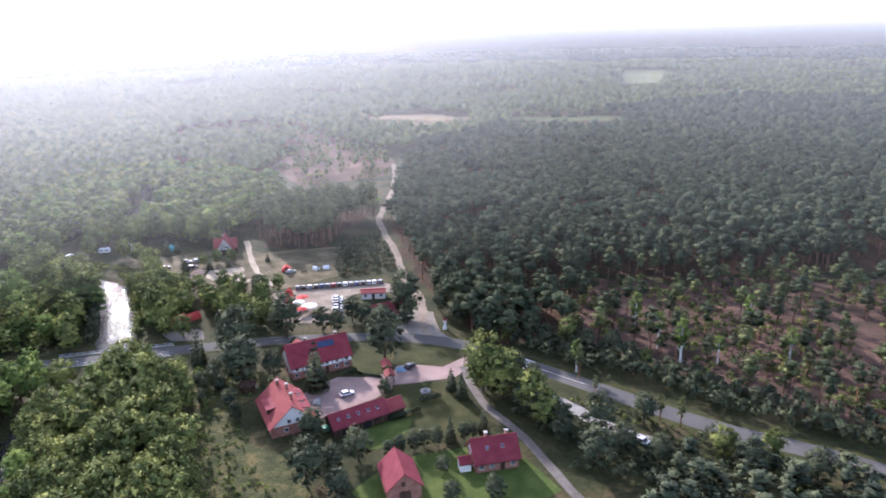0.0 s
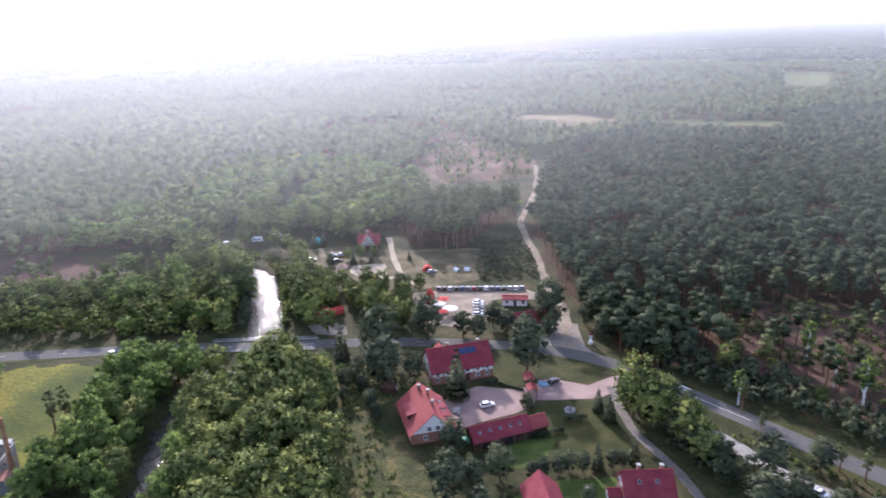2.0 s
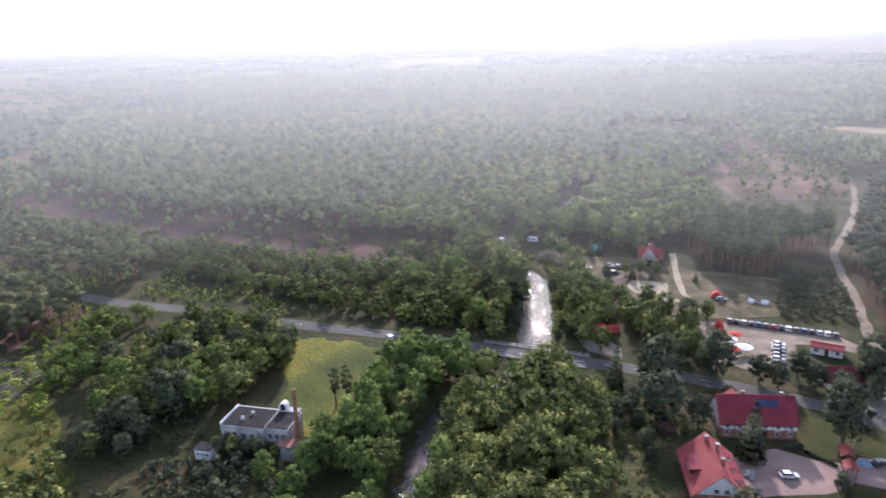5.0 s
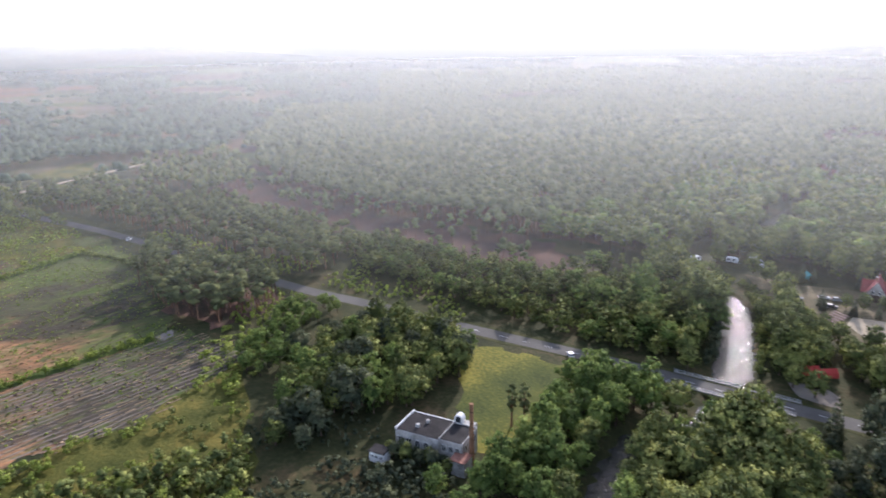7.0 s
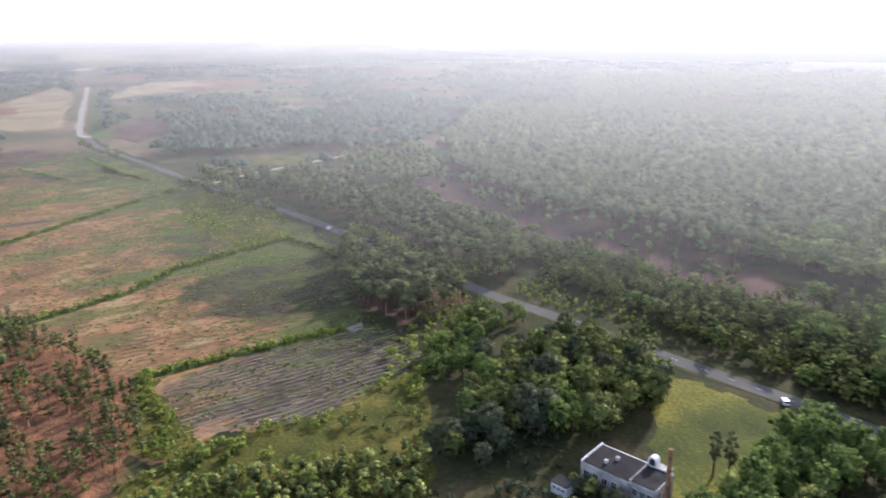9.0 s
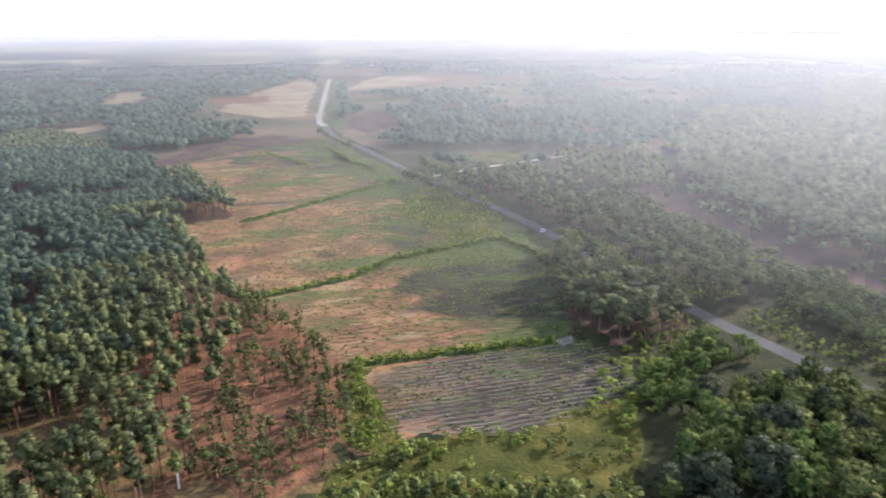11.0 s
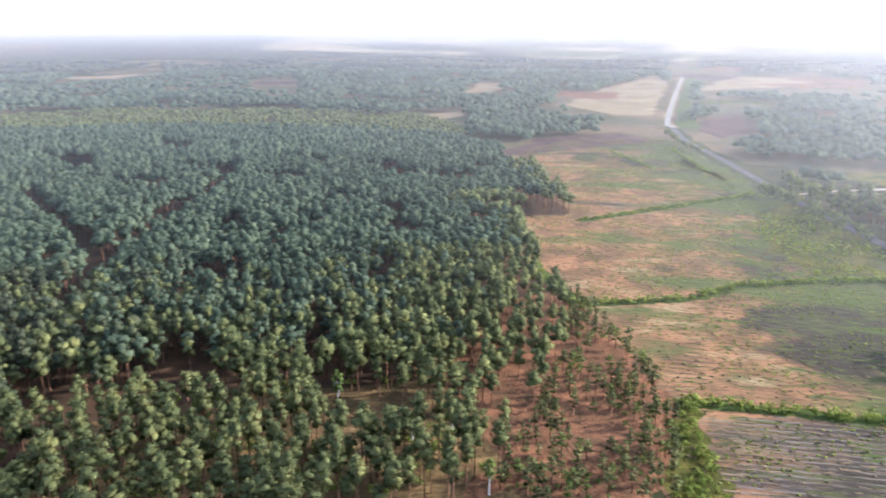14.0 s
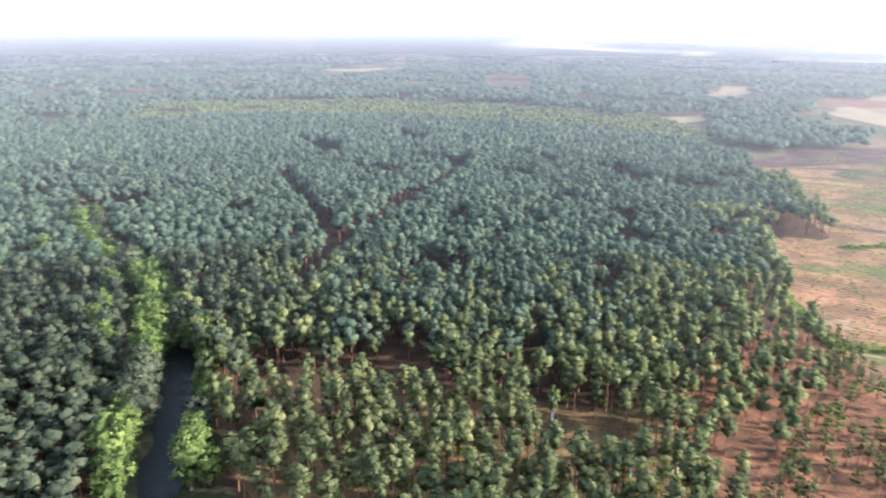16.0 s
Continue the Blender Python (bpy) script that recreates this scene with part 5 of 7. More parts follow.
stand("meadow_weeds", [(-130, 168), (-118, 176), (-96, 172), (-100, 150), (-86, 138), (-66, 116), (-80, 104), (-98, 128), (-112, 148)], 2.4, tuft, (0.4, 1.1), (0.5, 1.1), ["leaf_light", "bark"], "rank weeds in the long meadow grass", 417, 0.05)
stand("ruin_weeds", [(-215, 60), (-192, 80), (-184, 76), (-180, 64), (-164, 76), (-150, 60), (-180, 36), (-205, 44)], 2.6, tuft, (0.6, 2.0), (0.6, 1.6), ["leaf_dark", "bark"], "weeds on the ruin's overgrown yard", 418, 0.2)
stand("roadside_weeds", [(-330, 126), (-262, 142), (-230, 136), (-246, 128), (-276, 110), (-282, 84), (-255, 60), (-292, 62), (-312, 86), (-420, 44), (-430, 60), (-360, 88)], 2.6, tuft, (0.6, 2.4), (0.7, 1.9), ["hedge_green", "bark"], "tall weeds along the road", 419, 0.2)
stand("young_pines", [(-330, 128), (-300, 168), (-352, 148), (-440, 120), (-520, 94), (-480, 64), (-420, 100)], 5.4, pine_mid, (0.3, 0.6), (0.6, 1.0), ["pine_young", "pine_bark"], "young pines behind the road", 420, 0.35)
stand("field_pines", [(-545, 2), (-590, 50), (-640, 76), (-660, 150), (-560, 142), (-480, 120), (-500, 60)], 8.0, pine_mid, (0.5, 0.95), (0.9, 1.4), ["pine_young", "pine_bark"], "scattered pines beside the field track", 447, 0.05)
stand("green_scrub", [(-282, 58), (-262, 70), (-240, 62), (-226, 50), (-236, 40), (-258, 46)], 4.8, bush, (0.3, 1.0), (0.6, 1.3), ["hedge_green", "bark"], "bright green scrub at the field's edge", 452, 0.25)
stand("young_birches", [(-286, 84), (-262, 62), (-240, 50), (-230, 56), (-262, 84), (-276, 106)], 5.0, round_near, (0.35, 0.6), (0.45, 0.7), ["leaf_light", "bark"], "bright young birches beside the clearing", 436, 0.4)
stand("heath_tufts", CLEARING, 2.7, tuft, (0.2, 0.7), (0.4, 1.1), ["hedge_green", "bark"], "small green tufts on the clear-cut", 412, 0.08)
stand("heath_tufts", CLEARING, 4.6, tuft, (0.2, 0.5), (0.5, 1.3), ["slash", "bark"], "dry brown tufts on the clear-cut", 449, 0.2)
stand("meadow_bushes", [(-128, 166), (-112, 172), (-100, 152), (-80, 128), (-66, 112), (-80, 108), (-98, 128), (-112, 148)], 7.5, bush, (0.4, 1.0), (0.5, 1.1), ["leaf", "bark"], "low bushes in the long meadow grass", 413, 0.2)
stand("verge_bushes", [(-34, 205), (-15, 216), (12, 203), (40, 190), (80, 172), (76, 162), (30, 178), (0, 192)], 3.4, bush, (0.8, 2.0), (0.8, 1.5), ["leaf_dark", "bark"], "bushes along the road's far verge", 414, 0.35)
stand("verge_weeds", [(-34, 184), (-24, 180), (4, 170), (14, 160), (40, 146), (90, 128), (90, 142), (56, 156), (26, 166), (-6, 181), (-28, 192)], 2.2, tuft, (0.6, 1.8), (0.6, 1.5), ["leaf", "bark"], "rank weeds on the road's verge", 442, 0.15)
stand("verge_shrubs", [(-22, 182), (4, 171), (16, 160), (40, 146), (70, 138), (50, 152), (24, 165), (-6, 180), (-22, 188)], 3.6, bush, (0.4, 1.4), (0.6, 1.3), ["leaf_dark", "bark"], "dull shrubs between the road and the sandy strip", 462, -0.05)
# shade among these shrubs is put into the dark leaf colour
stand("strip_shrubs", [(-24, 166), (-16, 172), (-8, 164), (2, 158), (14, 155), (22, 148), (8, 140), (-8, 144), (-18, 156)], 3.6, bush, (0.3, 1.3), (0.7, 1.5), ["leaf_dark", "bark"], "low thicket between the lane and the sandy strip", 463, 0.4)
stand("ruin_bushes", RUIN_FRONT, 3.8, bush, (0.5, 1.2), (0.8, 1.4), ["leaf_dark", "bark"], "young trees growing round the ruin", 415, 0.6)


def hedge_line(name, line, width, height, mat, label, seed, step=2.0):
    """An unkempt strip of bushes along a ditch."""
    p = smooth_line(line, step)
    rng = np.random.default_rng(seed)
    xy = np.repeat(p, 2, 0) + rng.uniform(-width / 2, width / 2, (2 * len(p), 2))
    plant(name, bush, xy, (height * 0.22, height * 0.42), (0.5 if height < 4 else 1.4, 0.95 if height < 4 else 2.2), [mat, "bark"], label, "hedgerow", seed)


for line, wide in (([(-262, -30), (-273, 2), (-283, 34)], 4.6), ([(-319, -81), (-343, -50), (-360, -38), (-374, -29), (-408, 17)], 5.0), ([(-434, -127), (-480, -98), (-553, -54)], 6.0), ([(-316, -82), (-345, -112), (-364, -124)], 7.0)):
    strip("ground_green_strip", line, wide, "lush", 0.24, "green grass below an overgrown strip", 3, 0.9, 61)
hedge_line("hedgerow", [(-262, -30), (-273, 2), (-283, 34)], 3.2, 2.0, "hedge_green", "overgrown green strip across the clearing", 421)
hedge_line("hedgerow", [(-319, -81), (-343, -50), (-360, -38), (-374, -29), (-408, 17)], 3.4, 2.0, "hedge_green", "overgrown green strip dividing the clearing", 422)
hedge_line("hedgerow", [(-434, -127), (-480, -98), (-553, -54)], 3.0, 1.5, "hedge_green", "straight green strip on the far clearing", 423)
hedge_line("hedgerow", [(-262, -30), (-245, -26), (-231, -19), (-216, -22)], 4.0, 2.0, "hedge_green", "green bushes at the clearing's corner", 424)
hedge_line("hedgerow", [(-222, -20), (-214, -12), (-214, 0), (-220, 10)], 8.0, 2.4, "hedge_green", "bright green scrub round the field's corner", 430)
hedge_line("hedgerow", [(-667, -184), (-607, -131)], 3.0, 1.3, "hedge_green", "green strip on the far clearing", 425)
hedge_line("hedgerow", [(-709, -144), (-614, -93)], 4.0, 1.5, "hedge_green", "green strip near the far road", 426)
hedge_line("hedgerow", [(-316, -82), (-345, -112), (-364, -124)], 5.0, 1.6, "hedge_green", "bright young growth at the wood's edge", 427)
hedge_line("hedgerow", [(-408, 18), (-380, 34), (-340, 48)], 3.0, 1.6, "leaf", "ditch bushes beside the road", 428)


def waterline():
    """Bushes and reeds leaning over both edges of the wide river above the bridge."""
    rng = np.random.default_rng(433)
    p = smooth_line(RIVER, 1.3)
    t = np.gradient(p, axis=0)
    t /= np.linalg.norm(t, axis=1)[:, None]
    ok = (p[:, 1] > 184) & (p[:, 1] < 233) & (p[:, 0] > -212)
    p, t = p[ok], t[ok]
    for side, mat, high in ((1, "leaf_dark", (0.7, 2.0)), (-1, "leaf", (0.4, 1.5))):
        o = side * rng.uniform(6.4, 8.2, (len(p), 1))
        plant("reeds", bush, p + np.c_[t[:, 1], -t[:, 0]] * o, high, (0.5, 1.1), [mat, "bark"], "rank bushes over the river's edge", "bushes", 434 + side)


waterline()
hedge_line("reeds", [(-197, 243), (-208, 248), (-226, 252)], 5.0, 1.6, "leaf", "reed bed along the river bend", 435, 1.6)
hedge_line("roadside_bushes", [(-470, 8), (-512, -18), (-558, -46)], 9.0, 8.0, "pine_young", "young pines beside the road", 443, 6.5)
hedge_line("avenue_trees", [(-520, 2), (-560, -22), (-604, -42)], 9.0, 7.5, "leaf", "trees along the far road", 437, 5.0)
hedge_line("avenue_trees", [(-700, -118), (-765, -155), (-800, -168)], 6.0, 5.0, "leaf", "last trees of the avenue beside the far road", 429, 14.0)


def brush_rows(name, poly, spacing, seed, keep):
    """Low rows of brushwood and turf left by the replanting."""
    rng = np.random.default_rng(seed)
    along, across = np.array((-0.35, 0.937)), np.array((0.937, 0.35))
    p = np.array(poly)
    a, b = p @ along, p @ across
    vs, fs = [], []
    for row, o in enumerate(np.arange(b.min(), b.max(), spacing)):
        for s in np.arange(a.min(), a.max(), 5.0):
            c = along * (s + rng.uniform(0, 2)) + across * (o + rng.uniform(-0.25, 0.25))
            if noise.noise((c[0] / 30, c[1] / 30, seed)) > keep + rng.uniform(-0.25, 0.25) or not inside(poly, c[:1], c[1:])[0]:
                continue
            e = c + along * rng.uniform(1.5, 5.2) + across * rng.uniform(-0.4, 0.4)
            w, h = rng.uniform(0.15, 0.4), rng.uniform(0.03, 0.12)
            k = len(vs)
            for q in (c, e):
                vs += [(*(q + across * w), 0.15), (*(q - across * w), 0.15), (*q, 0.2 + h * rng.uniform(0.6, 1.2))]
            fs += [(k, k + 3, k + 5), (k, k + 5, k + 2), (k + 4, k + 1, k + 2), (k + 4, k + 2, k + 5)]
    tagged(mesh_np(name, vs, fs, ["slash"]), "low rows of brushwood across the clear-cut", "brushwood", kind="stuff")


brush_rows("brushwood_rows", FURROWED, 2.3, 431, 0.0)


def distant_woods():
    """Woods past the plantations: small crowns first, broader clumps farther on."""
    for n, (spacing, r0, r1, wide) in enumerate(((7.4, 560.0, 1050.0, 3.5), (12.0, 1050.0, LAST, 6.0))):
        every = seen_side(scatter(-1800, 900, -1760, 1760, spacing, 501 + n))
        x, y, r = every[:, 0], every[:, 1], reach(every)
        ok = (r < r1) & (r > r0) & (away(ROAD, x, y) > 24) & ~inside(CLEARING, x, y) & (away(TRACK, x, y) > 14) & ~inside(YOUNG_BAND, x, y)
        for poly in DENSE:
            ok &= ~(inside(poly, x, y) & (r < FAR_OFF))
        for poly in OPEN_FAR:
            ok &= ~clear_view(poly, x, y)
        every = patchy(every[ok], 11, 120, 0.3)
        small = [dome_template(520 + k, 4, 15, wide) for k in range(6)]
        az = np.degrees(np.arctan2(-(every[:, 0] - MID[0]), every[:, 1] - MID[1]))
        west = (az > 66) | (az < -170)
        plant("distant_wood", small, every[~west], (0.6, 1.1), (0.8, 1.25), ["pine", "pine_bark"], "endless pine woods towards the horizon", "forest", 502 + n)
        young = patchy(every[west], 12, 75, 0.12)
        # western crowns get the blue haze tint in their colour
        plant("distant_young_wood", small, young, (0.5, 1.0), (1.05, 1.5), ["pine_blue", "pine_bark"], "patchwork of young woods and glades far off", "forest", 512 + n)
    band = patchy(within(YOUNG_BAND, 5.0, 515), 14, 60, 0.25)
    plant("young_plantation", [dome_template(560 + k, 4, 7, 2.4) for k in range(5)], band[::2], (0.6, 1.1), (0.8, 1.2), ["pine_young", "pine_bark"], "pale green band of young pines behind the old wood", "forest", 516)
    plant("young_plantation", [dome_template(560 + k, 4, 7, 2.4) for k in range(5)], band[1::2], (0.6, 1.1), (0.8, 1.2), ["pine", "pine_bark"], "young green pines behind the old wood", "forest", 517)


distant_woods()


def horizon_woods():
    """The farthest woods: broad clumps of crowns, with gaps for the fields."""
    for n, (spacing, r0, r1, wide) in enumerate(((26.0, LAST, 2700.0, 13.0), (52.0, 2700.0, 4950.0, 27.0))):
        xy = seen_side(scatter(MID[0] - r1, MID[0] + r1 * 0.6, MID[1] - r1, MID[1] + r1, spacing, 530 + n))
        x, y, r = xy[:, 0], xy[:, 1], reach(xy)
        ok = (r > r0) & (r < r1) & (away(ROAD, x, y) > 40)
        ok &= ~inside(OPEN_PLAIN, x, y)
        for poly in OPEN_FAR:
            ok &= ~clear_view(poly, x, y)
        xy = patchy(xy[ok], 13 + n, 260, 0.26)
        clumps = [dome_template(540 + k, 6, 15, wide) for k in range(6)]
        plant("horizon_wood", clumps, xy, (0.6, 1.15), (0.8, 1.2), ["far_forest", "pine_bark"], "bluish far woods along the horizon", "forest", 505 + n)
    xy = scatter(-5000, -2350, -4400, 850, 60, 533)
    xy = patchy(xy[inside(OPEN_PLAIN, xy[:, 0], xy[:, 1])], 17, 330, -0.22)
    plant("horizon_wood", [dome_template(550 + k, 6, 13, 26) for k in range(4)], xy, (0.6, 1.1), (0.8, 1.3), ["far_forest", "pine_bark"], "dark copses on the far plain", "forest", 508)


horizon_woods()


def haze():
    """Painted summer haze: a thin curtain, its opacity graded by height to fit the camera's view of the horizon."""
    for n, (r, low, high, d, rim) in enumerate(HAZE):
        M["haze_%d" % n] = haze_material("painted_haze", low, high, d, rim)
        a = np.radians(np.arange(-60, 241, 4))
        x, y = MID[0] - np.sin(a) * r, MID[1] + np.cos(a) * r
        # top edge set near the camera's height, to end at its horizon
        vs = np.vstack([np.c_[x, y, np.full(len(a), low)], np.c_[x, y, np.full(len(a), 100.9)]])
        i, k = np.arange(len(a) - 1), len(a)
        tagged(mesh_np("backdrop_haze_%d" % (n + 1), vs, np.c_[i, i + 1, i + 1 + k, i + k], ["haze_%d" % n], smooth=True), "thin curtain of painted pale haze over the woods", "haze", kind="structure")


def haze_sheet():
    """A wide, almost level sheet over the woods, with the haze painted in as opacity."""
    a = np.radians(np.arange(-70, 251, 5))
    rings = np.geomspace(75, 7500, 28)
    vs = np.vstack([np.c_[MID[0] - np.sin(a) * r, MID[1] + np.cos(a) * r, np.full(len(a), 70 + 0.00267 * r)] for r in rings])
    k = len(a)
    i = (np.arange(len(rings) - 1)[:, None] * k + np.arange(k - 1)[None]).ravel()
    tagged(mesh_np("backdrop_haze_layer", vs, np.c_[i, i + k, i + k + 1, i + 1], ["haze_layer"], smooth=True), "level sheet of painted pale haze over the woods", "haze", kind="structure")


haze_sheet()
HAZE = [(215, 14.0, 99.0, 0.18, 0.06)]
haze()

# ---- single trees: trunk with limbs, crown of tufts ----


def leafy_tree_parts(seed, h, r, clumps, leaves, spread_up=0.45):
    """Meshes of a broadleaf tree: trunk with limbs, and crown."""
    rng = np.random.default_rng(seed)
    bm = bmesh.new()
    fork = h * 0.34
    tube_bm(bm, (0, 0, -0.1), (0.1, 0.05, fork), h * 0.028, h * 0.019, 8)
    tube_bm(bm, (0.1, 0.05, fork), (0.2, -0.1, h * 0.78), h * 0.019, h * 0.006, 6)
    for k in range(6):
        a = k * 1.05 + rng.uniform(-0.3, 0.3)
        z = fork * rng.uniform(0.85, 1.5)
        tube_bm(bm, (0.1, 0, z), (math.cos(a) * r * 0.62, math.sin(a) * r * 0.62, z + h * rng.uniform(0.14, 0.3)), h * 0.011, h * 0.003, 5)
    me = bpy.data.meshes.new("trunk")
    bm.to_mesh(me)
    bm.free()
    s = Soup()
    for k in range(clumps):
        u = (k + 0.5) / clumps
        z = 1 - 1.9 * u
        a = k * 2.39996 + rng.uniform(-0.35, 0.35)
        q = math.sqrt(max(0.02, 1 - z * z)) * rng.uniform(0.72, 0.98)
        swell = rng.uniform(0.85, 1.12)
        at = np.array((q * math.cos(a) * r * 0.78 * swell, q * math.sin(a) * r * 0.78 * swell, h * (1 - spread_up) + z * h * spread_up * 0.88 * swell))
        clump(s, rng, at, r * rng.uniform(0.22, 0.4), 0.85, leaves, 0.44, "oct")
    for k in range(5):
        a = k * 1.26
        clump(s, rng, np.array((math.cos(a) * r * 0.3, math.sin(a) * r * 0.3, h * 0.58)), r * 0.42, 0.9, 0, 0.5, "ico")
    v, f, _ = s.arrays()
    return me, v, f


def crown_mesh(v, f, name="crown"):
    me = bpy.data.meshes.new(name)
    me.from_pydata([tuple(p) for p in v], [], [tuple(int(i) for i in t) for t in f])
    me.polygons.foreach_set("use_smooth", np.full(len(f), True))
    soft_normals(me, crown_normals(np.asarray(v), np.asarray(f), np.zeros(len(f))))
    return me


def conifer_parts(seed, h, r, tiers=9):
    """A spruce: straight trunk and drooping tiers of sprays."""
    rng = np.random.default_rng(seed)
    bm = bmesh.new()
    tube_bm(bm, (0, 0, -0.1), (0, 0, h * 0.95), h * 0.018, 0.03, 7)
    me = bpy.data.meshes.new("trunk")
    bm.to_mesh(me)
    bm.free()
    s = Soup()
    for t in range(tiers):
        u = t / (tiers - 1)
        z, w = h * (0.1 + 0.86 * u), r * (1 - u) ** 0.8 + 0.15
        count = max(3, int(10 * (1 - u) + 3))
        for k in range(count):
            a = k * 6.2832 / count + rng.uniform(-0.2, 0.2) + t
            clump(s, rng, np.array((math.cos(a) * w * 0.62, math.sin(a) * w * 0.62, z - 0.12 * w)), w * 0.36 + 0.25, 0.55, 9, 0.4, "oct")
    v, f, _ = s.arrays()
    return me, v, f


class Kind:
    """One built tree, from which the others of its kind are copied."""

    def __init__(self, name, parts, leaf, bark, label, group):
        trunk, v, f = parts
        self.name, self.leaf, self.label, self.group = name, leaf, label, group
        self.trunk, self.crown = trunk, crown_mesh(v, f)
        self.trunk.materials.append(M[bark])
        self.crown.materials.append(M[leaf])

    def set(self, x, y, scale=1.0, turn=0.0, tall_by=1.0, label=""):
        z = float(land(np.array([x]), np.array([y]))[0])
        root = new(self.name)
        root.matrix_world = pose(x, y, z, 0, 0, turn) @ Matrix.Diagonal((scale, scale, scale * tall_by, 1))
        tagged(root, label or self.label, "tree", self.group)
        for name, me in (("trunk", self.trunk), ("crown", self.crown)):
            ob = new(name, me)
            ob.parent = root
        return root


isle = [Kind("oak_tree", leafy_tree_parts(600 + k, 15, 6.2, 28, 34), "leaf", "bark", "large leafy oak crowding the riverside wood", "riverside wood") for k in range(4)]
bright = [Kind("alder_tree", leafy_tree_parts(610 + k, 14, 5.0, 24, 30), "leaf_light", "bark", "bright green leafy tree on the river bank", "river bank trees") for k in range(3)]
dark = [Kind("lime_tree", leafy_tree_parts(620 + k, 16, 6.6, 30, 36), "leaf_dark", "bark", "broad dark green tree beside the village road", "village trees") for k in range(3)]
spruce = [Kind("spruce_tree", conifer_parts(630 + k, 14, 3.6), "leaf_dark", "bark", "dark spruce in the courtyard", "village conifers") for k in range(2)]
birch = [Kind("birch_tree", leafy_tree_parts(640 + k, 15, 2.6, 16, 18, spread_up=0.3), "leaf_light", "birch_bark", "slender birch with a white trunk", "birches") for k in range(2)]
lone_pine = [Kind("pine_tree", leafy_tree_parts(650 + k, 13, 1.8, 16, 16, spread_up=0.34), "pine", "pine_bark", "lone dark pine with a bare trunk", "lone pines") for k in range(2)]


def wood(kinds, poly, spacing, seed, scale, river=8.0, road=7.0):
    rng = np.random.default_rng(seed)
    for x, y in clear_of_ways(within(poly, spacing, seed, 0.33), river, road):
        kinds[rng.integers(len(kinds))].set(x, y, rng.uniform(*scale), rng.uniform(0, 360), rng.uniform(0.88, 1.1))


wood(isle, ISLAND, 7.0, 701, (0.7, 1.0), 8.0, 17.0)
wood(bright, BANK_W, 6.2, 702, (0.7, 0.95), 8.0, 15.0)
wood(dark[:1] + isle[:3] + bright[:1], RUIN_WOOD, 6.6, 703, (0.5, 0.85))
def set_trees(kind, spots, seed):
    """Single trees at their places: x, y and size."""
    rng = np.random.default_rng(seed)
    for n, (x, y, s) in enumerate(spots):
        kind[n % len(kind)].set(x, y, s, rng.uniform(0, 360), rng.uniform(0.9, 1.1))


set_trees(bright + isle, [(-226, 186, 0.9), (-218, 200, 1.15), (-205, 190, 1.1), (-200, 205, 1.15), (-197, 208, 1.1), (-196, 180, 0.9), (-192, 206, 1.1), (-190, 199, 0.85), (-188, 206, 0.9), (-184, 178, 0.8), (-184, 190, 0.85), (-178, 180, 0.75), (-172, 174, 0.6), (-160, 203, 0.8)], 721)
set_trees(isle, [(-191, 243, 0.6), (-212, 262, 0.6), (-222, 266, 0.65), (-239, 264, 0.7), (-243, 276, 0.8), (-153, 200, 0.75), (-149, 192, 0.55), (-142, 192, 0.6), (-120, 204, 0.7), (-258, 262, 0.9), (-248, 246, 0.95), (-245, 232, 1), (-238, 240, 0.9), (-232, 224, 1), (-226, 233, 0.95), (-214, 229, 0.95), (-210, 216, 0.95), (-205, 222, 1), (-204, 218, 0.95)], 722)
set_trees(isle, [(-197, 214, 1), (-193, 246, 0.8), (-184, 236, 0.75), (-177, 226, 0.8), (-168, 214, 0.85), (-163, 212, 0.7), (-160, 230, 0.6), (-150, 232, 0.65), (-146, 216, 0.7), (-140, 226, 0.7), (-136, 212, 0.65), (-128, 222, 0.7), (-277, 300, 0.9), (-268, 282, 0.9)], 723)
set_trees(dark, [(-97, 148, 0.3), (-51, 140, 0.3), (-49, 142, 0.34), (-46, 144, 0.36), (-44, 146, 0.3), (-41, 147, 0.34), (-37, 137, 0.3), (-122, 186, 0.6), (-113, 179, 1.1), (-107, 199, 0.95), (-105, 166, 1.05), (-101, 152, 0.4), (-98, 172, 0.6), (-96, 184, 0.45)], 724)
set_trees(dark, [(-69, 190, 1), (-62, 168, 0.3), (-35, 151, 0.3), (-33, 152.5, 0.26), (-132, 228, 0.65), (-90, 216, 0.6), (-84, 213, 0.6), (-77, 213, 0.55), (-73, 225, 1.05), (-70, 217, 0.5), (-64, 246, 0.9), (-58, 234, 0.8), (-52, 222, 0.75), (-42, 214, 0.75)], 725)
set_trees(dark, [(-72, 142, 0.6), (-66, 125, 0.75), (-62, 131, 0.5), (-58, 137, 0.6), (-57, 122, 0.5), (-32, 126, 0.35), (-23, 129, 0.4), (-2, 146, 0.75), (-97, 206, 0.6), (-92, 207, 0.5), (-33, 183, 0.7), (-27, 180, 0.75)], 726)
set_trees(isle, [(-35, 176, 1.1), (-29, 173, 1.05), (-20, 166, 0.85), (-22, 173, 0.65), (-16, 161, 0.8), (-34, 178, 0.95)], 727)
# dark-leaved kind chosen for the shade on these trees
set_trees(dark, [(-2, 160, 0.72), (9, 168, 0.55), (-22, 169, 0.7), (-12, 160, 0.5), (-18, 163, 0.55), (4, 152, 0.55), (-11, 155, 0.45)], 733)
set_trees(lone_pine, [(-9, 189, 0.8), (-4, 180, 0.5), (13, 170, 0.7), (18, 168, 0.7)], 734)
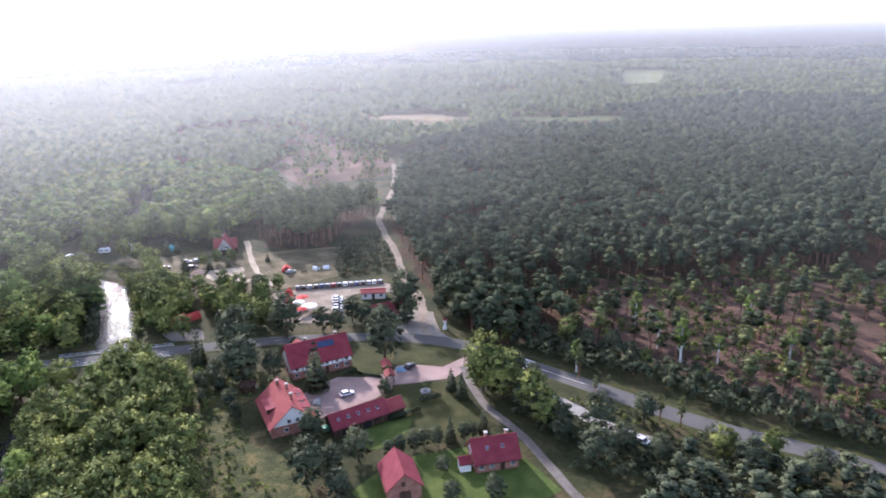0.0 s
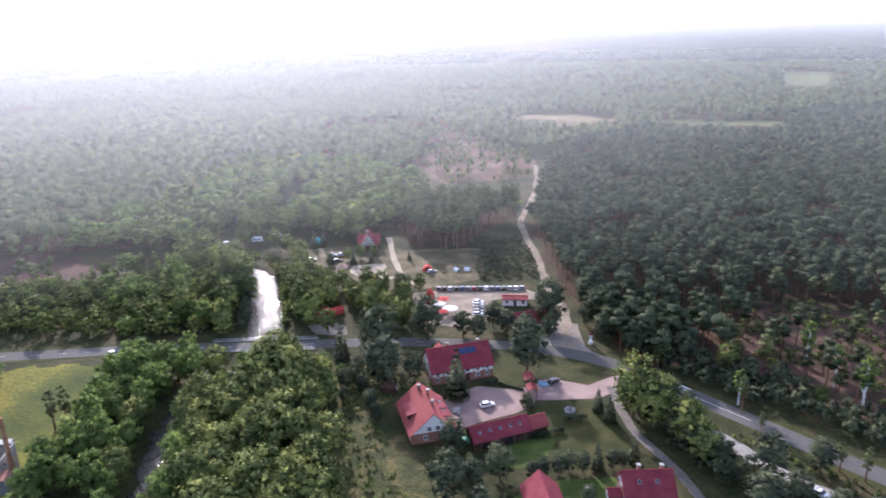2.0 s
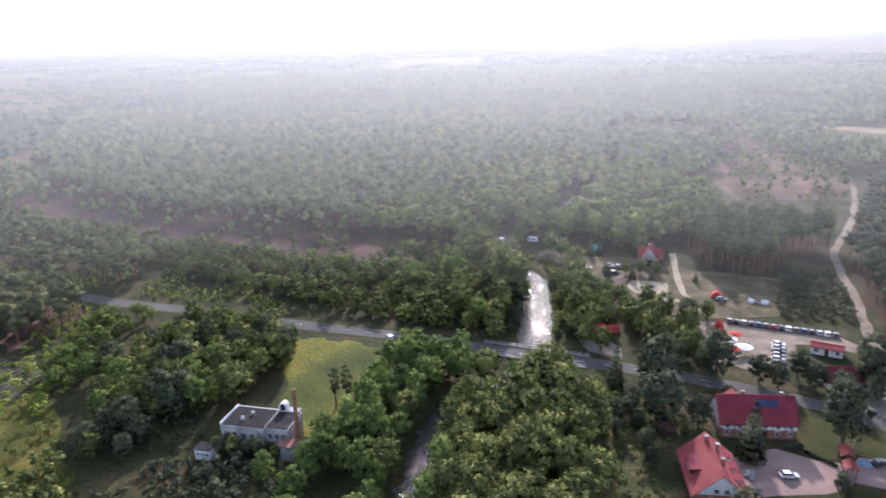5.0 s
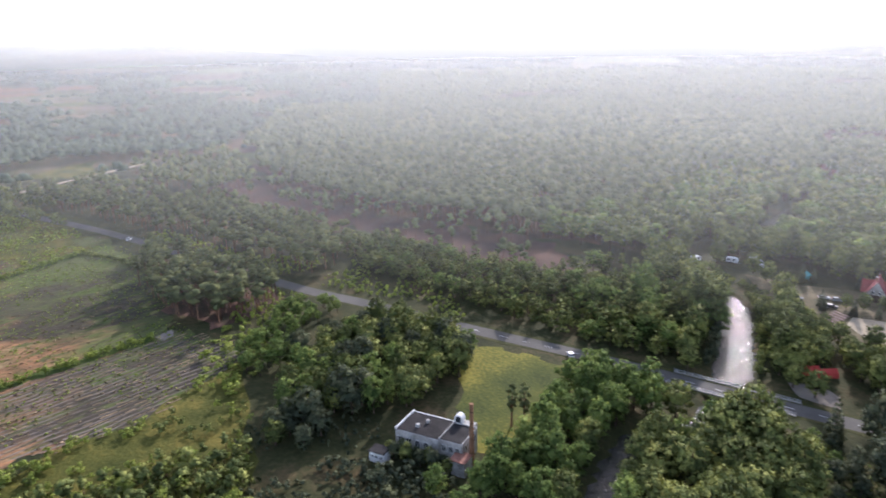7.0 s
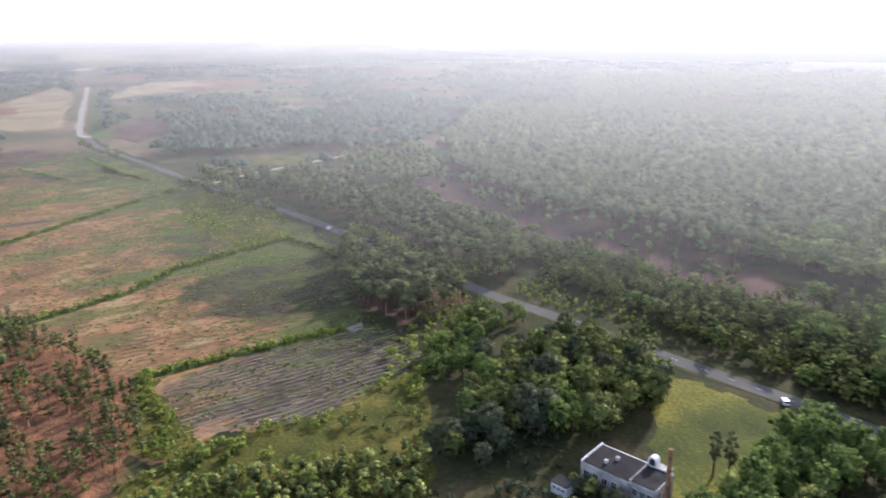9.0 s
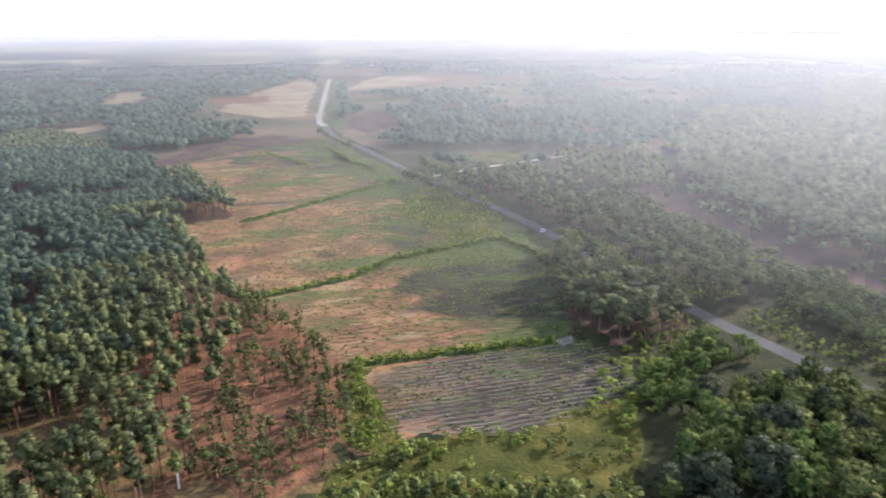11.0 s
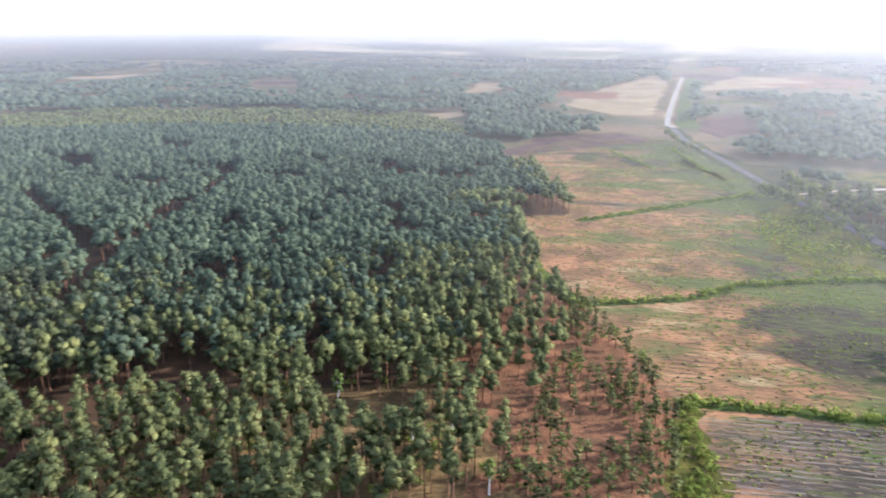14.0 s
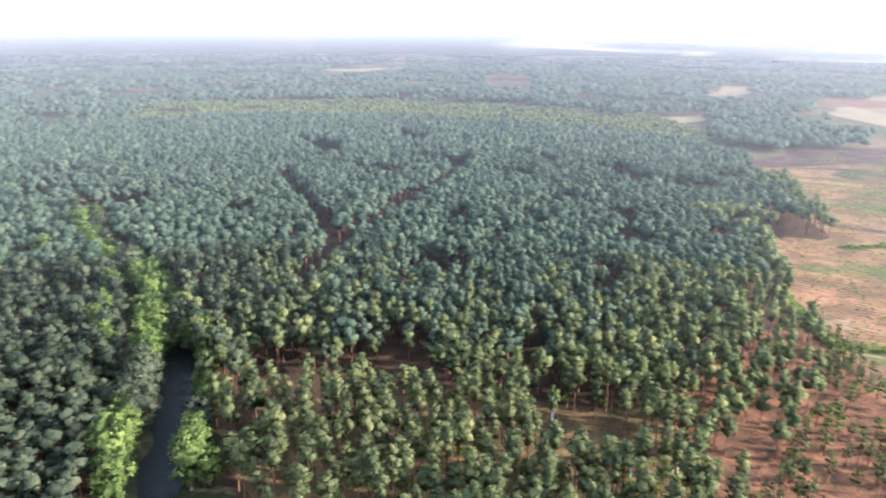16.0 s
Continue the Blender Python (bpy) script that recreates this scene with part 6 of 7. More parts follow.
set_trees(spruce, [(-172, 257, 0.5), (-181, 253, 0.45), (-184, 256, 0.5), (-204, 273, 0.6), (-201, 276, 0.5), (-187, 285, 0.6), (-166, 262, 0.4), (-152, 272, 0.35), (-38, 149, 0.5), (-126, 176, 0.85), (-82, 167, 1.1), (-44, 175, 0.55), (-40, 171, 0.6), (-31, 155.5, 0.5)], 728)
set_trees(birch, [(-208, -113, 0.75), (-214, -80, 0.6), (-204, -86, 0.6), (-196, -60, 0.6), (-10, 193, 0.75), (20, 202, 1), (31, 206, 0.7), (7, 225, 0.95), (14, 214, 0.8), (43, 231, 0.95), (52, 212, 0.8)], 729)
set_trees(lone_pine, [(-212, -64, 0.9), (-190, -66, 1), (-172.7, 109.7, 0.95), (-170, 112, 1.05)], 730)
set_trees(bright, [(-140, -335, 1), (-149, -275, 1), (-148, -296, 1), (-145, -315, 1), (-136, -290, 1), (-149, -246, 0.95), (-144, -230, 0.95), (-140, -258, 1), (-138, -213, 0.9), (-134, -242, 1), (-131, -224, 1), (-128, -250, 0.9), (-120, -222, 0.9), (-146, -190, 0.6)], 731)
set_trees(bright, [(-143, -176, 0.55), (-131, -199, 0.9), (-123, -184, 0.85), (-116, -168, 0.85), (-110, -152, 0.85), (-130, -148, 0.8), (-238, 66, 0.8), (-156, 78, 0.6), (-150, 86, 0.7), (-144, 78, 0.8), (-136, 72, 0.8), (-216, 122, 0.7), (-196, 90, 0.6)], 732)



# trees round the campsite, small ones crowding the ruin's front
wood(isle, [(-262, 284), (-240, 300), (-206, 306), (-184, 300), (-186, 292), (-206, 288), (-224, 290), (-246, 276)], 7.0, 712, (0.7, 1.0), 9.0)
for k in range(10):
    lx, ly = -9.5 + 1.9 * k, -7.2 - 1.4 * (k % 2)
    (dark if k % 3 else isle)[k % 3].set(-173.5 + 0.829 * lx - 0.559 * ly, 87.6 + 0.559 * lx + 0.829 * ly, 0.24 + 0.03 * (k % 4), 40 * k, 1.1, "young dark tree crowding the ruin's wall")
for x, y, s in ((-187, 226, 0.5), (-178, 262, 0.4), (-174, 266, 0.45), (-169, 270, 0.4), (-152, 222, 0.55), (-145, 224, 0.5), (-141, 218, 0.5), (-134, 234, 0.55), (-130, 239, 0.5), (-120, 212, 0.5), (-114, 206, 0.55)):
    isle[int(-x) % 4].set(x, y, s, x * 7, 1.0)


# broadleaf fringe of the eastern pines, trees on the sandy strip
for n, (x, y, s) in enumerate(((-50, 228, 0.7), (-45, 220, 0.6), (-39, 213, 0.65), (-33, 210, 0.55), (-27, 213, 0.65), (-21, 209, 0.5), (-14, 212, 0.6), (-8, 207, 0.45), (0, 208, 0.5), (10, 200, 0.4), (-56, 238, 0.65), (-61, 230, 0.5),
                               (27, 156, 0.6), (32, 151, 0.6), (12, 150, 0.5), (38, 158, 0.5), (46, 150, 0.6), (-22, 184, 0.4))):
    (dark if n % 3 else isle)[n % 3].set(x, y, s, 50 * n, 0.95 + 0.05 * (n % 4))


wood(isle + bright[:1], [(-192, 238), (-182, 224), (-170, 209), (-158, 194), (-150, 198), (-150, 210), (-158, 224), (-172, 240)], 6.0, 713, (0.45, 0.75), 7.0)
wood(isle, [(-146, 224), (-140, 206), (-126, 204), (-116, 212), (-126, 224)], 6.6, 714, (0.4, 0.6), 7.0)


wood(dark[:2] + isle[:1], [(-213, 62), (-200, 70), (-188, 64), (-190, 52), (-205, 52)], 6.2, 716, (0.35, 0.55))
wood(dark + bright[:1], [(-128, 173), (-112, 171), (-103, 160), (-108, 148), (-122, 156)], 6.5, 715, (0.3, 0.5))


def bank_rows():
    """Trees leaning over both banks of the narrow lower river."""
    rng = np.random.default_rng(71)
    p = RIVER_FINE
    t = np.gradient(p, axis=0)
    for (x, y), (u, v) in zip(p, t / np.linalg.norm(t, axis=1)[:, None]):
        if 84 < y < 154 or -398 < y < -152:
            for side in (-1, 1):
                o = side * (rng.uniform(2.6, 4.6) if y < -222 else rng.uniform(6.0, 7.4) + (1.8 if y < 0 else 0))
                (bright if rng.random() < (0.8 if y < 0 else 0.5) else (dark if y < 0 else isle))[rng.integers(3)].set(x - v * o, y + u * o, rng.uniform(0.6, 0.9) * ((1.35 if side > 0 else 1.1) if y < 0 else 1), rng.uniform(0, 360), rng.uniform(0.9, 1.15))


bank_rows()

# ---- houses ----


def slope_pose(x, run, eave, ridge, half, side):
    """A place on a roof slope: x along the ridge, run 0 at the ridge to 1 at the eaves; its z leaves the slope at a right angle."""
    tilt = math.degrees(math.atan2(ridge - eave, half))
    y = side * half * run
    z = ridge + (eave - ridge) * run
    return pose(x, y, z, -side * tilt, 0, 0)


def add_part(name, bm, mat, parent, m, label=""):
    ob = part(name, bm, mat, parent, label)
    ob.matrix_local = m
    return ob


def window(parent, m, w, h, cross=True):
    """A window whose face looks along local -y: frame, pane and glazing bars, sill."""
    frame_bm = bmesh.new()
    for cx, cz, sx, sz in ((0, h / 2 + 0.04, w + 0.16, 0.08), (0, -h / 2 - 0.04, w + 0.16, 0.08), (-w / 2 - 0.04, 0, 0.08, h), (w / 2 + 0.04, 0, 0.08, h)):
        box_bm(frame_bm, (cx, -0.05, cz), (sx, 0.12, sz))
    if cross:
        box_bm(frame_bm, (0, -0.05, 0), (0.07, 0.09, h))
    fr = add_part("window_frame", frame_bm, "white_wall", parent, m, "white window frame")
    part("pane", box((0, -0.02, 0), (w, 0.03, h)), "glass", fr, "dark window pane")
    return fr


def house(name, at, heading, length, width, eave, ridge, wall, roof, label, gable=None, over=0.6, windows=3, upper=False, chimneys=(), skylights=(), frieze=None, ends=True, category="house"):
    """A gabled house: ridge along local x, front to local -y."""
    root = thing(name, pose(at[0], at[1], 0.02, 0, 0, heading), label, category)
    half = width / 2
    walls = prism([(-half, -0.3), (half, -0.3), (half, eave), (0, ridge - 0.12), (-half, eave)], -length / 2, length / 2, "x")
    part("wall", walls, wall, root)
    slope = (ridge - eave) / half
    for side in (-1, 1):
        out = half + over
        pts = [(0, ridge), (side * out, ridge - slope * out), (side * out, ridge - slope * out + 0.2), (0, ridge + 0.24)]
        part("roof_slope", prism(pts, -length / 2 - over, length / 2 + over, "x"), roof, root)
        part("gutter", tube_bm(bmesh.new(), (-length / 2 - over, side * (out + 0.05), ridge - slope * out + 0.02), (length / 2 + over, side * (out + 0.05), ridge - slope * out + 0.02), 0.08, 0.08, 5), "timber", root)
    part("ridge_cap", tube_bm(bmesh.new(), (-length / 2 - over, 0, ridge + 0.2), (length / 2 + over, 0, ridge + 0.2), 0.16, 0.16, 6), roof, root)
    if gable:
        for end in (-1, 1):
            x0, x1 = end * (length / 2 + 0.003), end * (length / 2 + 0.06)
            part("gable", prism([(-half + 0.02, eave), (half - 0.02, eave), (0, ridge - 0.14)], min(x0, x1), max(x0, x1), "x"), gable, root)
    if frieze:
        for side in (-1, 1):
            part("frieze", box((0, side * (half + 0.03), eave - 1.1), (length, 0.06, 1.7)), frieze, root)
            part("end_frieze", box((side * (length / 2 + 0.03), 0, eave - 1.0), (0.06, width, 1.96)), frieze, root)
            for k in range(int(length / 1.55) + 1):
                part("timber_post", box((k * 1.55 - length / 2 + 0.2, side * (half + 0.08), eave - 1.1), (0.22, 0.05, 1.7)), "timber", root)
    for k in range(windows):
        x = (k + 0.5) / windows * length - length / 2
        for side in (-1, 1):
            if k == windows // 2 and side == -1:
                door = part("door", box((x, -half - 0.04, 1.05), (1.1, 0.08, 2.1)), "timber", root, "dark wooden house door")
                part("door_handle", box((x + 0.42, -half - 0.1, 1.05), (0.05, 0.06, 0.16)), "metal", door)
            else:
                window(root, pose(x, side * half, 1.5, 0, 0, 0 if side < 0 else 180), 1.0, 1.2)
            if frieze:
                window(root, pose(x, side * (half + 0.06), eave - 1.1, 0, 0, 0 if side < 0 else 180), 1.0, 0.8)
    for end in (-1, 1):
        face = end * (length / 2 + (0.06 if gable else 0))
        for y in ((-1.1, 1.1) if width > 7 else (0,)) if ends else ():
            if ridge - eave > 2.4:
                window(root, pose(face, y, eave + 0.9, 0, 0, 90 * end), 0.9, 1.1)
            window(root, pose(end * length / 2, y * 1.8, 1.6, 0, 0, 90 * end), 0.9, 1.2)
    for x, y in chimneys:
        top = ridge + 1.0
        base = ridge - abs(y) * slope - 0.4
        stack = part("chimney", box((x, y, (base + top) / 2), (0.7, 0.7, top - base)), "brick", root, "red brick chimney")
        part("cap", box((x, y, top + 0.06), (0.9, 0.9, 0.14)), "concrete", stack)
    for x, run, side in skylights:
        fr = add_part("skylight", box((0, 0, 0.22), (0.7, 0.9, 0.12)), "metal", root, slope_pose(x, run, eave, ridge, half, side))
        part("pane", box((0, 0, 0.29), (0.56, 0.76, 0.03)), "glass", fr)
    return root


def dormer(root, x, side, eave, ridge, half, w, roof, front="white_wall", shed=False, run_out=0.82, up=1.5):
    """A small roofed window house on a slope, looking out over the eaves."""
    y0, y1 = half * 0.25, half * run_out
    zf = ridge - (ridge - eave) * run_out
    body = prism([(y0, zf - 0.2), (y1, zf - 0.2), (y1, zf + up), (y0, zf + up)], x - w / 2, x + w / 2, "x")
    if side < 0:
        body.transform(Matrix.Diagonal((1, -1, 1, 1)))
        bmesh.ops.recalc_face_normals(body, faces=body.faces)
    d = part("dormer", body, front, root, "white-fronted dormer")
    if shed:
        pts = [(y0 - 0.9, zf + up + 0.55), (y1 + 0.45, zf + up - 0.12), (y1 + 0.45, zf + up + 0.06), (y0 - 0.9, zf + up + 0.75)]
        top = prism(pts, x - w / 2 - 0.3, x + w / 2 + 0.3, "x")
    else:
        pts = [(-w / 2 - 0.3, zf + up - 0.25), (0, zf + up + w * 0.42), (w / 2 + 0.3, zf + up - 0.25), (w / 2 + 0.3, zf + up - 0.05), (0, zf + up + w * 0.42 + 0.2), (-w / 2 - 0.3, zf + up - 0.05)]
        top = prism([(x + a, b) for a, b in pts], y0 - 1.2, y1 + 0.4, "y")
    if side < 0:
        top.transform(Matrix.Diagonal((1, -1, 1, 1)))
        bmesh.ops.recalc_face_normals(top, faces=top.faces)
    part("dormer_roof", top, roof, d)
    window_ob = window(root, pose(x, side * y1, zf + up * 0.5, 0, 0, 0 if side < 0 else 180), w * 0.45, up * 0.55)
    return window_ob


# hotel at the road: long brick house, white upper band, solar panel
hotel = house("hotel", (-88.0, 181.0), 41.5, 18.5, 10.4, 4.4, 9.2, "brick", "roof", "long brick hotel with white upper band and red roof", gable="white_wall", windows=6, frieze="white_wall", chimneys=((-3.0, 0.4), (6.5, 0.2)), category="hotel")
add_part("solar_panel", box((0, 0, 0.3), (5.2, 1.9, 0.08)), "solar", hotel, slope_pose(2.6, 0.3, 4.4, 9.2, 5.2, -1), "blue solar panel")
dormer(hotel, -4.5, 1, 4.4, 9.2, 5.2, 4.2, "roof_orange", up=1.6)
# guest house: ridge towards the camera side, white gables, dormers
guest = house("guest_house", (-83.8, 151.2), 129.8, 16.5, 11.6, 3.0, 8.0, "brick", "roof_orange", "brick guest house with white gables and orange-red roof", gable="white_wall", windows=4, chimneys=((5.6, 0.6), (2.4, -1.2), (-3.4, -1.0)))
for x in (-4.6, -0.4, 3.8):
    dormer(guest, x, -1, 3.0, 8.0, 5.8, 2.3, "roof", shed=True, up=1.35)
dormer(guest, 0.6, 1, 3.0, 8.0, 5.8, 6.0, "roof", front="timber", shed=True, up=1.7, run_out=0.9)
# long stable
stable = house("stable", (-64.2, 152.6), 46.0, 15.2, 6.2, 2.7, 5.0, "timber", "roof", "long dark timber stable with red roof and skylights", windows=0, ends=False, skylights=tuple((x, 0.5, -1) for x in (-5.8, -3.0, -0.2, 2.6, 5.2)), category="stable")
for x in (-6.0, -3.0, 0.0, 3.0, 6.0):
    part("post", box((x, -3.2, 1.3), (0.24, 0.24, 2.7)), "bark", stable)
# black panels painted in for the shade inside the open front
part("opening_shade_panel", box((-4.5, -3.13, 1.1), (2.2, 0.1, 2.2)), "tar", stable, "dark panel standing for the shade of the open stable front")
part("opening_shade_panel", box((1.5, -3.13, 1.1), (2.2, 0.1, 2.2)), "tar", stable, "dark panel standing for the shade of the open stable front")
annex = house("stable_annex", (-57.0, 160.2), 46.0, 4.6, 5.0, 2.3, 4.0, "timber", "roof_orange", "low stable annex with orange-red roof", windows=1, over=0.5, category="annex")
# barn and cottage
barn = house("barn", (-45.0, 129.4), 120.0, 10.2, 7.6, 3.4, 6.9, "brick", "roof", "brick barn with a steep red roof", windows=0, ends=False, over=0.45, category="barn")
for end in (-1, 1):
    part("hatch", box((end * 5.13, 0.3, 4.3), (0.12, 0.9, 1.1)), "timber", barn, "dark timber loft hatch")
    part("gate", box((end * 5.13, 0, 1.25), (0.14, 2.6, 2.5)), "timber", barn, "dark timber barn gate")
cottage = house("cottage", (-26.2, 143.4), 26.8, 10.4, 7.2, 3.0, 6.8, "brick", "roof", "brick cottage with red roof and white gable", gable="white_wall", windows=4, chimneys=((-1.6, 0.8), (3.4, 0.5)), skylights=((-2.0, 0.45, -1), (1.8, 0.45, -1)), category="cottage")
porch = house("porch", (-32.3, 139.2), 26.8, 2.6, 2.8, 2.2, 3.2, "white_wall", "roof", "small white porch with red roof", windows=0, over=0.25, category="porch")
# across the road
house("roadside_house", (-79.5, 222.5), 40.0, 12.0, 8.0, 2.6, 5.2, "white_wall", "roof", "white house with a red roof behind trees", windows=3, category="house")
house("kiosk", (-90.5, 240.0), 18.0, 9.0, 4.6, 2.5, 3.1, "white_wall", "roof_orange", "low white kiosk with orange roof", windows=3, over=0.4, category="kiosk")
house("camp_house", (-178.0, 280.5), 117.0, 8.6, 7.4, 2.8, 8.2, "timber", "roof", "dark timber camp house with a steep red roof", gable="old_wall", windows=3, chimneys=((-1.5, 0.6),), category="house")
house("camp_house_wing", (-179.0, 282.5), 27.0, 10.2, 5.6, 2.8, 6.4, "timber", "roof_orange", "timber cross wing of the camp house", windows=3, over=0.4, category="annex")
house("cabin", (-18.5, 172.5), 60.0, 4.4, 3.6, 2.2, 3.6, "white_wall", "roof", "small cabin with a red roof under trees", windows=1, over=0.35, category="cabin")
house("shed", (-101.5, 163.0), 20.0, 4.0, 3.0, 2.0, 2.9, "timber", "timber", "small weathered timber shed", windows=0, over=0.3, category="shed")


def gatehouse():
    """A covered timber gate with two small orange roofs."""
    root = thing("covered_gate", pose(-64.2, 178.6, 0.06, 0, 0, -62), "timber gate with a row of small orange-red roofs", "gate")
    for k, (x, w, z) in enumerate(((-3.0, 4.6, 2.9), (2.6, 4.0, 2.5))):
        for side in (-1, 1):
            pts = [(0, z + 0.9), (side * 1.5, z), (side * 1.5, z + 0.14), (0, z + 1.06)]
            part("roof_slope", prism(pts, x - w / 2, x + w / 2, "x"), "roof_orange", root)
        for px in (x - w / 2 + 0.4, x + w / 2 - 0.4):
            for y in (-1.0, 1.0):
                part("post", box((px, y, z / 2 + 0.05), (0.2, 0.2, z)), "timber", root)


gatehouse()


def ruin():
    """A derelict flat-roofed factory: parapets, higher block, roof turret, brick stack."""
    root = thing("derelict_factory", pose(-173.5, 87.6, 0.1, 0, 0, 34), "derelict white flat-roofed factory with stained walls", "ruin")
    part("wall", box((-2.6, 0, 2.9), (13.0, 9.6, 5.8)), "old_wall", root)
    part("roof", box((-2.6, 0, 5.86), (12.4, 9.0, 0.12)), "tar", root, "black tar roof")
    for x, y, sx, sy, h in ((-9.0, 0, 0.3, 9.6, 0.55), (-2.6, 4.65, 13.0, 0.25, 0.2)):
        part("parapet", box((x, y, 5.8 + h / 2), (sx, sy, h)), "white_wall", root)
    part("tall_block", box((6.4, -0.6, 3.1), (6.4, 8.4, 6.2)), "old_wall", root)
    part("tall_roof", box((6.4, -0.6, 6.26), (5.8, 7.8, 0.12)), "tar", root)
    for x, y, sx, sy in ((3.3, -0.6, 0.3, 8.4), (9.5, -0.6, 0.3, 8.4), (6.4, 3.5, 6.4, 0.3)):
        part("parapet", box((x, y, 6.42), (sx * 0.9, sy, 0.42)), "old_wall", root)
    part("back_block", box((6.0, 4.6, 3.2), (5.0, 2.6, 6.4)), "old_wall", root)
    turret = prism([(-1.1, 0)] + [(1.1 * math.cos(a), 1.5 + 1.1 * math.sin(a)) for a in np.linspace(math.pi, 0, 9)] + [(1.1, 0)], -0.9, 0.9, "y")
    add_part("roof_turret", turret, "white_wall", root, pose(4.4, 4.4, 6.1))
    part("turret_opening", prism([(-0.7 + 4.4, 6.5)] + [(4.4 + 0.7 * math.cos(a), 7.6 + 0.7 * math.sin(a)) for a in np.linspace(math.pi, 0, 7)] + [(0.7 + 4.4, 6.5)], 3.44, 3.5, "y"), "glass", root)
    for x, y in ((-3.0, 1.2), (-4.4, -1.6)):
        part("vent", box((x, y, 6.3), (0.8, 0.8, 0.9)), "old_wall", root)
    for x in (-7.6, -5.2, -2.8, -0.4):
        window(root, pose(x, -4.8, 3.4), 1.3, 1.6)
    for x in (4.6, 6.4, 8.2):
        window(root, pose(x, -4.8, 4.2), 1.1, 1.6)
    for y in (-3, -0.5, 2):
        window(root, pose(9.6, y, 4.6, 0, 0, 90), 1.1, 1.6)
    part("low_annex", box((9.8, -6.2, 1.9), (4.0, 4.2, 3.8)), "old_wall", root)
    part("annex_roof", box((9.8, -6.2, 3.86), (4.3, 4.5, 0.14)), "brick", root, "broken pale red roofing")
    stack = thing("brick_chimney", pose(-162.3, 91.2, 0), "tall slender orange brick factory chimney", "chimney")
    shaft = bmesh.new()
    tube_bm(shaft, (0, 0, -0.1), (0, 0, 17.0), 0.7, 0.42, 12)
    part("shaft", shaft, "brick_stack", stack)
    part("collar", tube_bm(bmesh.new(), (0, 0, 16.4), (0, 0, 17.2), 0.5, 0.5, 12), "brick_stack", stack)
    for z in (4, 8, 12, 15):
        part("iron_band", tube_bm(bmesh.new(), (0, 0, z), (0, 0, z + 0.15), 0.72 - z * 0.0165, 0.72 - z * 0.0165, 12), "timber", stack)
    hut = thing("concrete_hut", pose(-176.2, 73.2, 0.1, 0, 0, 34), "small flat-roofed white hut among bushes", "hut")
    part("wall", box((0, 0, 1.4), (4.2, 3.2, 2.8)), "white_wall", hut)
    part("roof", box((0, 0, 2.88), (4.6, 3.6, 0.16)), "tar", hut)
    for x in (-1.2, 0, 1.2):
        window(hut, pose(x, -1.6, 1.7), 0.7, 0.7)


M["brick_stack"] = material("orange_stack_brick", (0.2, 0.1, 0.055), (0.34, 0.19, 0.11), 0.9, 0.4, 5, 0.02)
ruin()


def shrine():
    root = thing("wayside_shrine", pose(-56.0, 216.0, 0) @ Matrix.Diagonal((0.78, 0.78, 0.85, 1)), "white wayside shrine with a small red roof", "shrine")
    part("plinth", box((0, 0, 0.5), (1.5, 1.5, 1.0)), "white_wall", root)
    part("shaft", box((0, 0, 2.0), (0.9, 0.9, 2.2), 0, 0.85), "white_wall", root)
    part("niche", box((0, 0, 3.5), (1.2, 1.2, 0.9)), "white_wall", root)
    part("roof", box((0, 0, 4.35), (1.7, 1.7, 0.8), 0, 0.15), "roof", root)


shrine()

# ---- cars ----


def car_kind(colour):
    """A parked hatchback, nose to local +x."""
    root = thing("car", pose(0, 0, 0), colour + " parked car with dark windows", "car", "parked cars")
    body = prism([(-2.05, 0.3), (2.05, 0.3), (2.1, 0.62), (1.95, 0.82), (0.95, 0.95), (-1.95, 0.98), (-2.1, 0.7)], -0.86, 0.86, "y")
    bmesh.ops.bevel(body, geom=[e for e in body.edges], offset=0.07, segments=1, affect="EDGES")
    part("body", body, "car_" + colour, root)
    glass = prism([(-1.85, 0.95), (1.0, 0.93), (0.35, 1.38), (-1.5, 1.42)], -0.76, 0.76, "y")
    part("windows", glass, "glass", root, "dark tinted car windows")
    top = prism([(-1.5, 1.4), (0.35, 1.36), (0.2, 1.45), (-1.35, 1.5)], -0.74, 0.74, "y")
    part("roof", top, "car_" + colour, root)
    for x in (-1.3, 1.3):
        for y in (-0.8, 0.8):
            w = part("wheel", tube_bm(bmesh.new(), (x, y - 0.1, 0.32), (x, y + 0.1, 0.32), 0.32, 0.32, 10), "rubber", root)
            part("rim", tube_bm(bmesh.new(), (x, y - 0.11, 0.32), (x, y + 0.11, 0.32), 0.18, 0.18, 8), "metal", w)
    for y in (-0.6, 0.6):
        part("headlight", box((2.04, y, 0.68), (0.08, 0.32, 0.14)), "lamp_glass", root)
        part("tail_light", box((-2.08, y, 0.75), (0.06, 0.3, 0.16)), "red_cloth", root)
    return root


cars = {}


def park(colour, x, y, heading, label="", z=0.29):
    m = pose(x, y, z * LAYER, 0, 0, heading)
    if colour not in cars:
        cars[colour] = car_kind(colour)
        ob = cars[colour]
        ob.matrix_world = m
    else:
        ob = copy_thing(cars[colour], m)
    return tagged(ob, label) if label else ob


row = ["grey", "black", "silver", "black", "blue", "grey", "red", "black", "white", "grey", "blue", "black", "silver", "white", "grey"]
for n, colour in enumerate(row):
    s = n / (len(row) - 1)
    park(colour, -123.5 + 30.5 * s, 242.6 + 12.6 * s, 112)
for n, colour in enumerate(["white", "silver", "black", "grey", "silver", "black"]):
    park(colour, -103.4 + 1.1 * n, 235.0 - 2.7 * n, 22)
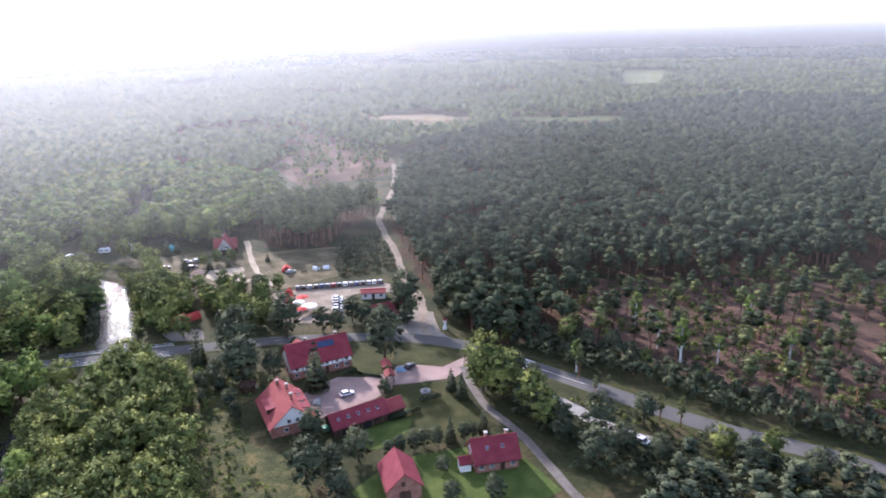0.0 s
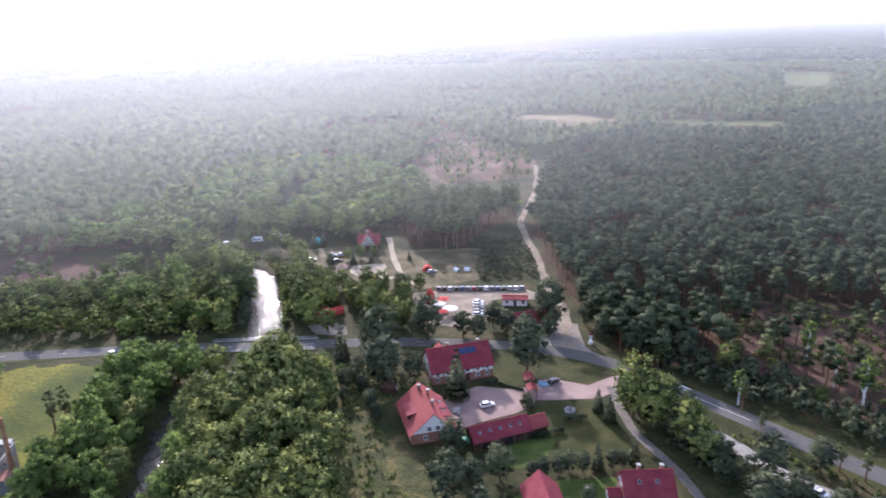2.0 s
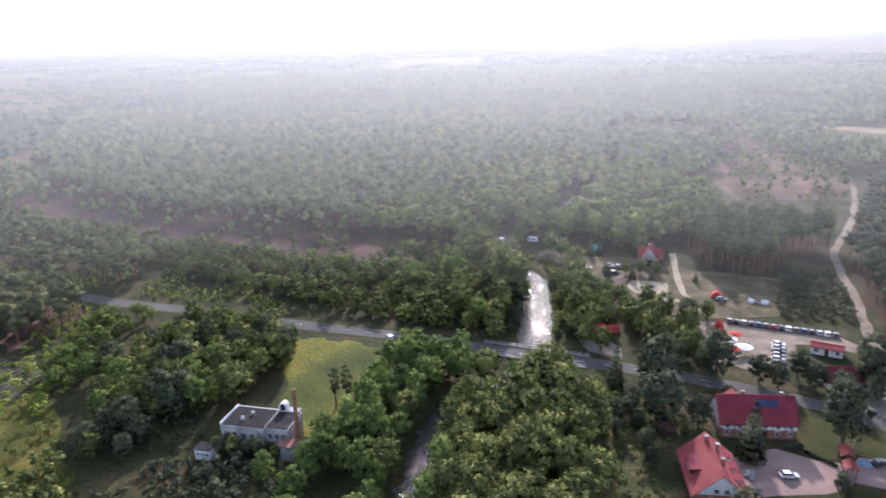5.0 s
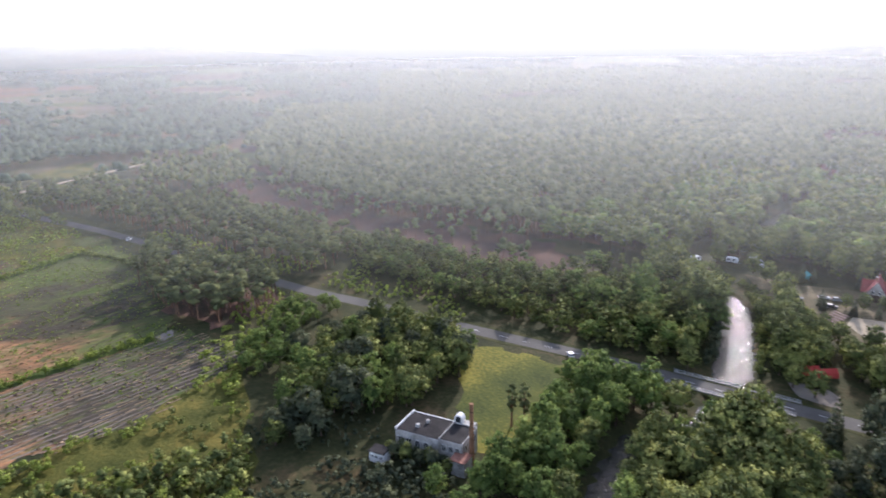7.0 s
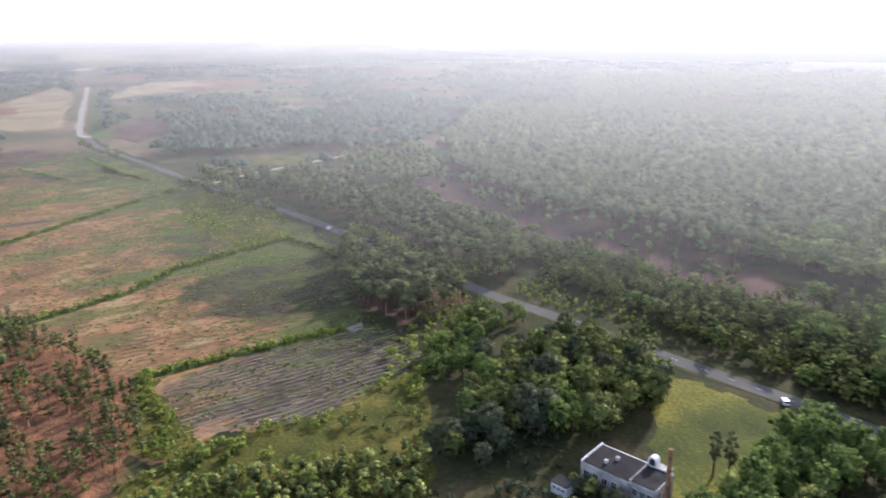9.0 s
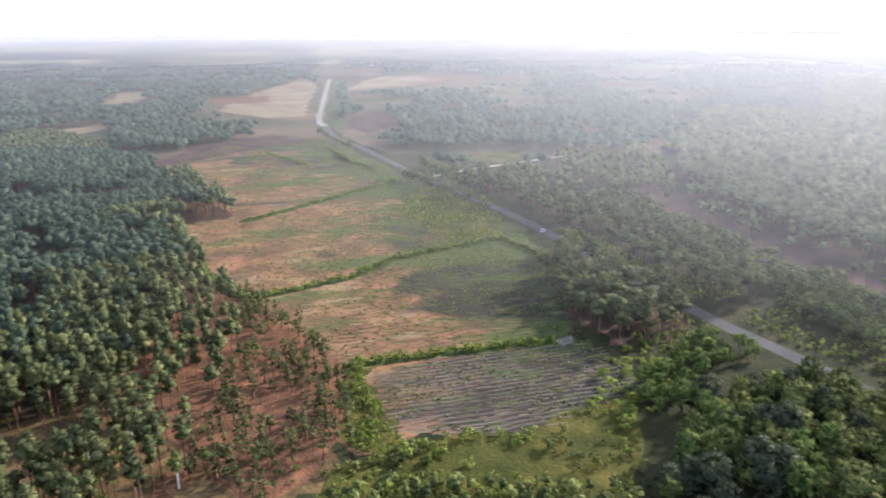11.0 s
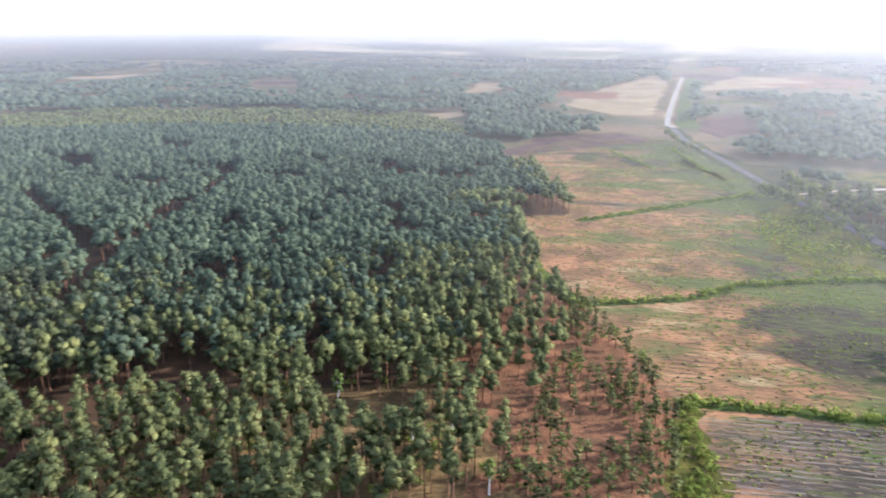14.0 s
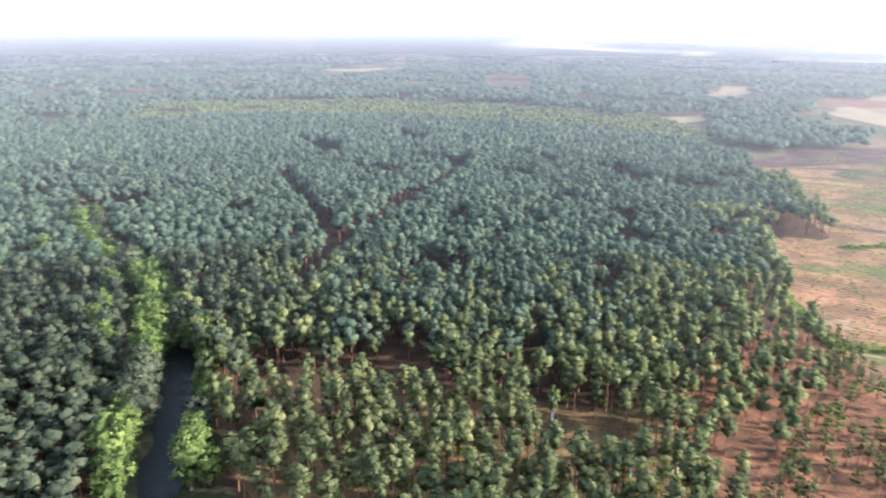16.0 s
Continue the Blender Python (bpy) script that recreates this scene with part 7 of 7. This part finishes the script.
park("white", -72.4, 166.1, 42, "white estate car standing in the paved courtyard", 0.3)
park("black", -59.6, 186.0, 70, "dark car beside the blue parking bay", 0.3)
park("white", -198.0, 149.6, 152, "white car driving on the country road", 0.31)
park("white", -421.0, 40.0, 154, "white van far along the road", 0.31)
park("white", 8.6, 158.6, -30, "white car at the end of the sandy strip", 0.28)
for x, y, c in ((-188, 264, "white"), (-181, 258, "black"), (-193, 255, "grey"), (-184, 266, "silver"), (-135, 260, "silver")):
    park(c, x, y, 40, "", 0.26)

# ---- campsite ----


def parasol(x, y, r, mat, label):
    root = thing("parasol", pose(x, y, 0.06), label, "parasol", "campsite parasols")
    part("pole", tube_bm(bmesh.new(), (0, 0, 0), (0, 0, 2.7), 0.04, 0.04, 6), "metal", root)
    top = bmesh.new()
    ring = [top.verts.new((r * math.cos(k * math.pi / 6), r * math.sin(k * math.pi / 6), 2.15 + 0.05 * (k % 2))) for k in range(12)]
    tip = top.verts.new((0, 0, 2.8))
    low = top.verts.new((0, 0, 2.7))
    for k in range(12):
        top.faces.new((ring[k], ring[(k + 1) % 12], tip))
        top.faces.new((ring[(k + 1) % 12], ring[k], low))
    part("canopy", top, mat, root)
    part("base", tube_bm(bmesh.new(), (0, 0, 0), (0, 0, 0.1), 0.35, 0.3, 10), "concrete", root)


def tent(x, y, w, l, h, heading, mat, label):
    root = thing("tent", pose(x, y, 0.06, 0, 0, heading), label, "tent", "campsite tents")
    part("canopy", prism([(-w / 2, 0), (w / 2, 0), (w / 2 * 0.8, h * 0.55), (0, h), (-w / 2 * 0.8, h * 0.55)], -l / 2, l / 2, "y"), mat, root)
    part("door_flap", prism([(-w * 0.2, 0), (w * 0.2, 0), (0, h * 0.75)], -l / 2 - 0.05, -l / 2 - 0.01, "y"), "timber", root)


def picnic_table(x, y, heading, mat, label, l=2.4):
    root = thing("picnic_table", pose(x, y, 0.06, 0, 0, heading), label, "table", "picnic tables")
    part("tabletop", box((0, 0, 0.74), (l, 0.8, 0.07)), mat, root)
    for s in (-1, 1):
        part("bench", box((0, s * 0.75, 0.44), (l, 0.3, 0.06)), mat, root)
        part("leg", box((s * l * 0.36, 0, 0.37), (0.1, 1.5, 0.08)), "timber", root)
        part("leg", box((s * l * 0.36, 0, 0.36), (0.1, 0.12, 0.7)), "timber", root)


def caravan(x, y, heading, label):
    """A small touring caravan: rounded body, dark windows, wheels and drawbar."""
    root = thing("caravan", pose(x, y, 0.06, 0, 0, heading), label, "caravan", "campsite caravans")
    body = prism([(-2.4, 0.5), (2.3, 0.5), (2.5, 1.2), (2.2, 2.3), (1.8, 2.5), (-2.0, 2.5), (-2.4, 2.1)], -1.1, 1.1, "y")
    bmesh.ops.bevel(body, geom=list(body.edges), offset=0.08, segments=1, affect="EDGES")
    part("body", body, "white_cloth", root)
    for side in (-1, 1):
        for wx in (-1.2, 1.0):
            part("window", box((wx, side * 1.11, 1.75), (1.1, 0.05, 0.6)), "glass", root, "dark caravan window")
        part("wheel", tube_bm(bmesh.new(), (-0.2, side * 1.08 - 0.09, 0.33), (-0.2, side * 1.08 + 0.09, 0.33), 0.33, 0.33, 10), "rubber", root)
    part("drawbar", tube_bm(bmesh.new(), (2.3, 0, 0.5), (3.6, 0, 0.45), 0.05, 0.05, 6), "metal", root)
    part("jockey_wheel", tube_bm(bmesh.new(), (3.4, -0.05, 0.15), (3.4, 0.05, 0.15), 0.15, 0.15, 8), "rubber", root)


for n, (x, y) in enumerate(((-236, 270), (-231, 279), (-246, 258))):
    caravan(x, y, 25 + 29 * n, "white touring caravan parked under the camp trees")
parasol(-109, 222, 2.9, "white_cloth", "large round white parasol in the yard")
parasol(-115.3, 229.6, 2.4, "red_cloth", "pale red parasol beside the parked cars")
parasol(-114.5, 224.5, 2.2, "white_cloth", "white parasol over tables")
parasol(-110.5, 218.6, 2.2, "red_cloth", "red parasol by the kiosk yard")
tent(-123.5, 234.5, 3.2, 3.2, 3.2, 20, "red_cloth", "red pavilion tent on the gravel")
tent(-120.5, 229.0, 3.0, 3.0, 2.6, 10, "red_cloth", "small red pavilion tent")
tent(-128.0, 216.0, 3.0, 4.0, 2.4, 40, "blue_cloth", "blue inflatable play tent")
tent(-124.5, 213.5, 2.4, 3.0, 3.0, 30, "yellow_cloth", "yellow play tower beside the yard")
tent(-138, 262, 4.2, 3.0, 2.6, 25, "red_cloth", "red shelter at the meadow path")
tent(-206, 280, 3.6, 4.2, 2.6, 60, "teal_cloth", "teal family tent under pines")
for n, (x, y) in enumerate(((-226, 277), (-126, 266), (-122, 268))):
    tent(x, y, 2.0, 2.6, 1.5, 30 + n * 37, "white_cloth", "white camping tent on the meadow")
for x, y in ((-152.5, 203.5), (-148.6, 206.4)):
    tent(x, y, 3.2, 6.4, 2.5, -28, "red_cloth", "long red canvas shelter under trees")
for k in range(6):
    picnic_table(-172.0 - 0.55 * k, 242.5 + 2.3 * k, -8, "paving", "long pale bench table beside the play court", 6.0)
for x, y, a in ((-118, 219, 20), (-121, 222, 50), (-116, 216, 10), (-131, 221, 30), (-125, 221, 75), (-111, 228, 40), (-133, 256, 10), (-130, 262, 40)):
    picnic_table(x, y, a, "timber", "brown wooden picnic table")

# ---- hotel grounds ----


def hedge(x, y, l, w, h, heading, label):
    root = thing("hedge", pose(x, y, 0.03, 0, 0, heading), label, "hedge", "garden hedges")
    rng = np.random.default_rng(int(abs(x * 10)))
    s = Soup()
    for k in range(int(l * 1.6)):
        clump(s, rng, np.array(((k + 0.5) / int(l * 1.6) * l - l / 2, 0, h * 0.5)), max(w, h) * 0.5, h / max(w, h), 40, 0.28, "oct")
    v, f, _ = s.arrays()
    me = crown_mesh(v, f, "foliage")
    me.materials.append(M["leaf_dark"])
    new("foliage", me).parent = root


hedge(-48.5, 168.4, 5.6, 2.0, 1.9, 28, "clipped dark hedge beside the fountain")
hedge(-53.0, 158.8, 9.0, 1.6, 1.6, 46, "clipped hedge at the stable's end")
hedge(-62.5, 172.0, 7.0, 2.2, 1.6, -60, "green bushes at the courtyard gate")
hedge(-76.3, 178.8, 4.0, 1.6, 1.3, 45, "low bushes before the hotel")
hedge(-70.0, 178.6, 8.0, 0.8, 0.7, -8, "low dark hedge edging the lawn")


def fountain():
    root = thing("fountain", pose(-51.0, 172.5, 0.06), "pale round stone fountain on the lawn", "fountain")
    part("basin", tube_bm(bmesh.new(), (0, 0, 0), (0, 0, 0.5), 1.5, 1.4, 20), "rock", root)
    part("water", tube_bm(bmesh.new(), (0, 0, 0.5), (0, 0, 0.53), 1.2, 1.2, 20), "glass", root)
    part("spout", tube_bm(bmesh.new(), (0, 0, 0.5), (0, 0, 1.5), 0.25, 0.15, 10), "rock", root)


fountain()


def rockery():
    rng = np.random.default_rng(5)
    for k in range(9):
        bm = bmesh.new()
        bmesh.ops.create_icosphere(bm, subdivisions=2, radius=rng.uniform(0.35, 0.95))
        for v in bm.verts:
            v.co *= rng.uniform(0.85, 1.12)
            v.co.z *= 0.75
        ob = part("boulder", bm, "rock")
        ob.matrix_world = pose(-78.5 + rng.uniform(-2.2, 2.2), 160.2 + rng.uniform(-1.8, 1.8), 0.3, 0, 0, rng.uniform(0, 360))
        tagged(ob, "rough grey boulder of the courtyard rockery", "boulder", "rockery")


rockery()


def skip(x, y):
    root = thing("waste_container", pose(x, y, 0.07, 0, 0, 40), "green plastic waste container beside the stable", "container")
    part("body", box((0, 0, 0.65), (2.2, 1.4, 1.1), 0, 1.08), "green_plastic", root)
    part("lid", box((0, 0, 1.26), (2.4, 1.55, 0.12)), "green_plastic", root)


skip(-70.8, 147.6)


def bench_log(x, y, heading):
    root = thing("log_bench", pose(x, y, 0.06, 0, 0, heading), "pale split-log bench on the lawn", "bench")
    part("seat", box((0, 0, 0.45), (4.0, 0.8, 0.14)), "white_wall", root)
    for s in (-1.5, 1.5):
        part("leg", box((s, 0, 0.2), (0.2, 0.5, 0.42)), "timber", root)


bench_log(-37.5, 139.5, 120)
